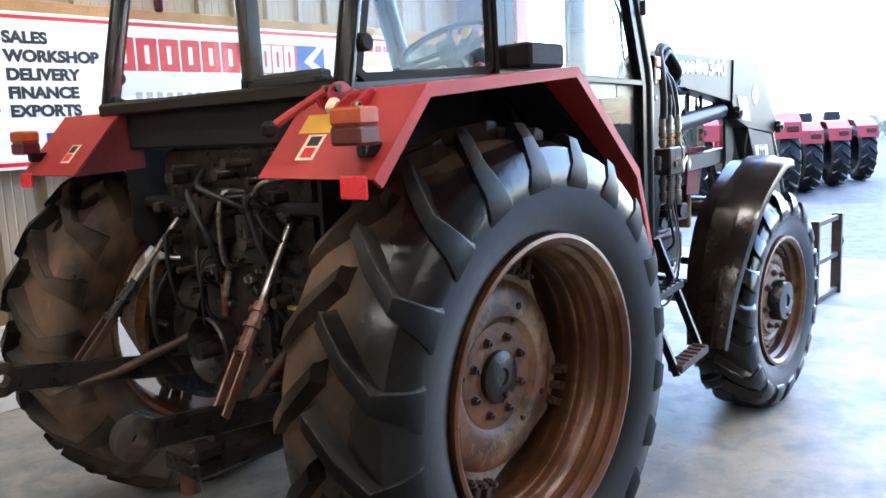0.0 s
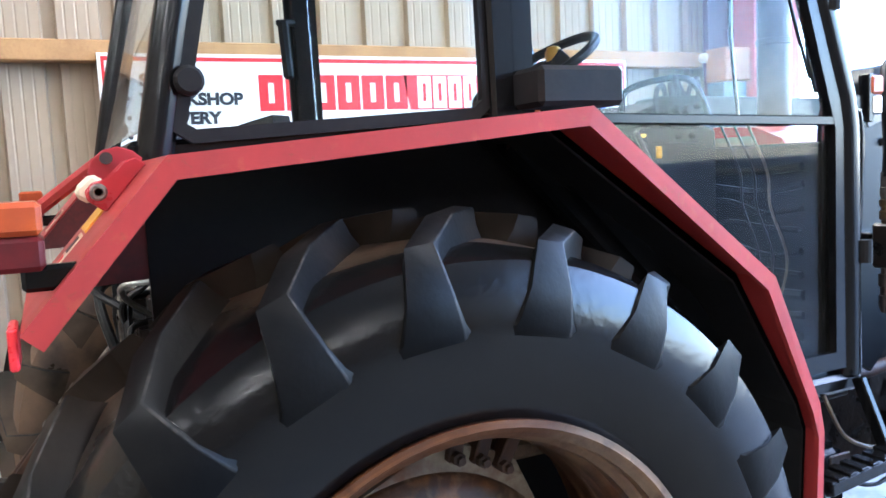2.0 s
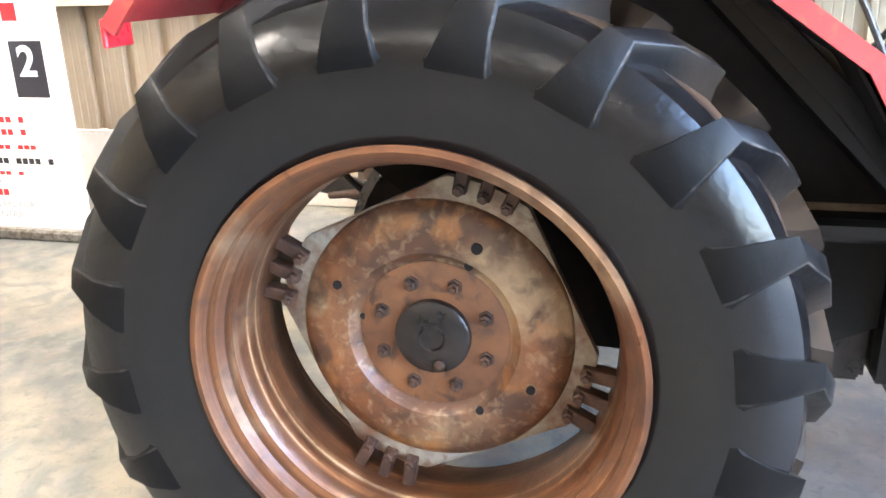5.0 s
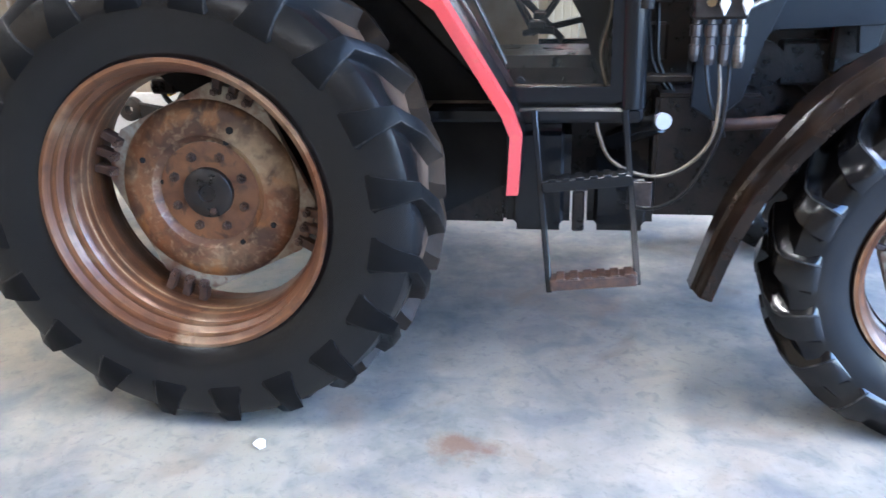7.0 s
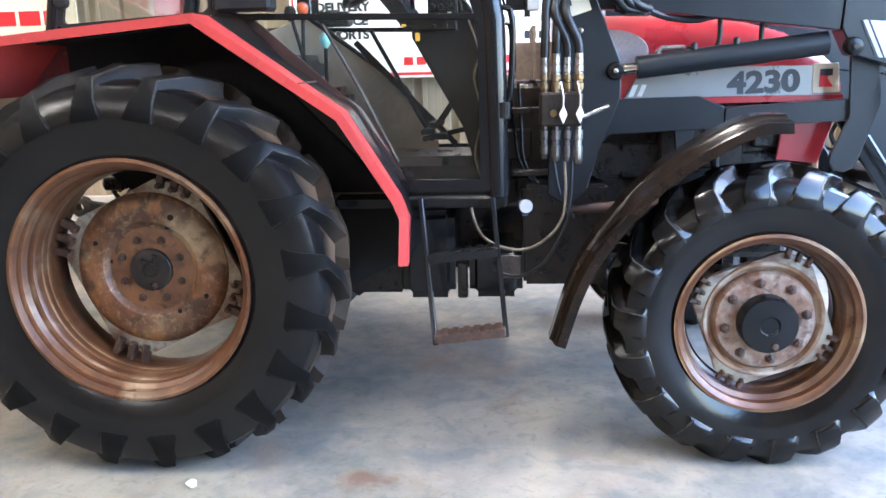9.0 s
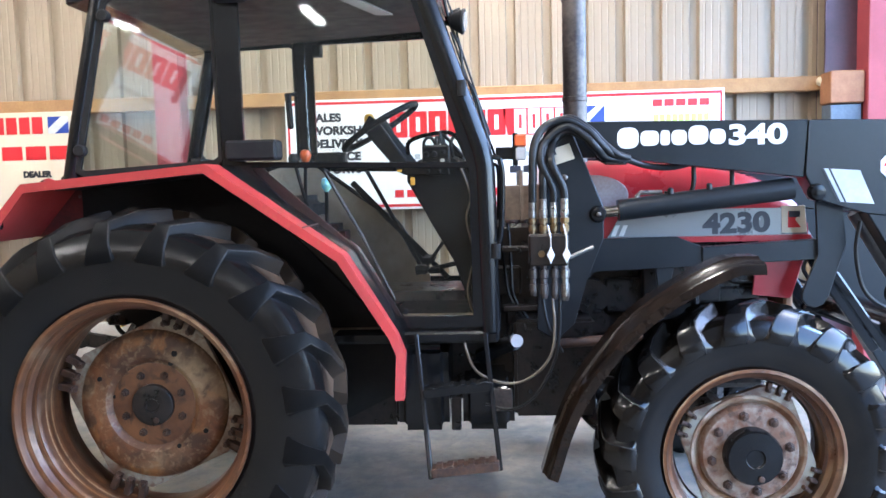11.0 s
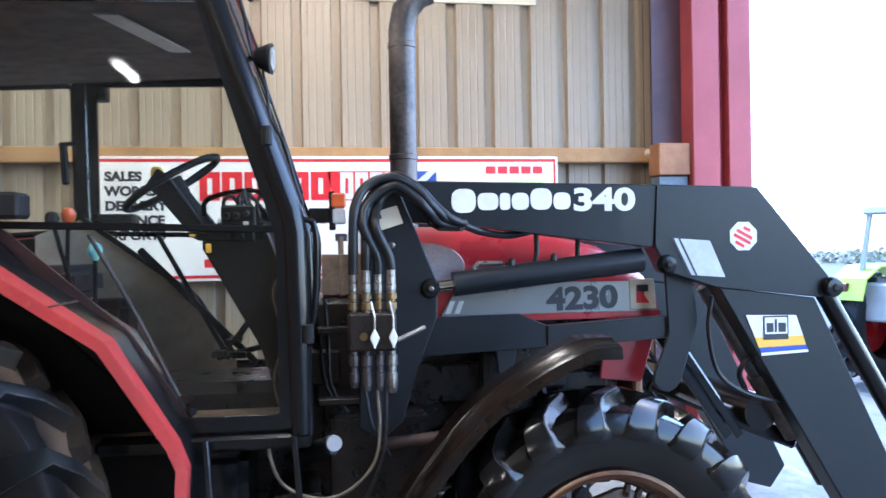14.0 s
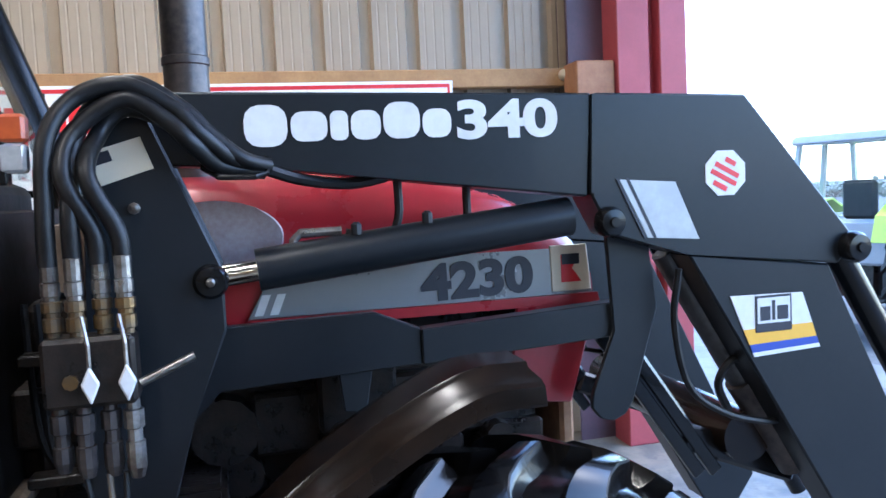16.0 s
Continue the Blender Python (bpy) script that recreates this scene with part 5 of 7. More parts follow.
    for x, z, r in ((1.80, 1.462, 0.036), (2.688, 1.532, 0.036), (3.352, 1.432, 0.04)):
        bm = B()
        ys = Y(-0.50)
        lathe(bm, [(r, 0.0), (r, s * 0.02), (r * 0.8, s * 0.034), (r * 0.35, s * 0.036), (r * 0.3, s * 0.044), (0.002, s * 0.044)], (x, Y(-0.465), z), "y", 20)
        part("pivot_pin", bm, M_BLACK, loader, "black pivot pin", smooth=True)
        if x < 2:
            bm = B()
            lathe(bm, [(0.009, s * 0.03), (0.009, s * 0.05), (0.005, s * 0.052)], (x, Y(-0.465), z), "y", 10)
            part("grease_nipple", bm, M_STEEL, loader)
    return arm, knee, leg, post


arm, knee, leg, mount = loader_side(-1)
loader_side(1)

# ---- loader marks, valve block and hoses ----
for x, w_, z, h in ((1.885, 0.088, 1.730, 0.086), (1.980, 0.076, 1.739, 0.062), (2.062, 0.038, 1.739, 0.062), (2.106, 0.064, 1.739, 0.062), (2.176, 0.080, 1.739, 0.078), (2.262, 0.064, 1.739, 0.062)):
    bm = B()
    r = min(w_, h) * 0.36
    prism(bm, [(x + w_ / 2 + sx * (w_ / 2 - r + r * math.cos(radians(q))), z + h / 2 + sz * (h / 2 - r + r * math.sin(radians(q)))) for sx, sz, qs in ((1, 1, (0, 30, 60, 90)), (-1, 1, (90, 60, 30, 0)), (-1, -1, (0, 30, 60, 90)), (1, -1, (90, 60, 30, 0))) for q in qs], -0.4600, -0.4575)
    part("white_mark", bm, M_WHITE, arm, "worn white block mark")
words("lettering", "340", 0.112, on_y(2.335, -0.459, 1.737), M_WHITE, arm, label="white model number", bold=0.0042, stretch=1.42, depth=0.0008)
bm = B()
bar(bm, (2.655, -0.46, 1.60), (2.665, -0.46, 1.825), 0.012, 0.012)
part("weld_seam", bm, M_LOADER, arm)
oct_ = [(3.0 + 0.058 * math.cos(radians(22.5 + 45 * k)), 1.632 + 0.058 * math.sin(radians(22.5 + 45 * k))) for k in range(8)]
bm = B()
prism(bm, oct_, -0.4635, -0.461)
part("sticker", bm, M_WHITE, knee, "white octagonal sticker with red print")
for k, (w, dz) in enumerate(((0.03, 0.03), (0.07, 0.008), (0.075, -0.012), (0.04, -0.034))):
    bm = B()
    box(bm, -w / 2, w / 2, -0.4645, -0.4633, dz - 0.006, dz + 0.006, 0.0, 1, Matrix.Translation((3.0, 0, 1.632)) @ Matrix.Rotation(radians(28), 4, "Y"))
    part("print_bar", bm, M_SIGNRED, knee, "red print bar")
bm = B()
prism(bm, [(2.722, 1.628), (2.865, 1.617), (2.925, 1.478), (2.79, 1.489)], -0.4635, -0.461)
part("white_decal", bm, M_SILVER, knee, "pale silver parallelogram decal")
for x in (2.712, 2.737):
    bm = B()
    prism(bm, [(x, 1.63), (x + 0.008, 1.63), (x + 0.076, 1.488), (x + 0.068, 1.488)], -0.4645, -0.4633)
    part("dark_stripe", bm, M_INK, knee, "dark stripe")
def along(p, q, f):
    return (p[0] + (q[0] - p[0]) * f, p[1] + (q[1] - p[1]) * f)
TL, TR, BR, BL = (3.008, 1.332), (3.213, 1.327), (3.262, 1.185), (3.072, 1.176)
def strip(name, f0, f1, material, label, th=0.0):
    bm = B()
    prism(bm, [along(TL, BL, f0), along(TR, BR, f0), along(TR, BR, f1), along(TL, BL, f1)], -0.4585 - th, -0.4555)
    return part(name, bm, material, leg, label)
strip("maker_plate", 0.0, 0.55, M_WHITE, "white maker decal")
strip("maker_plate", 0.55, 0.80, M_YELLOW, "yellow decal band")
strip("maker_plate", 0.80, 0.93, M_BLUE, "blue decal band")
strip("maker_plate", 0.93, 1.0, M_WHITE, "white decal band")
bm = B()
box(bm, 3.076, 3.180, -0.4605, -0.4585, 1.236, 1.327, 0.0009)
part("maker_mark", bm, M_INK, leg, "dark rounded mark")
bm = B()
box(bm, 3.082, 3.174, -0.4615, -0.4604, 1.258, 1.321, 0.0)
part("maker_mark", bm, M_WHITE, leg, "pale field")
for xa, xb, za, zb in ((3.089, 3.117, 1.265, 1.300), (3.122, 3.131, 1.265, 1.314), (3.137, 3.168, 1.265, 1.300)):
    bm = B()
    box(bm, xa, xb, -0.4625, -0.4614, za, zb, 0.0)
    part("maker_mark", bm, M_INK, leg, "dark block")

# post plate
bm = B()
prism(bm, [(1.582, 1.727), (1.685, 1.757), (1.707, 1.694), (1.597, 1.660)], -0.4855, -0.482)
part("data_plate", bm, M_CREAM, mount, "cream data plate")
bm = B()
prism(bm, [(1.586, 1.722), (1.625, 1.733), (1.632, 1.712), (1.593, 1.700)], -0.4865, -0.4855)
part("plate_print", bm, M_INK, mount, "dark print on the plate")
bm = B()
lathe(bm, [(0.012, 0.0), (0.012, -0.012), (0.004, -0.014)], (1.665, -0.482, 1.617), "y", 8)
part("bolt", bm, M_STEEL, mount)

valve = thing("valve_block", (1.585, -0.6, 1.13), "hydraulic valve block with brass couplings on the loader post", "valve")
bm = B()
box(bm, 1.505, 1.665, -0.64, -0.56, 1.265, 1.392, 0.008)
part("block", bm, M_OILY, valve, "oily black valve body")
bm = B()
box(bm, 1.53, 1.64, -0.565, -0.47, 1.28, 1.36, 0.004)
part("bracket", bm, M_BLACK, valve)
for k, x in enumerate((1.524, 1.566, 1.610, 1.651)):
    y = -0.60 + 0.006 * (-1) ** k
    bm = B()
    lathe(bm, [(0.013, 1.390), (0.013, 1.40), (0.018, 1.402), (0.018, 1.425), (0.014, 1.428), (0.014, 1.436), (0.0185, 1.438), (0.0185, 1.456), (0.013, 1.458)], (x, y, 0), "z", 12)
    part("coupling", bm, M_BRASS, valve, "brass coupling", smooth=False)
    bm = B()
    lathe(bm, [(0.0145, 1.457), (0.0145, 1.465), (0.017, 1.467), (0.017, 1.49), (0.014, 1.492), (0.0155, 1.494), (0.0155, 1.532), (0.013, 1.534)], (x, y, 0), "z", 12)
    part("ferrule", bm, M_STEEL, valve, "steel hose ferrule")
    bm = B()
    zl = (1.14, 1.13, 1.125, 1.12)[k]
    lathe(bm, [(0.013, 1.268), (0.013, 1.25), (0.019, 1.248), (0.019, 1.215), (0.014, 1.212), (0.014, 1.19), (0.018, 1.188), (0.018, zl + 0.02), (0.012, zl)], (x, y, 0), "z", 10)
    part("coupling", bm, M_EXH if k != 3 else M_STEEL, valve, "oily lower coupling")
for x in (1.590, 1.652):
    bm = B()
    tube(bm, [(x - 0.01, -0.64, 1.43), (x, -0.658, 1.38), (x, -0.66, 1.33)], 0.004, 6)
    part("tether", bm, M_STEEL, valve, "steel tether")
    bm = B()
    prism(bm, [(x, 1.345), (x + 0.016, 1.312), (x, 1.275), (x - 0.016, 1.312)], -0.668, -0.656, b=0.003)
    part("dust_cap", bm, M_WHITE, valve, "white diamond dust cap")
bm = B()
tube(bm, [(1.668, -0.62, 1.298), (1.765, -0.60, 1.336)], 0.0085, 10)
part("valve_handle", bm, M_STEEL, valve, "bright steel handle", smooth=True)
bm = B()
lathe(bm, [(0.014, -0.648), (0.014, -0.64)], (1.555, 0, 1.315), "y", 8)
part("screw", bm, M_BRASS, valve)
# four hoses from the couplings over the top to the arm
for k, (x, h, yy) in enumerate(((1.524, 1.845, -0.555), (1.566, 1.852, -0.525), (1.610, 1.822, -0.55), (1.651, 1.808, -0.52))):
    bm = B()
    d = 0.018 * k
    if k < 2:
        p = [(x, -0.60, 1.52), (x + 0.002, -0.60, 1.62), (x + 0.01, yy - 0.03, 1.745), (x + 0.055, yy, 1.822), (1.665 + d, yy + 0.01, h + 0.005), (1.75 + d, yy + 0.02, 1.808), (1.80 + d, yy + 0.02, 1.755), (1.86 + d, -0.50, 1.705), (1.93, -0.47, 1.69)]
    else:
        p = [(x, -0.60, 1.52), (x - 0.006, -0.60, 1.58), (x - 0.05, -0.60, 1.68), (x - 0.035, yy - 0.01, 1.758), (1.665, yy, h), (1.74, yy, 1.782), (1.785, yy, 1.735), (1.835, -0.50, 1.692), (1.92, -0.47, 1.68)]
    tube(bm, p, 0.0168, 12, curve=7)
    part("hydraulic_hose", bm, M_HOSE, valve, "thick black hydraulic hose", smooth=True)
bm = B()
tube(bm, [(1.80, -0.46, 1.735), (1.80, -0.475, 1.69), (1.83, -0.52, 1.67), (1.90, -0.52, 1.668), (1.925, -0.49, 1.675), (1.925, -0.46, 1.71)], 0.006, 8)
part("hose_guide", bm, M_BLACK, valve, "bent rod hose guide")
bm = B()
tube(bm, [(1.92, -0.47, 1.685), (2.0, -0.44, 1.66), (2.10, -0.42, 1.648), (2.18, -0.41, 1.66), (2.22, -0.40, 1.675)], 0.013, 8, curve=6)
part("hydraulic_hose", bm, M_HOSE, valve, "black hose along the arm", smooth=True)
for x, z1 in ((2.21, 1.53), (2.37, 1.56)):
    bm = B()
    tube(bm, [(x, -0.40, 1.67), (x, -0.40, z1 + 0.04), (x - 0.03 if x < 2.3 else x, -0.40, z1), (x - 0.12 if x < 2.3 else x, -0.40, z1 + (0.01 if x < 2.3 else -0.01))], 0.010, 8, curve=5)
    part("hydraulic_hose", bm, M_HOSE, valve, "short black hose", smooth=True)
bm = B()
tube(bm, [(2.08, -0.40, 1.545), (1.99, -0.40, 1.545), (1.975, -0.40, 1.53), (1.975, -0.40, 1.51)], 0.010, 8)
part("elbow", bm, M_STEEL, valve, "steel elbow")
# hanging return hoses
for name, p, r, m_, lab in (
        ("return_hose", [(1.60, -0.60, 1.13), (1.605, -0.62, 1.02), (1.585, -0.64, 0.90), (1.50, -0.655, 0.815), (1.40, -0.66, 0.795), (1.29, -0.65, 0.84), (1.245, -0.63, 0.93), (1.24, -0.60, 1.0)], 0.0055, M_BRASSHOSE := mat("tan_hose", (0.13, 0.105, 0.065), (0.07, 0.055, 0.04), rough=0.5, scale=20, bump=0.05), "pale hose hanging in a loop"),
        ("return_hose", [(1.63, -0.60, 1.13), (1.625, -0.62, 1.0), (1.60, -0.64, 0.88), (1.52, -0.65, 0.74), (1.42, -0.65, 0.685), (1.32, -0.62, 0.70)], 0.006, M_HOSE, "thin black hose hanging in a loop"),
        ("return_hose", [(1.56, -0.60, 1.13), (1.58, -0.61, 1.02), (1.62, -0.60, 0.94), (1.64, -0.56, 0.9)], 0.006, M_HOSE, "thin black hose")):
    bm = B()
    tube(bm, p, r, 8, curve=7)
    part(name, bm, m_, valve, lab, smooth=True)
bm = B()
tube(bm, [(3.13, -0.34, 0.935), (3.13, mir(-0.34), 0.935)], 0.07, 18)
part("cross_tube", bm, M_BROWNPLAST, loader, "worn brown cross tube", smooth=True)

# ---- cab: inner walls, floor, door furniture ----
M_MAROON = mat("maroon_reflection", (0.035, 0.013, 0.012), (0.020, 0.010, 0.010), rough=0.4, scale=8, bump=0.1)

def inner_wall(s):
    y = -0.475 if s < 0 else mir(-0.475)
    bm = B()
    prism(bm, [(-0.40, 1.18), (-0.40, 1.64), (0.29, 1.69), (0.78, 1.335), (0.975, 1.02), (1.0, 0.74), (0.72, 0.60), (0.2, 0.62), (-0.1, 0.95)], y - 0.008, y + 0.008)
    arch = part("inner_wheel_arch", bm, M_BLACKMATT, tractor, "black inner wheel arch")
    if s > 0:
        bm = B()
        prism(bm, [(0.12, 1.30), (0.12, 1.69), (0.33, 1.765), (0.60, 1.55), (0.84, 1.39), (1.01, 1.11), (1.01, 1.02), (0.35, 1.02)], y - 0.024, y - 0.012, b=0.003)
        part("trim_panel", bm, M_TANPANEL, arch, "dusty tan inner trim panel")
        bm = B()
        for a, c in (((0.33, 1.765), (0.84, 1.39)), ((0.84, 1.39), (1.01, 1.11))):
            bar(bm, (a[0], y - 0.03, a[1]), (c[0], y - 0.03, c[1]), 0.03, 0.022, 0.004)
        part("trim_edge", bm, M_BLACKMATT, arch, "black rubber edging")


inner_wall(-1)
inner_wall(1)
bm = B()
box(bm, -0.39, -0.35, -0.47, mir(-0.47), 1.50, 1.655, 0.01)
part("rear_bulkhead", bm, M_BLACKMATT, tractor, "black rear cab bulkhead")
bm = B()
box(bm, 0.30, 1.37, YR + 0.02, YL - 0.02, 0.955, 1.0, 0.01)
part("cab_floor", bm, mat("dirty_floor_mat", (0.30, 0.22, 0.145), (0.13, 0.10, 0.07), rough=0.8, scale=7, bump=0.3), tractor, "dirty tan cab floor mat")
bm = B()
box(bm, -0.36, 0.34, -0.46, mir(-0.46), 1.28, 1.32, 0.01)
box(bm, 0.30, 0.34, -0.46, mir(-0.46), 1.002, 1.279)
part("rear_deck", bm, M_BLACKMATT, tractor, "black raised rear deck of the cab")
for ya in (YR - 0.035, YL - 0.05):
    bm = B()
    box(bm, 0.70, 1.38, ya, ya + 0.085, 0.955, 1.005, 0.012)
    part("door_sill", bm, M_BLACK, tractor, "black door sill")
for s in (-1, 1):
    y = YR if s < 0 else YL
    e = s * 0.02
    bm = B()
    loop = [(0.34, 1.70), (0.62, 1.41), (0.80, 1.23), (0.955, 1.045), (1.30, 1.045), (1.295, 1.66), (1.20, 1.95), (1.045, 2.44), (0.335, 2.425)]
    ring_frame(bm, loop, y + e, 0.023, 0.011)
    door = part("door", bm, M_BLACK, tractor, "black framed glass cab door")
    # maroon strip along the near door paints in the red fender's reflection
    bm = B()
    prism(bm, [(0.35, 1.69), (0.62, 1.42), (0.80, 1.24), (0.95, 1.055), (0.985, 1.055), (0.945, 1.13), (0.80, 1.35), (0.62, 1.51), (0.42, 1.69)], *sorted((y - s * 0.012, y - s * 0.022)))
    if s < 0:
        part("fender_reflection", bm, M_MAROON, door, "dark maroon strip standing for the red fender's reflection")
        bm = B()
        tube(bm, [(0.676, y + 0.03, 1.666), (0.820, y + 0.03, 1.404), (0.951, y + 0.03, 1.132)], 0.007, 8)
        part("door_stay", bm, M_EXH, door, "thin steel door stay", smooth=True)
    else:
        bm.free()
    bm = B()
    bar(bm, (0.34, y + e, 1.70), (1.29, y + e, 1.675), 0.02, 0.024, 0.003)
    part("door_rail", bm, M_BLACK, door, "black cross rail")
    bm = B()
    ring_frame(bm, [(-0.345, 1.697), (-0.320, 1.681), (0.235, 1.711), (0.262, 1.733), (0.252, 2.39), (0.225, 2.408), (-0.17, 2.392), (-0.20, 2.37)], y + s * 0.006, 0.012, 0.009)
    part("window_seal", bm, M_BLACKMATT, cab, "black rubber seal round the quarter glass")
    bm = B()
    y0, y1 = sorted((y + s * 0.02, y + s * 0.13))
    box(bm, 0.315, 0.52, y0, y1, 1.715, 1.795, 0.01)
    part("hinge_box", bm, M_BLACKMATT, door, "black box on the cab post")
    bm = B()
    y0, y1 = sorted((y + s * 0.02, y + s * 0.10))
    box(bm, 0.27, 0.40, y0, y1, 2.345, 2.415, 0.008)
    part("hinge_box", bm, M_BLACKMATT, door, "black hinge cover")
    for x, z in ((-0.225, 2.315), (-0.355, 1.775)):
        bm = B()
        lathe(bm, [(0.026, y + s * 0.004), (0.026, y + s * 0.03), (0.02, y + s * 0.036)], (x + 0.03, 0, z), "y", 14)
        box(bm, x - 0.015, x + 0.05, *sorted((y + s * 0.004, y + s * 0.02)), z - 0.016, z + 0.016, 0.004)
        part("window_hinge", bm, M_BLACKMATT, cab, "black window hinge")
    bm = B()
    tube(bm, [(1.395, y - 0.0, 1.70), (1.405, y - 0.0, 1.62), (1.395, y, 1.40), (1.37, y, 1.33)], 0.012, 10, curve=6)
    tube(bm, [(1.10, y + e, 2.42), (1.20, y + e, 2.10), (1.31, y + e, 1.72), (1.395, y, 1.70)], 0.011, 10)
    part("grab_rail", bm, M_BLACK, cab, "thin black grab rail", smooth=True)
    for z in (1.98, 1.33):
        bm = B()
        x = 1.25 if z > 1.5 else 1.375
        lathe(bm, [(0.018, -0.03), (0.018, 0.03)], (x, y + s * 0.04, z), "z", 12)
        part("door_hinge", bm, M_BLACKMATT, cab)
# left side door handles seen through the cab
for x, z in ((-0.17, 2.13), (0.22, 2.03)):
    bm = B()
    bar(bm, (x, YL - 0.05, z + 0.10), (x + 0.01, YL - 0.05, z - 0.10), 0.03, 0.035, 0.01)
    bar(bm, (x - 0.02, YL - 0.05, z + 0.09), (x + 0.05, YL - 0.02, z + 0.10), 0.02, 0.02, 0.004)
    part("inner_handle", bm, M_BLACKMATT, cab, "black inner door handle")
bm = B()
lathe(bm, [(0.012, YR - 0.012), (0.012, YR - 0.003)], (1.0, 0, 1.085), "y", 14)
part("door_button", bm, M_BLACKMATT, cab)
# roof plate, lamps, aerial
bm = B()
prism(bm, [(0.66, -0.42), (0.74, -0.42), (0.90, 0.1), (0.82, 0.1)], 2.421, 2.428, "z")
part("roof_plate", bm, M_SILVER, roof, "silver strip on the headlining")
for p, d in (((1.175, -0.50, 2.51), (1, -0.12, -0.1)), ((1.235, -0.50, 2.265), (1, -0.12, -0.1)), ((1.175, mir(-0.50), 2.51), (1, 0.0, -0.1))):
    bm = B()
    v = Vector(d).normalized()
    q = Vector(p)
    tube(bm, [q - v * 0.030, q - v * 0.022], 0.022, 18, r1=0.030)
    tube(bm, [q - v * 0.022, q + v * 0.018], 0.032, 18, r1=0.050)
    tube(bm, [q + v * 0.018, q + v * 0.028], 0.052, 18)
    w = part("work_lamp", bm, M_BLACKMATT, roof, "round black work lamp", smooth=True)
    bm = B()
    tube(bm, [q + v * 0.029, q + v * 0.034], 0.040, 18)
    part("lens", bm, M_LAMPGLASS, roof, "clear lamp lens")
    bm = B()
    bar(bm, q - Vector((0.07, -0.05, 0.0)), q, 0.02, 0.02)
    part("lamp_bracket", bm, M_BLACK, roof)
bm = B()
tube(bm, [(1.15, -0.52, 2.50), (1.17, -0.50, 2.42), (1.185, -0.51, 2.34), (1.21, -0.50, 2.24), (1.245, -0.51, 2.15), (1.255, -0.50, 2.06), (1.30, -0.51, 1.97), (1.33, -0.50, 1.86), (1.36, -0.50, 1.76)], 0.007, 6, curve=4)
tube(bm, [(1.16, -0.48, 2.45), (1.22, -0.47, 2.28), (1.24, -0.49, 2.18), (1.29, -0.47, 2.02), (1.36, -0.48, 1.80)], 0.005, 6, curve=4)
part("wiring", bm, M_HOSE, cab, "loose wiring along the front pillar", smooth=True)
bm = B()
tube(bm, [(1.38, -0.2, 1.72), (1.30, -0.25, 1.95), (1.20, -0.35, 2.25)], 0.006, 6)
part("wiper", bm, M_BLACK, cab, "black wiper arm")
bm = B()
tube(bm, [(-0.29, -0.5, 2.46), (-0.32, -0.5, 2.53)], 0.006, 6)
part("aerial", bm, M_BLACK, roof)
bm = B()
lathe(bm, [(0.012, 2.54), (0.014, 2.57), (0.008, 2.59)], (1.085, -0.56, 0), "z", 12)
part("roof_knob", bm, M_BLACKMATT, roof)
# front indicator
bm = B()
box(bm, 1.455, 1.505, -0.60, -0.56, 1.745, 1.795, 0.006)
part("indicator", bm, M_AMBER, tractor, "amber indicator lens")
bm = B()
box(bm, 1.457, 1.503, -0.598, -0.562, 1.69, 1.744, 0.006)
part("side_light", bm, M_LAMPGLASS, tractor, "clear side light")
bm = B()
box(bm, 1.448, 1.47, -0.595, -0.56, 1.67, 1.80, 0.003)
bar(bm, (1.38, -0.57, 1.72), (1.46, -0.57, 1.72), 0.02, 0.05, 0.003)
part("lamp_bracket", bm, M_BLACK, tractor)

# ---- cab interior ----
M_DASH = mat("black_cab_plastic", (0.0045, 0.0045, 0.0048), (0.0075, 0.007, 0.0065), rough=0.55, scale=9, bump=0.12, spec=0.16)
M_GLOBE = mat("globe_knob", (0.10, 0.36, 0.62), (0.30, 0.50, 0.30), rough=0.3, scale=40, bump=0.0)
bm = B()
prism(bm, [(0.97, 1.63), (1.02, 1.71), (1.17, 1.74), (1.30, 1.68), (1.30, 1.0), (1.26, 1.0), (1.20, 1.25), (1.07, 1.45)], -0.20, 0.36, b=0.015)
part("dashboard", bm, M_DASH, tractor, "black dashboard pedestal")
bm = B()
prism(bm, [(1.05, 1.735), (1.20, 1.78), (1.24, 1.72), (1.1, 1.70)], -0.10, 0.26, b=0.01)
part("instrument_hood", bm, M_DASH, tractor, "black instrument hood")
bm = B()
box(bm, 1.055, 1.178, -0.26, -0.205, 1.685, 1.776, 0.008)
panel = part("switch_panel", bm, M_DASH, tractor, "black switch box beside the dashboard")
bm = B()
prism(bm, [(0.93, 1.667), (0.975, 1.690), (1.17, 1.682), (1.175, 1.642), (0.976, 1.645)], -0.25, -0.205, b=0.004)
part("lower_shroud", bm, M_DASH, panel, "black lower shroud")
for x0, z0, w_, h_, m_, lab in ((1.000, 1.600, 0.020, 0.034, M_YELLOW, "yellow worn label"), (0.942, 1.660, 0.022, 0.010, M_YELLOW, "yellow worn label"), (1.135, 1.700, 0.020, 0.014, M_CREAM, "cream switch")):
    bm = B()
    box(bm, x0, x0 + w_, -0.268, -0.259, z0, z0 + h_, 0.003)
    part("switch", bm, m_, panel, lab)
for x0, z0, r_ in ((1.075, 1.735, 0.014), (1.110, 1.735, 0.014), (1.150, 1.745, 0.010), (1.08, 1.66, 0.009), (1.13, 1.66, 0.009)):
    bm = B()
    lathe(bm, [(r_, -0.262), (r_ * 0.8, -0.284), (0.002, -0.286)], (x0, 0, z0), "y", 10)
    part("switch", bm, M_BLACKMATT, panel, "round black switch")
rs = random.Random(71)
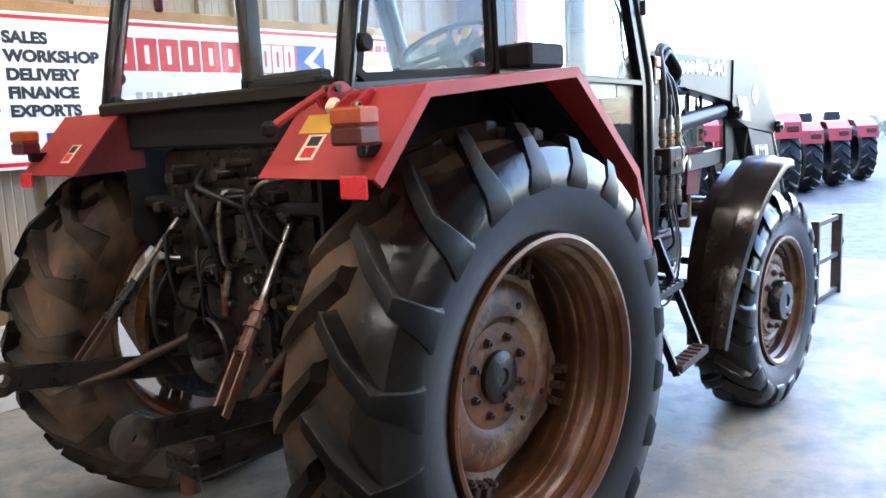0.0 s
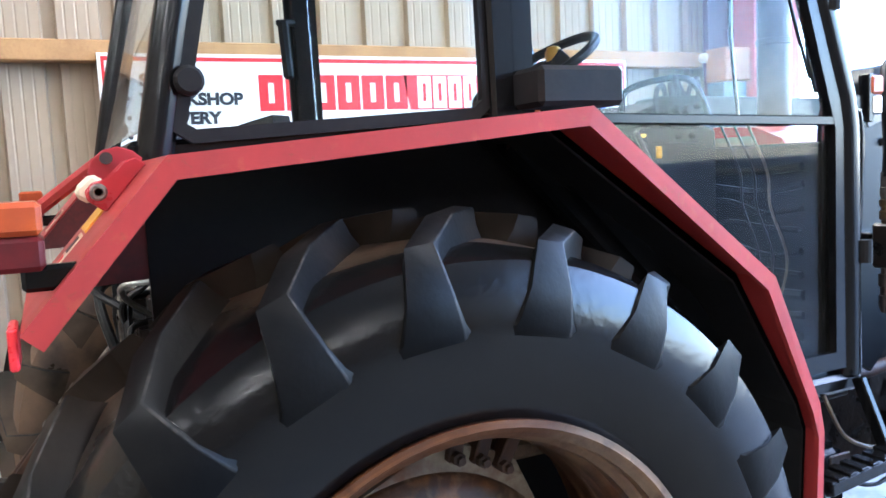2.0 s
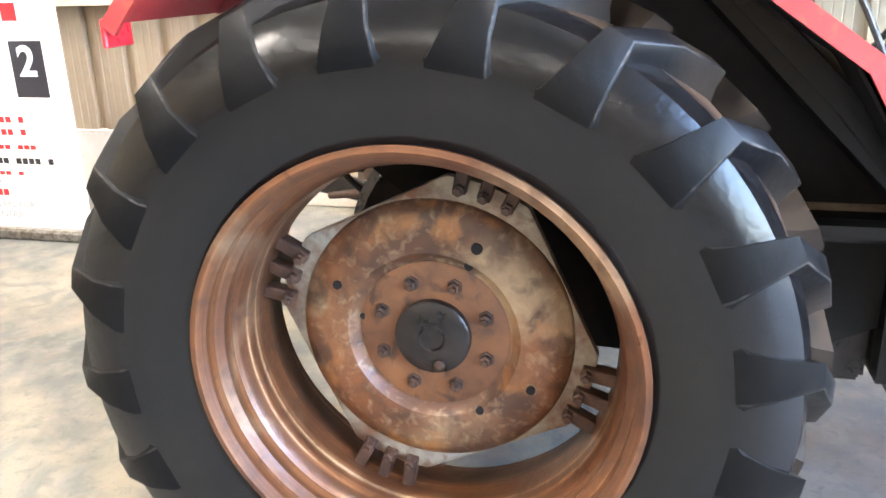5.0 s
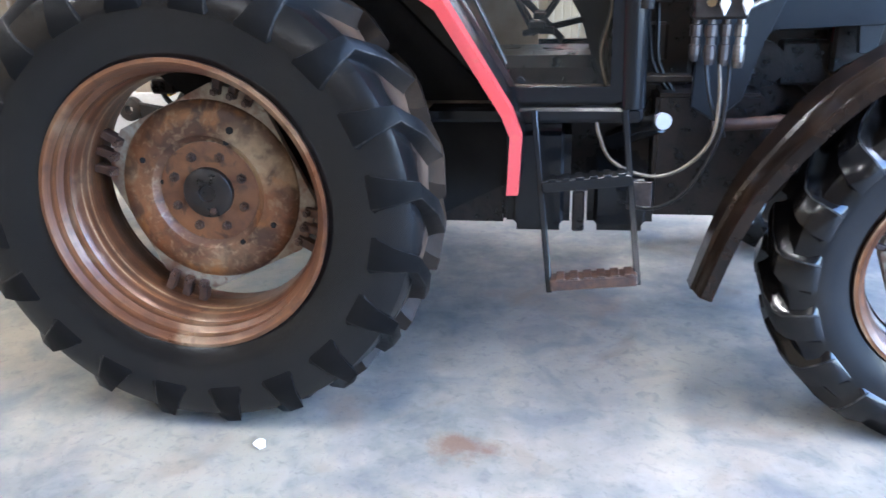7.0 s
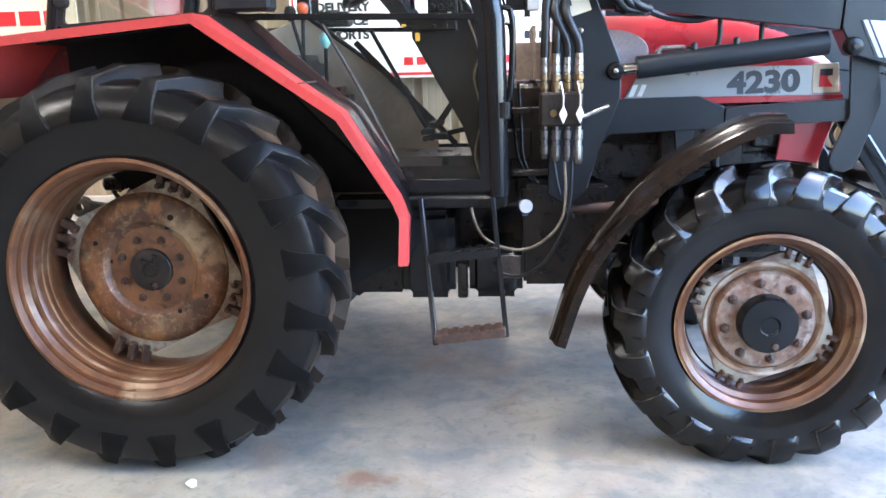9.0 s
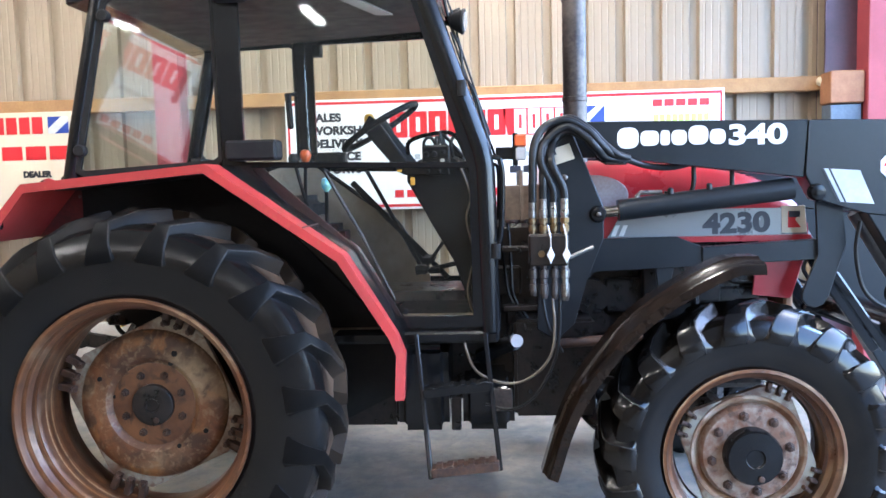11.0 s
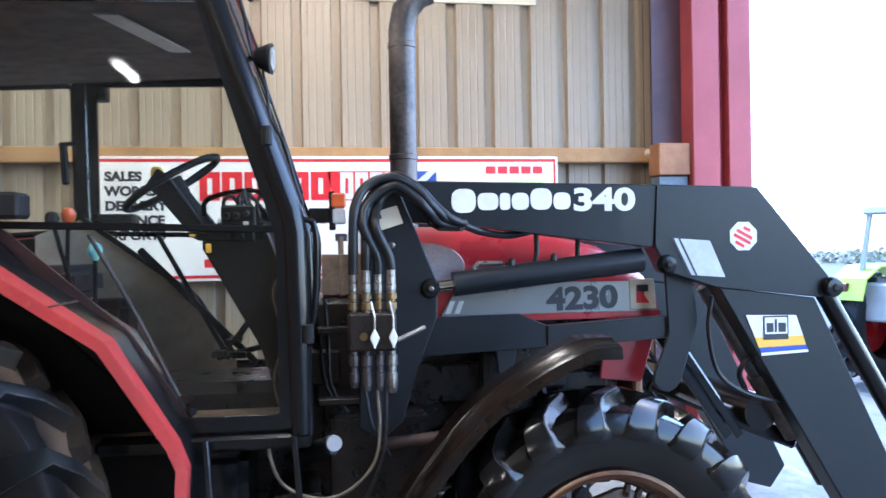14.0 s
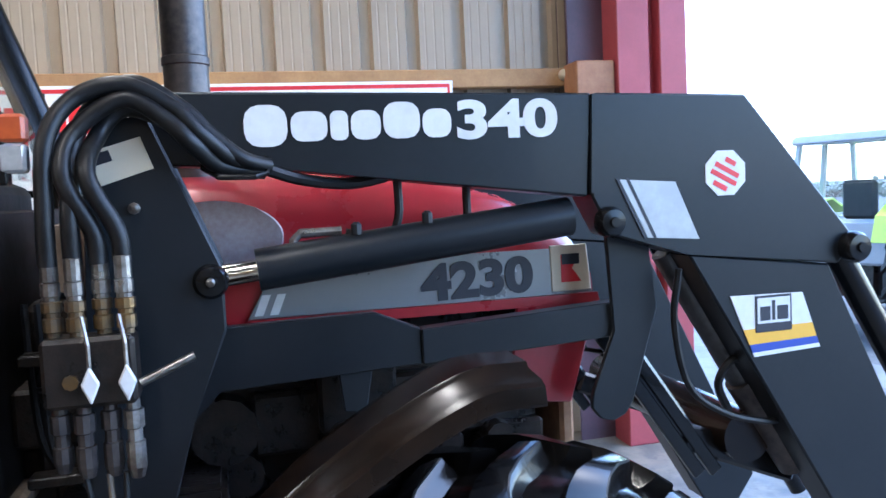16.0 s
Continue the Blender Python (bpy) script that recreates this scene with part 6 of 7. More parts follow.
for k in range(5):
    bm = B()
    x0 = 1.07 + 0.03 * k
    tube(bm, [(x0, -0.19, 1.72), (x0 + rs.uniform(-0.03, 0.03), -0.2, 1.79), (x0 + rs.uniform(-0.02, 0.05), -0.19, 1.83 + rs.uniform(-0.02, 0.01)), (x0 + 0.06, -0.17, 1.74)], 0.008, 6, curve=4)
    part("cable", bm, M_HOSE, panel, "black cable bunched on the dashboard", smooth=True)
sc = Vector((0.825, CY, 1.885))
sn = Vector((-0.51, 0, 0.86)).normalized()
bm = B()
rim = []
for k in range(33):
    a = 2 * math.pi * k / 32
    u = Vector((sn.z, 0, -sn.x))
    rim.append(sc + 0.205 * (math.cos(a) * u + math.sin(a) * Vector((0, 1, 0))))
tube(bm, rim, 0.015, 8)
for k in range(3):
    a = 2 * math.pi * k / 3 + 0.5
    tube(bm, [sc - sn * 0.03, sc + 0.2 * (math.cos(a) * u + math.sin(a) * Vector((0, 1, 0)))], 0.012, 6)
tube(bm, [sc - sn * 0.06, sc + sn * 0.01], 0.045, 14)
part("steering_wheel", bm, M_BLACKMATT, tractor, "black three-spoke steering wheel", smooth=True)
bm = B()
tube(bm, [sc - sn * 0.05, (1.02, CY, 1.62)], 0.04, 12)
part("steering_column", bm, M_BLACKMATT, tractor, "black steering column", smooth=True)
for p0, p1, knob, lab in (((1.0, -0.06, 1.68), (0.795, -0.07, 1.905), M_YELLOW, "yellow lever knob"), ((0.52, -0.30, 1.30), (0.545, -0.33, 1.735), M_AMBER, "orange lever knob"),
                          ((0.62, -0.30, 1.30), (0.64, -0.36, 1.61), M_GLOBE, "pale blue round lever knob"), ((0.60, -0.28, 1.25), (0.50, -0.36, 1.72), M_BLACKMATT, "black lever knob")):
    bm = B()
    tube(bm, [p0, p1], 0.008, 8)
    lv = part("lever", bm, M_BLACKMATT, tractor, "thin black lever")
    bm = B()
    q = Vector(p1)
    lathe(bm, [(0.008, -0.03), (0.022, -0.01), (0.026, 0.01), (0.018, 0.028), (0.004, 0.033)], q, "z", 12)
    part("lever_knob", bm, knob, lv, lab, smooth=True)
bm = B()
box(bm, 0.05, 0.50, CY - 0.24, CY + 0.24, 1.42, 1.56, 0.04, 3)
seat = part("seat", bm, M_SEATCLOTH, tractor, "dark worn cloth seat cushion", smooth=True)
bm = B()
prism(bm, [(-0.10, 1.50), (0.06, 1.52), (0.02, 1.745), (-0.08, 1.755)], CY - 0.22, CY + 0.22, b=0.03, seg=3)
part("backrest", bm, M_SEATCLOTH, seat, "dark cloth backrest", smooth=True)
bm = B()
box(bm, 0.10, 0.45, CY - 0.16, CY + 0.16, 1.30, 1.42, 0.02)
part("seat_base", bm, M_BLACKMATT, seat)
bm = B()
bar(bm, (0.62, 0.42, 1.62), (1.12, 0.42, 1.10), 0.02, 0.03, 0.004)
bar(bm, (0.70, 0.42, 1.68), (1.0, 0.42, 1.12), 0.02, 0.02, 0.004)
bar(bm, (0.95, 0.40, 1.13), (1.22, 0.40, 1.19), 0.03, 0.025, 0.004)
part("pedal_linkage", bm, M_BLACKMATT, tractor, "black pedal linkage")
for y in (-0.12, 0.28, 0.40):
    bm = B()
    bar(bm, (1.05, y, 1.22), (1.18, y, 1.40), 0.02, 0.015)
    box(bm, 1.0, 1.06, y - 0.04, y + 0.04, 1.20, 1.225, 0.004)
    part("pedal", bm, M_BLACKMATT, tractor, "black pedal")

bm = B()
box(bm, 1.315, 1.345, YR + 0.05, YL - 0.05, 1.0, 1.625, 0.006)
fire = part("firewall", bm, M_DASH, tractor, "black matted cab firewall")
rf = random.Random(33)
for k in range(9):
    z = 1.08 + k * 0.06
    bm = B()
    pts = [(1.31 - rf.uniform(0.0, 0.02), -0.5 + 0.13 * j, z + rf.uniform(-0.02, 0.02)) for j in range(9)]
    tube(bm, pts, rf.uniform(0.008, 0.02), 6, curve=3)
    part("mat_fold", bm, M_DASH, fire, "creased dark matting", smooth=True)
for k in range(3):
    bm = B()
    y = -0.44 + 0.05 * k
    tube(bm, [(1.22, y + 0.06, 1.70), (1.27, y + 0.03, 1.55), (1.25, y, 1.45), (1.28, y - 0.03, 1.30), (1.25, y - 0.02, 1.15), (1.28, y, 1.02)], 0.004, 6, curve=5)
    part("wire", bm, M_BRASSHOSE if k == 0 else M_HOSE, tractor, "pale loose wire", smooth=True)
bm = B()
tube(bm, [(0.98, -0.14, 1.74), (0.99, -0.15, 1.80), (1.10, -0.18, 1.83), (1.20, -0.20, 1.82), (1.26, -0.21, 1.70)], 0.010, 8, curve=4)
part("dash_hoop", bm, M_BLACK, tractor, "black grab hoop over the dashboard", smooth=True)
bm = B()
prism(bm, [(0.76, 1.87), (0.80, 1.93), (0.84, 1.90), (0.99, 1.68), (0.93, 1.66), (0.80, 1.82)], -0.10, -0.045, b=0.006)
part("shuttle_lever", bm, M_BLACKMATT, tractor, "broad black shuttle lever")

bm = B()
box(bm, 1.025, 1.085, 0.30, 0.34, 1.135, 1.165, 0.004)
part("pedal", bm, M_BLACKMATT, tractor, "black rubber pedal pad")

# ---- steps and underside ----
steps = thing("access_step", (1.2, -0.85, 0.47), "black two-tread cab access step with worn rusty bottom tread", "step")
for a, c in (((1.045, -0.66, 1.0), (1.108, -0.86, 0.472)), ((1.323, -0.66, 1.0), (1.374, -0.845, 0.50))):
    bm = B()
    bar(bm, a, c, 0.035, 0.019, 0.003)
    part("side_strap", bm, M_BLACK, steps, "flat black side strap")
for z, y, m_, lab in ((0.50, -0.85, M_CLAMP, "rusty worn bottom tread"), (0.785, -0.75, M_BLACK, "black upper tread")):
    x0, x1 = (1.11, 1.372) if z < 0.6 else (1.075, 1.345)
    bm = B()
    dz = 0.028
    m4 = Matrix.Translation((x0, y, z)) @ Matrix.Rotation(-math.atan2(dz, x1 - x0), 4, "Y")
    box(bm, 0, x1 - x0, -0.03, 0.035, -0.018, 0.018, 0.004, 1, m4)
    for k in range(6):
        box(bm, 0.02 + k * (x1 - x0) / 6.4, 0.045 + k * (x1 - x0) / 6.4, -0.032, 0.034, 0.016, 0.024, 0.002, 1, m4)
    part("tread", bm, m_, steps, lab)
bm = B()
box(bm, 0.95, 1.165, -0.56, -0.12, 0.562, 0.93, 0.034, 3)
part("fuel_tank", bm, M_BLACK, tractor, "glossy black fuel tank", smooth=True)
bm = B()
box(bm, 0.45, 0.945, -0.46, 0.0, 0.562, 1.0, 0.014, 2)
part("side_casting", bm, M_OILY, tractor, "oily black gearbox casting")
bm = B()
box(bm, 1.445, 1.80, -0.36, 0.0, 0.568, 1.0, 0.014, 2)
part("engine_sump", bm, M_OILY, tractor, "oily black sump")
bm = B()
box(bm, 1.222, 1.44, -0.55, -0.15, 0.562, 0.77, 0.034, 3)
part("tool_box", bm, M_BLACK, tractor, "black box under the cab", smooth=True)
bm = B()
box(bm, 1.35, 1.43, -0.556, -0.548, 0.65, 0.745, 0.003)
part("grey_plate", bm, M_EXH, tractor, "worn grey plate")
bm = B()
tube(bm, [(1.30, -0.40, 0.85), (1.38, -0.46, 0.90), (1.445, -0.52, 0.935)], 0.035, 12)
part("filler_neck", bm, M_BLACK, tractor, "black filler neck", smooth=True)
bm = B()
v = Vector((0.25, -0.95, 0.1)).normalized()
q = Vector((1.452, -0.53, 0.942))
tube(bm, [q - v * 0.012, q + v * 0.010], 0.027, 18)
part("filler_cap", bm, M_GREYINK, tractor, "grey-white filler cap", smooth=True)
bm = B()
box(bm, 1.172, 1.214, -0.52, -0.46, 0.556, 0.70, 0.006)
part("drain_boss", bm, M_OILY, tractor)
rnd = random.Random(5)
for k in range(46):
    x, z = rnd.uniform(1.40, 2.55), rnd.uniform(0.72, 1.28)
    y = CY - 0.22 - rnd.uniform(0.0, 0.10)
    a, c, e = rnd.uniform(0.03, 0.10), rnd.uniform(0.02, 0.05), rnd.uniform(0.03, 0.09)
    bm = B()
    if rnd.random() < 0.5:
        box(bm, x - a, x + a, y - c, y + c + 0.06, z - e, z + e, 0.01)
        part("engine_casting", bm, M_OILY, tractor, "oily black casting")
    else:
        tube(bm, [(x, y - c, z), (x, y + 0.08, z)], e, 12)
        part("engine_fitting", bm, M_OILY, tractor, "oily black pump or filter")
bm = B()
tube(bm, [(1.62, -0.42, 0.905), (2.0, -0.40, 0.925)], 0.022, 12)
part("steering_ram", bm, M_CLAMP, tractor, "rusty steering ram", smooth=True)
for k in range(2):
    yb = -0.26 - 0.02 * k
    bm = B()
    tube(bm, [(1.40 + 0.03 * k, yb, 1.42), (1.41 + 0.03 * k, yb - 0.03, 1.25), (1.43 + 0.02 * k, yb - 0.04, 1.10), (1.50 + 0.02 * k, yb, 0.98)], 0.008, 6, curve=4)
    part("engine_hose", bm, M_HOSE, tractor, "black engine hose", smooth=True)
for z in (1.05, 1.31):
    bm = B()
    box(bm, 1.40, 1.56, -0.36, -0.30, z - 0.012, z + 0.012, 0.004)
    part("valve_bank", bm, M_OILY, tractor, "oily black valve bank")

# ---- rear linkage ----
for s in (-1, 1):
    def Y(y):
        return y if s < 0 else mir(y)
    bm = B()
    bar(bm, (-0.15, Y(-0.26), 0.66), (-0.95, Y(-0.36), 0.775), 0.028, 0.085, 0.008)
    lk = part("lower_link", bm, M_OILY, tractor, "oily black lower link arm")
    bm = B()
    lathe(bm, [(0.058, -0.02), (0.058, 0.02), (0.04, 0.03), (0.024, 0.03), (0.022, -0.03), (0.04, -0.03)], (-0.975, Y(-0.362), 0.78), "y", 20, closed=True)
    part("link_ball", bm, M_DUSTGREY, lk, "worn ball end", smooth=True)
    top = Vector((-0.322, Y(-0.24), 1.27))
    low = Vector((-0.72, Y(-0.36), 0.76))
    bm = B()
    tube(bm, [top, top.lerp(low, 0.52)], 0.011, 10)
    part("levelling_rod", bm, M_STEEL, tractor, "shiny levelling rod", smooth=True)
    bm = B()
    tube(bm, [top.lerp(low, 0.46), top.lerp(low, 0.72)], 0.021, 10)
    for f in (0.50, 0.58, 0.70):
        tube(bm, [top.lerp(low, f - 0.012), top.lerp(low, f + 0.012)], 0.03, 8)
    part("rod_sleeve", bm, M_RUST if s < 0 else M_OILY, tractor, "threaded rod sleeve")
    bm = B()
    for dy in (-0.025, 0.025):
        bar(bm, top.lerp(low, 0.70) + Vector((0, dy, 0)), low + Vector((0, dy, 0)), 0.01, 0.03, 0.003)
    part("rod_fork", bm, M_RUST if s < 0 else M_CLAMP, tractor, "worn steel fork")
    bm = B()
    bar(bm, (-0.12, Y(-0.20), 1.22), (-0.36, Y(-0.24), 1.29), 0.04, 0.07, 0.012)
    part("lift_arm", bm, M_OILY, tractor, "black lift arm")
    bm = B()
    lathe(bm, [(0.035, -0.035), (0.035, 0.035)], (-0.325, Y(-0.24), 1.285), "y", 14)
    part("arm_eye", bm, M_OILY, tractor)
    bm = B()
    tube(bm, [(-0.25, Y(-0.14), 0.86), (-0.60, Y(-0.30), 0.72), (-0.74, Y(-0.33), 0.70)], 0.017, 10)
    part("stabiliser", bm, M_CLAMP, tractor, "rusty stabiliser bar", smooth=True)
    bm = B()
    lathe(bm, [(0.20, s * -0.10), (0.20, s * 0.16), (0.16, s * 0.22), (0.13, s * 0.42)], (0.0, CY + s * 0.28, 0.757), "y", 24)
    part("axle_trumpet", bm, M_OILY, tractor, "black axle housing", smooth=True)
bm = B()
box(bm, -0.34, -0.28, CY - 0.20, CY + 0.20, 0.58, 1.20, 0.02, 2)
rh = part("rear_housing", bm, M_OILY, tractor, "oily black rear housing")
for k in range(26):
    y, z = CY + rnd.uniform(-0.2, 0.2), rnd.uniform(0.62, 1.30)
    bm = B()
    r = rnd.uniform(0.01, 0.02)
    lathe(bm, [(r, -0.30), (r, -0.36), (r * 0.6, -0.365), (r * 0.6, -0.375)], (0, y, z), "x", 6)
    part("bolt", bm, M_DUSTGREY if k % 3 else M_STEEL, rh)
bm = B()
lathe(bm, [(0.09, -0.34), (0.12, -0.42), (0.115, -0.43), (0.085, -0.36), (0.03, -0.36), (0.028, -0.46), (0.0, -0.46)], (0, CY + 0.08, 0.80), "x", 26)
part("pto_guard", bm, M_OILY, tractor, "black shaft guard ring", smooth=True)
for xa, ya, yb, za, zb in ((-0.42, -0.06, 0.06, 1.18, 1.36), (-0.38, 0.10, 0.20, 1.22, 1.38), (-0.40, -0.28, -0.10, 1.12, 1.30)):
    bm = B()
    box(bm, xa, -0.28, CY + ya, CY + yb, za, zb, 0.02, 2)
    part("spool_valve", bm, M_OILY, tractor, "oily spool valve body")
for pts, r in (([(-0.36, CY + 0.15, 1.36), (-0.46, CY + 0.05, 1.34), (-0.44, CY - 0.02, 1.2), (-0.40, CY, 1.1)], 0.013), ([(-0.36, CY - 0.2, 1.28), (-0.48, CY - 0.1, 1.36), (-0.42, CY + 0.05, 1.38), (-0.36, CY + 0.1, 1.42)], 0.010),
               ([(-0.30, CY + 0.42, 1.1), (-0.42, CY + 0.40, 0.95), (-0.44, CY + 0.38, 0.8), (-0.38, CY + 0.33, 0.66)], 0.010), ([(-0.38, CY - 0.26, 1.38), (-0.43, CY - 0.24, 1.33), (-0.40, CY - 0.2, 1.22)], 0.008)):
    bm = B()
    tube(bm, pts, r, 8, curve=6)
    part("hydraulic_hose", bm, M_HOSE, tractor, "black rear hose", smooth=True)
bm = B()
tube(bm, [(-0.35, CY + 0.03, 1.22), (-0.37, CY + 0.03, 0.92)], 0.014, 8)
part("position_rod", bm, M_RUST, tractor, "rusty upright rod")
bm = B()
tube(bm, [(-0.38, CY - 0.03, 1.08), (-0.40, CY - 0.03, 1.0)], 0.012, 8)
part("position_rod", bm, M_STEEL, tractor, "short bright rod")
bm = B()
box(bm, -0.62, -0.20, CY - 0.10, CY + 0.10, 0.42, 0.50, 0.02)
box(bm, -0.64, -0.50, CY - 0.13, CY + 0.13, 0.50, 0.56, 0.02)
hitch = part("pickup_hitch", bm, M_OILY, tractor, "worn pickup hitch")
bm = B()
tube(bm, [(-0.58, CY, 0.36), (-0.58, CY, 0.60)], 0.035, 14)
part("hitch_pin", bm, M_RUST, hitch, "rusty hitch pin", smooth=True)
bm = B()
box(bm, -0.10, 0.5, CY - 0.16, CY + 0.16, 0.46, 0.58, 0.02)
part("hitch_frame", bm, M_OILY, tractor, "black hitch frame")
bm = B()
box(bm, -0.362, -0.352, CY - 0.36, CY - 0.31, 0.98, 1.02)
part("yellow_tag", bm, M_YELLOW, tractor, "small yellow tag")
bm = B()
box(bm, -0.32, -0.18, CY - 0.45, CY + 0.45, 1.02, 1.52, 0.03, 2)
part("lift_housing", bm, M_OILY, tractor, "oily black lift housing")
for s in (-1, 1):
    bm = B()
    lathe(bm, [(0.33, s * 0.30), (0.34, s * 0.32), (0.34, s * 0.44), (0.31, s * 0.47), (0.12, s * 0.48)], (0.0, CY, 0.80), "y", 40)
    part("brake_housing", bm, M_OILY, tractor, "oily black brake housing", smooth=True)
    bm = B()
    box(bm, 0.22, 0.58, *sorted((CY + s * 0.26, CY + s * 0.50)), 1.0, 1.40, 0.04, 2)
    part("side_console", bm, M_BLACKMATT, tractor, "black plastic side console")
# added disc that puts the far rear wheel's inner shade into black
bm = B()
lathe(bm, [(0.345, 0.0), (0.345, 0.03), (0.30, 0.04), (0.0, 0.04)], (0.0, 0.71, 0.757), "y", 40)
part("wheel_shade_disc", bm, M_OILY, tractor, "black disc added to darken the far wheel's shaded inside", smooth=True)
rr = random.Random(21)
for k in range(40):
    y, z = CY + rr.uniform(-0.42, 0.42), rr.uniform(0.98, 1.50)
    x = -0.32 - rr.uniform(0.0, 0.05)
    bm = B()
    q = rr.uniform(0.012, 0.035)
    if k % 3 == 0:
        box(bm, x - 0.03, x + 0.06, y - q, y + q, z - q * 0.8, z + q * 0.8, 0.006)
        part("valve_casting", bm, M_OILY, tractor, "oily black valve casting")
    elif k % 3 == 1:
        lathe(bm, [(q * 0.6, -0.05), (q * 0.6, 0.02), (q * 0.45, 0.025), (q * 0.45, 0.05)][::-1], (x - 0.02, y, z), "x", 10)
        part("hose_union", bm, M_OILY if k % 2 else M_DUSTGREY, tractor, "worn steel union")
    else:
        y2, z2 = y + rr.uniform(-0.2, 0.2), z - rr.uniform(0.1, 0.3)
        tube(bm, [(x, y, z), (x - 0.07, y * 0.7 + y2 * 0.3, z - 0.01), (x - 0.06, y * 0.3 + y2 * 0.7, z2 + 0.06), (x + 0.02, y2, z2)], rr.uniform(0.006, 0.011), 8, curve=5)
        part("hydraulic_hose", bm, M_HOSE if k % 4 else M_STEEL, tractor, "small hydraulic line", smooth=True)
# red hitch release lever on the fender's rear slope; a runs up the slope, h stands off it
def slope(a, h):
    return (-0.607 + 0.664 * a - 0.748 * h, 1.42 + 0.748 * a + 0.664 * h)


def slope_plate(bm, pts, y0, y1, b=0.002):
    prism(bm, [slope(a, h) for a, h in pts], y0, y1, b=b)


bm = B()
tube(bm, [(-0.598, -0.535, 1.552), (-0.55, -0.565, 1.588), (-0.482, -0.622, 1.640)], 0.012, 8)
lev = part("release_lever", bm, M_REDWORN, tractor, "faded red release lever", smooth=True)
bm = B()
lathe(bm, [(0.006, -0.024), (0.022, -0.012), (0.024, 0.008), (0.010, 0.022)], (-0.602, -0.532, 1.548), "z", 12)
part("lever_knob", bm, M_BLACKMATT, lev, "black knob", smooth=True)
for y0 in (-0.756, -0.690):
    bm = B()
    slope_plate(bm, [(0.192, 0.002), (0.190, 0.030), (0.199, 0.042), (0.218, 0.042), (0.234, 0.028), (0.270, 0.028), (0.284, 0.020), (0.286, 0.002)], y0, y0 + 0.010)
    part("lever_bracket", bm, M_HOOD, lev, "red lever bracket plate")
for y0, a0 in ((-0.655, 0.215), (-0.618, 0.205)):
    bm = B()
    slope_plate(bm, [(a0 + 0.01, 0.004), (a0 + 0.004, 0.040), (a0 + 0.012, 0.056), (a0 + 0.030, 0.064), (a0 + 0.055, 0.060), (a0 + 0.074, 0.046), (a0 + 0.083, 0.024), (a0 + 0.083, 0.004)], y0, y0 + 0.009)
    part("pivot_plate", bm, M_HOOD, lev, "red rounded pivot plate")
ex, ez = slope(0.209, 0.029)
bm = B()
lathe(bm, [(0.013, -0.740), (0.013, -0.760), (0.010, -0.763), (0.006, -0.763), (0.006, -0.756)], (ex, 0, ez), "y", 16)
part("eye_bush", bm, M_STEEL, lev, "worn steel eye bush", smooth=True)
px_, pz_ = slope(0.262, 0.048)
bm = B()
lathe(bm, [(0.010, -0.665), (0.010, -0.60)], (px_, 0, pz_), "y", 12)
part("pivot_pin", bm, M_CLAMP, lev, "rusty pivot pin", smooth=True)
bm = B()
slope_plate(bm, [(0.188, 0.022), (0.184, 0.046), (0.196, 0.056), (0.228, 0.052), (0.232, 0.028)], -0.682, -0.656, b=0.006)
part("lever_catch", bm, M_CREAM, lev, "pale worn catch")
for y in (-0.47,):
    for f in (0.15, 0.85):
        bm = B()
        p = Vector((-0.625, y, 1.40)).lerp(Vector((-0.41, y, 1.642)), f)
        lathe(bm, [(0.009, y - 0.008), (0.009, y + 0.008)], (p.x + 0.03, 0, p.z - 0.02), "y", 8)
        part("rivet", bm, M_STEEL, tractor)

# ---- shed lamps: far row known from reflections, nearer rows added ----
def strip_light(x, y):
    t = thing("ceiling_light", (x, y, 4.35), "twin-tube fluorescent batten under the roof, nearer rows added as fill", "lamp", group="ceiling lights")
    bm = B()
    box(bm, x - 0.10, x + 0.10, y - 0.75, y + 0.75, 4.50, 4.60, 0.01)
    part("housing", bm, M_WHITE, t, "white batten housing")
    for d in (-0.05, 0.05):
        bm = B()
        tube(bm, [(x + d, y - 0.72, 4.48), (x + d, y + 0.72, 4.48)], 0.016, 8)
        part("fluorescent_tube", bm, M_TUBE, t, "lit fluorescent tube")
    return t


M_TUBE = glow("lit_tube", (1.0, 0.86, 0.66), 10.0)
# battens nearer than y -11 are unseen, added to brighten wall and floor
for x, y, power in ((-5.2, 0.9, 0.7), (-1.9, 0.9, 1.2), (1.4, 0.9, 7.5), (-5.2, -2.2, 2.2), (-1.9, -2.2, 5.5), (1.4, -2.2, 8.0), (-5.0, -6.2, 9.0), (-5.0, -11.2, 9.0), (-1.6, -11.2, 9.0), (1.8, -11.6, 9.0)):
    strip_light(x, y)
    ld = bpy.data.lights.new("batten_glow", "AREA")
    ld.shape, ld.size, ld.size_y, ld.energy, ld.color = "RECTANGLE", 0.16, 1.45, power, (1.0, 0.80, 0.58)
    lamp = new("batten_glow", ld)
    lamp.location = (x, y, 4.44)

# ---- roller banner by the wall ----
bx0, bx1, by = -3.75, -2.80, 1.72
ban = thing("roller_banner", ((bx0 + bx1) / 2, by, 0), "white printed roller banner standing on the floor", "banner")
bm = B()
box(bm, bx0, bx1, by, by + 0.006, 0.06, 2.0)
part("sheet", bm, M_SIGN, ban, "white printed sheet")
bm = B()
box(bm, bx0 - 0.02, bx1 + 0.02, by - 0.06, by + 0.08, 0.0, 0.07, 0.015)
part("cassette", bm, M_STEEL, ban, "silver base cassette")
bm = B()
box(bm, bx0 + 0.60, bx0 + 0.82, by - 0.003, by, 0.87, 1.19)
part("black_panel", bm, M_INK, ban, "black printed panel")
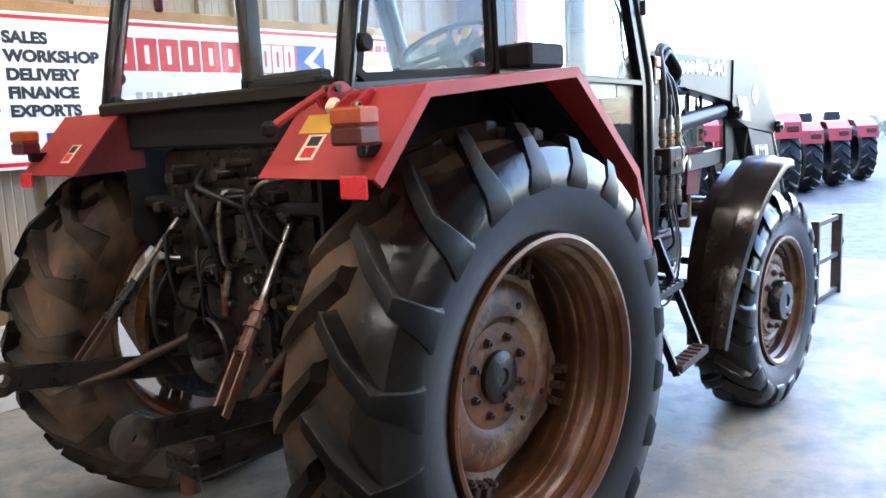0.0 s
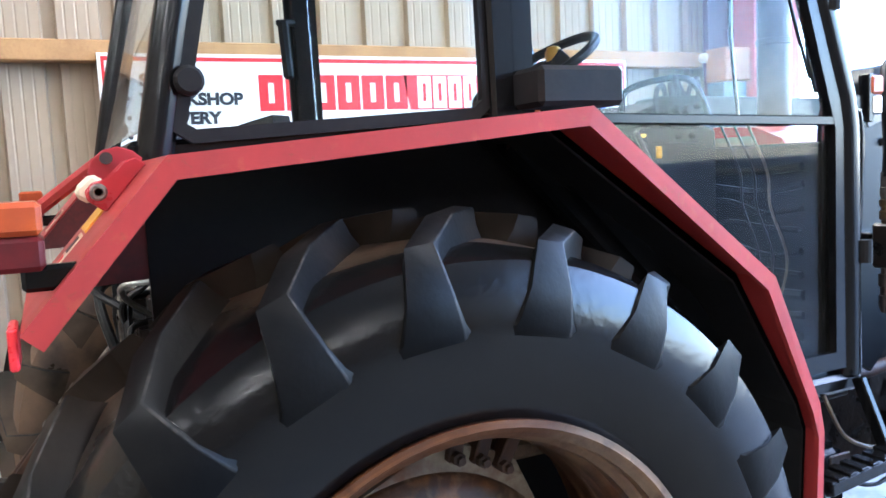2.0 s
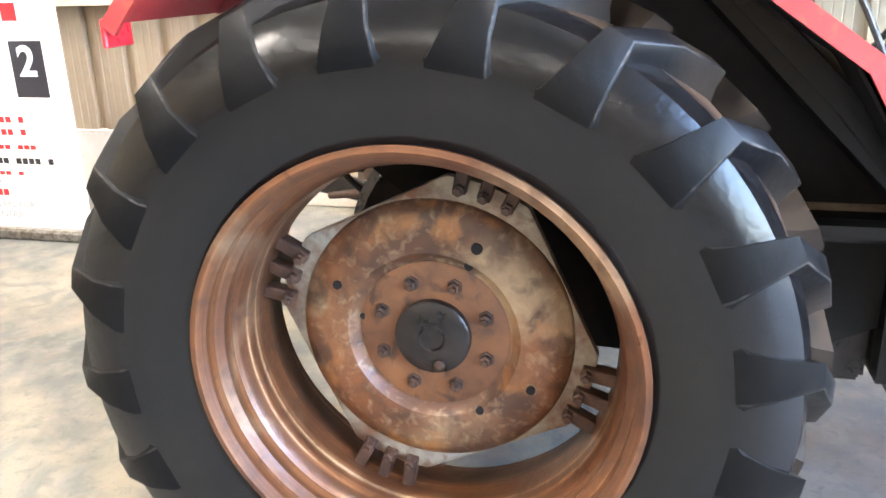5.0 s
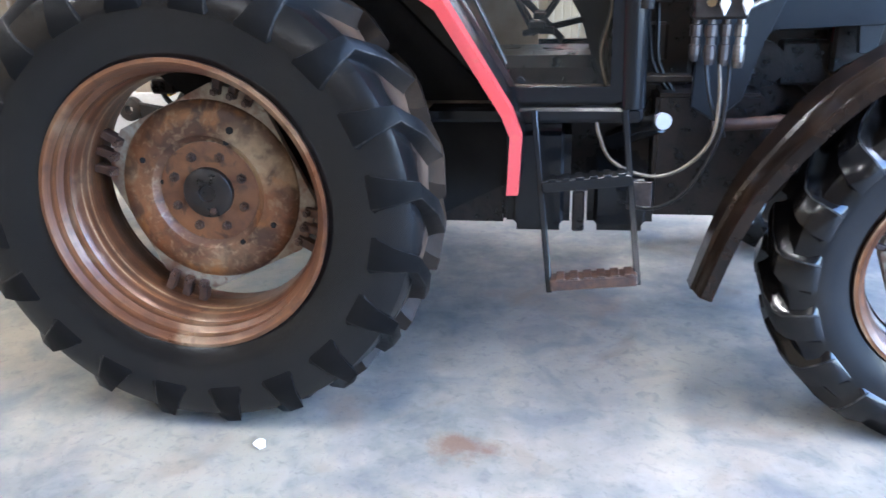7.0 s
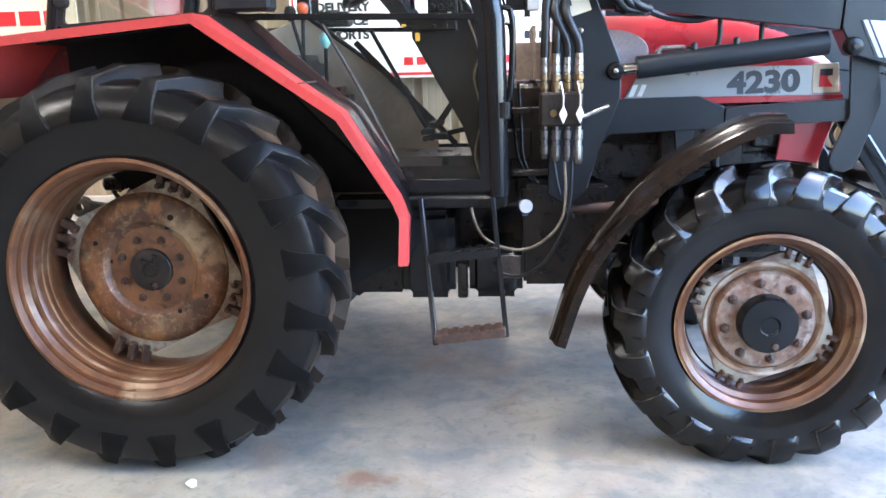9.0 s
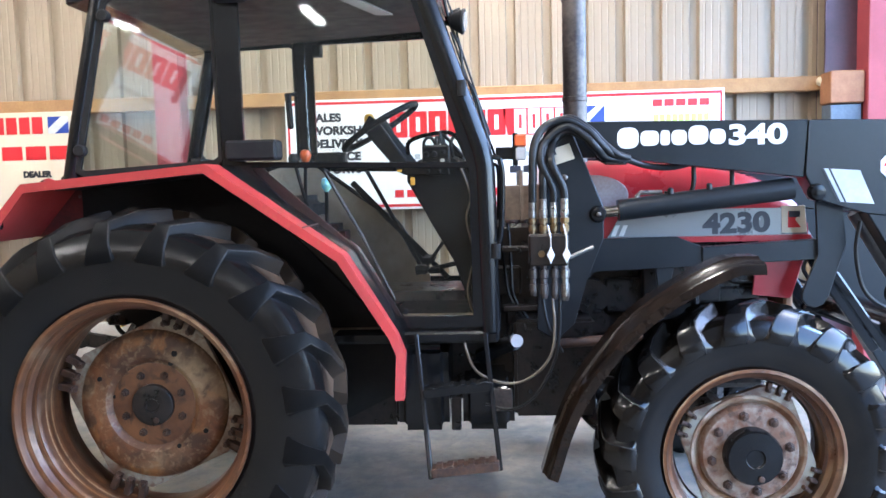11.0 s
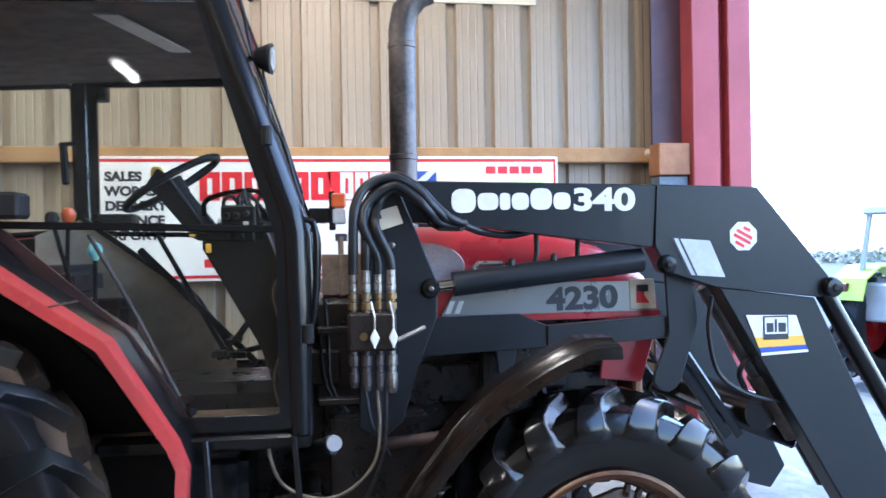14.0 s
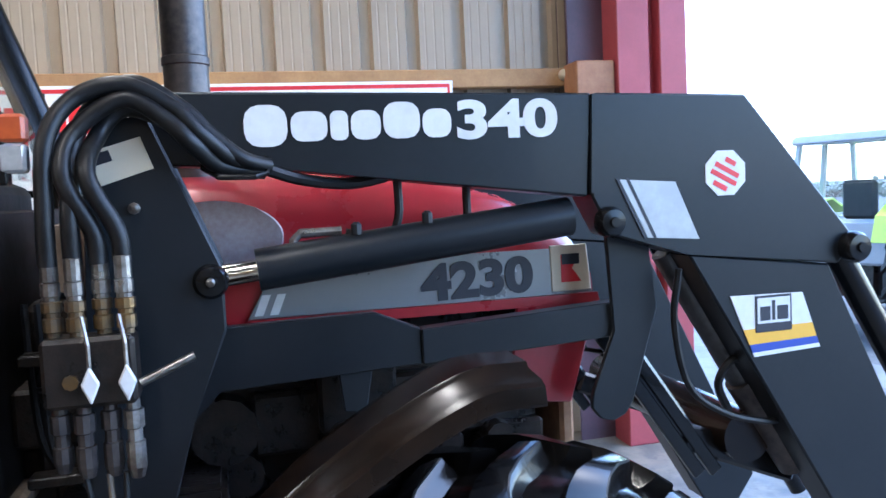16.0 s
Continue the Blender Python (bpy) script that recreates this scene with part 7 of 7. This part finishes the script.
words("lettering", "2", 0.24, on_y(bx0 + 0.645, by - 0.004, 0.995), M_WHITE, ban, label="white printed figure", bold=0.006)
for z, x0, x1, h, m_ in ((0.72, 0.12, 0.62, 0.035, M_SIGNRED), (0.645, 0.12, 0.62, 0.035, M_SIGNRED), (0.56, 0.08, 0.70, 0.025, M_SIGNRED), (0.47, 0.05, 0.80, 0.035, M_INK), (0.40, 0.05, 0.55, 0.022, M_SIGNRED), (0.35, 0.05, 0.40, 0.022, M_SIGNRED), (0.27, 0.05, 0.42, 0.04, M_SIGNRED)):
    n = int((x1 - x0) / 0.045)
    bm = B()
    for k in range(n):
        if k % 5 != 4:
            box(bm, bx0 + x0 + k * 0.045, bx0 + x0 + k * 0.045 + 0.034, by - 0.003, by, z, z + h)
    part("print_line", bm, m_, ban, "line of printed bars")
for z, t_ in ((0.195, "ATV DEALERS FOR"), (0.13, "WEST CENTRAL")):
    words("lettering", t_, 0.062, on_y(bx0 + 0.06, by - 0.002, z), M_GREYINK, ban)
bm = B()
box(bm, bx0 + 0.02, bx0 + 0.36, by - 0.003, by, 0.78, 0.98)
part("red_panel", bm, M_SIGNRED, ban, "red printed panel")
for k, t_ in enumerate(("SALES", "SERVICE", "EXPERTISE")):
    words("lettering", t_, 0.055, on_y(bx0 + 0.05, by - 0.004, 0.925 - 0.055 * k), M_WHITE, ban, bold=0.001)
bm = B()
box(bm, bx0 + 0.02, bx0 + 0.36, by - 0.003, by, 1.0, 1.16)
part("grey_panel", bm, M_GREYINK, ban, "grey printed panel")
for k, t_ in enumerate(("AUTHORISED", "DEALER")):
    words("lettering", t_, 0.05, on_y(bx0 + 0.03, by - 0.004, 1.105 - 0.07 * k), M_INK, ban, bold=0.001)
blocks("red_mark", bx0 + 0.10, by, 1.30, 0.6, 0.10, 5, 0.02, M_SIGNRED, ban, "red block mark")

# ---- small things on the floor ----
bm = B()
bmesh.ops.create_icosphere(bm, subdivisions=2, radius=0.028)
for v in bm.verts:
    v.co *= 0.6 + 0.6 * noise.noise(v.co * 40)
    v.co.z = max(v.co.z * 0.7 + 0.016, 0.0)
    v.co += Vector((0.205, -1.10, 0.0))
solo("paper_scrap", bm, M_PAPER, "crumpled scrap of white paper on the concrete floor", "paper")
bm = B()
bmesh.ops.create_icosphere(bm, subdivisions=1, radius=0.015)
for v in bm.verts:
    v.co.z = max(v.co.z * 0.3, -0.003) + 0.004
    v.co += Vector((0.72, -1.55, 0.0))
solo("dry_leaf", bm, M_CREAM, "small pale leaf on the concrete floor", "leaf")

# ---- the yard: row of parked tractors ----
def yard_tractor(paint, rimmat, label, cabbed=True):
    t = thing("yard_tractor", (0, 0, 0), label, "tractor", group="tractors parked in the yard")
    for x, r, w, yy in ((0, 0.82, 0.44, 0.82), (2.4, 0.60, 0.36, 0.78)):
        for s in (-1, 1):
            bm = tyre_mesh((x, s * yy, r), s, r, r * 0.93, w / 2, r * 0.56)
            tyre = part("tyre", bm, M_RUBBER, t, "black lugged tyre", smooth=True)
            for bm in lug_meshes((x, s * yy, r), s, 16, [(-0.01, r, -0.01, r * 0.9, 0.025, 0.0), (w * 0.25, r * 0.995, w * 0.25, r * 0.9, 0.03, 0.5), (w * 0.44, r * 0.95, w * 0.4, r * 0.88, 0.036, 0.92), (w * 0.5, r * 0.78, w * 0.46, r * 0.76, 0.05, 1.0)], 0.2, 0.25):
                part("tread_lug", bm, M_RUBBER, tyre)
            bm = B()
            lathe(bm, [(r * 0.58, s * (w * 0.42)), (r * 0.55, s * (w * 0.44)), (r * 0.50, s * (w * 0.30)), (r * 0.46, s * w * 0.1), (r * 0.2, s * w * 0.12), (r * 0.16, s * w * 0.25), (0.0, s * w * 0.25)], (x, s * yy, r), "y", 28)
            part("rim", bm, rimmat, t, "painted wheel rim", smooth=True)
    bm = B()
    prism(bm, [(1.1, 0.95), (1.1, 1.62), (2.4, 1.52), (2.85, 1.35), (2.9, 0.9)], -0.36, 0.36, b=0.08, seg=3)
    part("hood", bm, paint, t, "painted engine hood", smooth=True)
    bm = B()
    box(bm, -0.2, 2.7, -0.28, 0.28, 0.5, 0.98, 0.04)
    part("chassis", bm, M_OILY, t)
    for s in (-1, 1):
        bm = B()
        band(bm, [(-0.72, 1.25), (-0.62, 1.55), (-0.3, 1.72), (0.2, 1.74), (0.62, 1.55)], *sorted((s * 1.04, s * 0.5)), 0.03)
        part("fender", bm, paint, t, "painted fender", smooth=True)
        bm = B()
        box(bm, -0.73, -0.66, *sorted((s * 0.98, s * 0.75)), 1.38, 1.50, 0.01)
        part("tail_lamp", bm, M_REDLENS, t, "red tail lamp")
    if cabbed:
        bm = B()
        for x0, z0, x1, z1 in ((-0.45, 1.5, -0.3, 2.5), (1.2, 1.5, 1.0, 2.5), (0.3, 1.7, 0.3, 2.5)):
            for s in (-1, 1):
                bar(bm, (x0, s * 0.72, z0), (x1, s * 0.66, z1), 0.06, 0.06)
        box(bm, -0.5, 1.2, -0.72, 0.72, 0.95, 1.5, 0.03)
        # lime tractor's black frame is paled to grey to carry the yard glare
        part("cab_frame", bm, M_GREYINK if paint == M_LIMEPAINT else M_BLACK, t, "slim cab frame")
        bm = B()
        prism(bm, [(-0.42, 2.48), (-0.36, 2.6), (0.9, 2.62), (1.12, 2.5)], -0.74, 0.74, b=0.03, seg=2)
        part("cab_roof", bm, paint if paint != M_LIMEPAINT else M_GREYINK, t, "cab roof")
        for s in (-1, 1):
            pane("side_glass", [(-0.42, 1.52), (1.15, 1.52), (0.98, 2.46), (-0.29, 2.46)], s * 0.69, 0.006, t, "cab side glass")
        bm = B()
        box(bm, -0.385, -0.379, -0.66, 0.66, 1.55, 2.46)
        g = part("rear_glass", bm, M_GLASS, t, "rear cab glass")
        g.visible_shadow = False
    bm = B()
    tube(bm, [(1.35, -0.30, 1.4), (1.35, -0.30, 2.5 if cabbed else 1.9)], 0.04, 12)
    part("exhaust", bm, M_EXH, t, "upright exhaust", smooth=True)
    bm = B()
    box(bm, 0.0, 0.4, -0.25, 0.25, 1.35, 1.5, 0.04)
    box(bm, -0.1, 0.02, -0.22, 0.22, 1.5, 2.0, 0.04)
    part("seat", bm, M_SEATCLOTH, t, "dark cab seat")
    return t


lime = yard_tractor(M_LIMEPAINT, M_SIGNRED, "lime green tractor with red wheel rims in the yard")
lime.matrix_basis = pose(7.95, 4.65, -0.03, 0, 0, 20) @ Matrix.Scale(0.78, 4)
redt = yard_tractor(M_RED, M_DUSTGREY, "red tractor without a cab parked in the yard", False)
redt.matrix_basis = pose(12.4, 3.3, -0.03, 0, 0, 30) @ Matrix.Scale(0.86, 4)
for x, y, a in ((13.7, 3.2, 32), (15.1, 3.1, 29), (16.6, 3.0, 32)):
    copy_thing(redt, pose(x, y, -0.03, 0, 0, a) @ Matrix.Scale(0.86, 4))
grn = yard_tractor(M_GREENPAINT, M_YELLOW, "green tractor with yellow rims in the yard")
grn.matrix_basis = pose(16.5, 5.4, -0.03, 0, 0, 80) @ Matrix.Scale(0.8, 4)

# rack just outside the doorway
rack = thing("steel_rack", (5.0, -0.3, -0.03), "low dark steel bar rack outside the doorway", "rack")
bm = B()
for x in (4.70, 5.30):
    box(bm, x - 0.02, x + 0.02, -0.34, -0.26, -0.03, 0.66, 0.003)
for z in (0.63, 0.32, 0.02):
    box(bm, 4.70, 5.30, -0.32, -0.28, z - 0.02, z + 0.02, 0.003)
part("frame", bm, M_DUSTGREY, rack, "dark weathered welded frame")
bm = B()
lathe(bm, [(0.0, -0.05), (0.03, -0.035), (0.04, 0.0), (0.03, 0.035), (0.0, 0.05)], (5.36, -0.30, 0.42), "z", 12)
part("knob", bm, M_BLACKMATT, rack, smooth=True)

# yard apron strip
bm = B()
box(bm, GX + 0.1, 7.0, -8, 8, -0.1, -0.012)
solo("apron", bm, M_APRON, "pale concrete apron in front of the doorway", "pavement", kind="structure")
# distant hedge
bm = B()
rnd2 = random.Random(9)
for k in range(1500):
    x, y = rnd2.uniform(38, 46), rnd2.uniform(-40, 60)
    z = rnd2.uniform(0, 0.9) * (0.7 + 0.3 * math.sin(y * 0.4))
    r = rnd2.uniform(0.2, 0.45)
    for q in range(5):
        d = Vector((rnd2.gauss(0, 1), rnd2.gauss(0, 1), rnd2.gauss(0, 1))).normalized()
        e = d.orthogonal().normalized()
        f = d.cross(e)
        c = Vector((x, y, z)) + Vector((rnd2.uniform(-r, r), rnd2.uniform(-r, r), rnd2.uniform(-r, r)))
        bm.faces.new([bm.verts.new(c + r * 0.5 * v) for v in (e + f * 0.4, f - e * 0.3, -e + f * 0.1, -f)])
# leaf colours are paled to put the distance haze into them
solo("hedge", bm, mat("hedge_leaves", (0.20, 0.20, 0.13), (0.28, 0.25, 0.19), rough=0.8, scale=1, bump=0), "distant brown-green hedge beyond the yard", "hedge", kind="stuff")
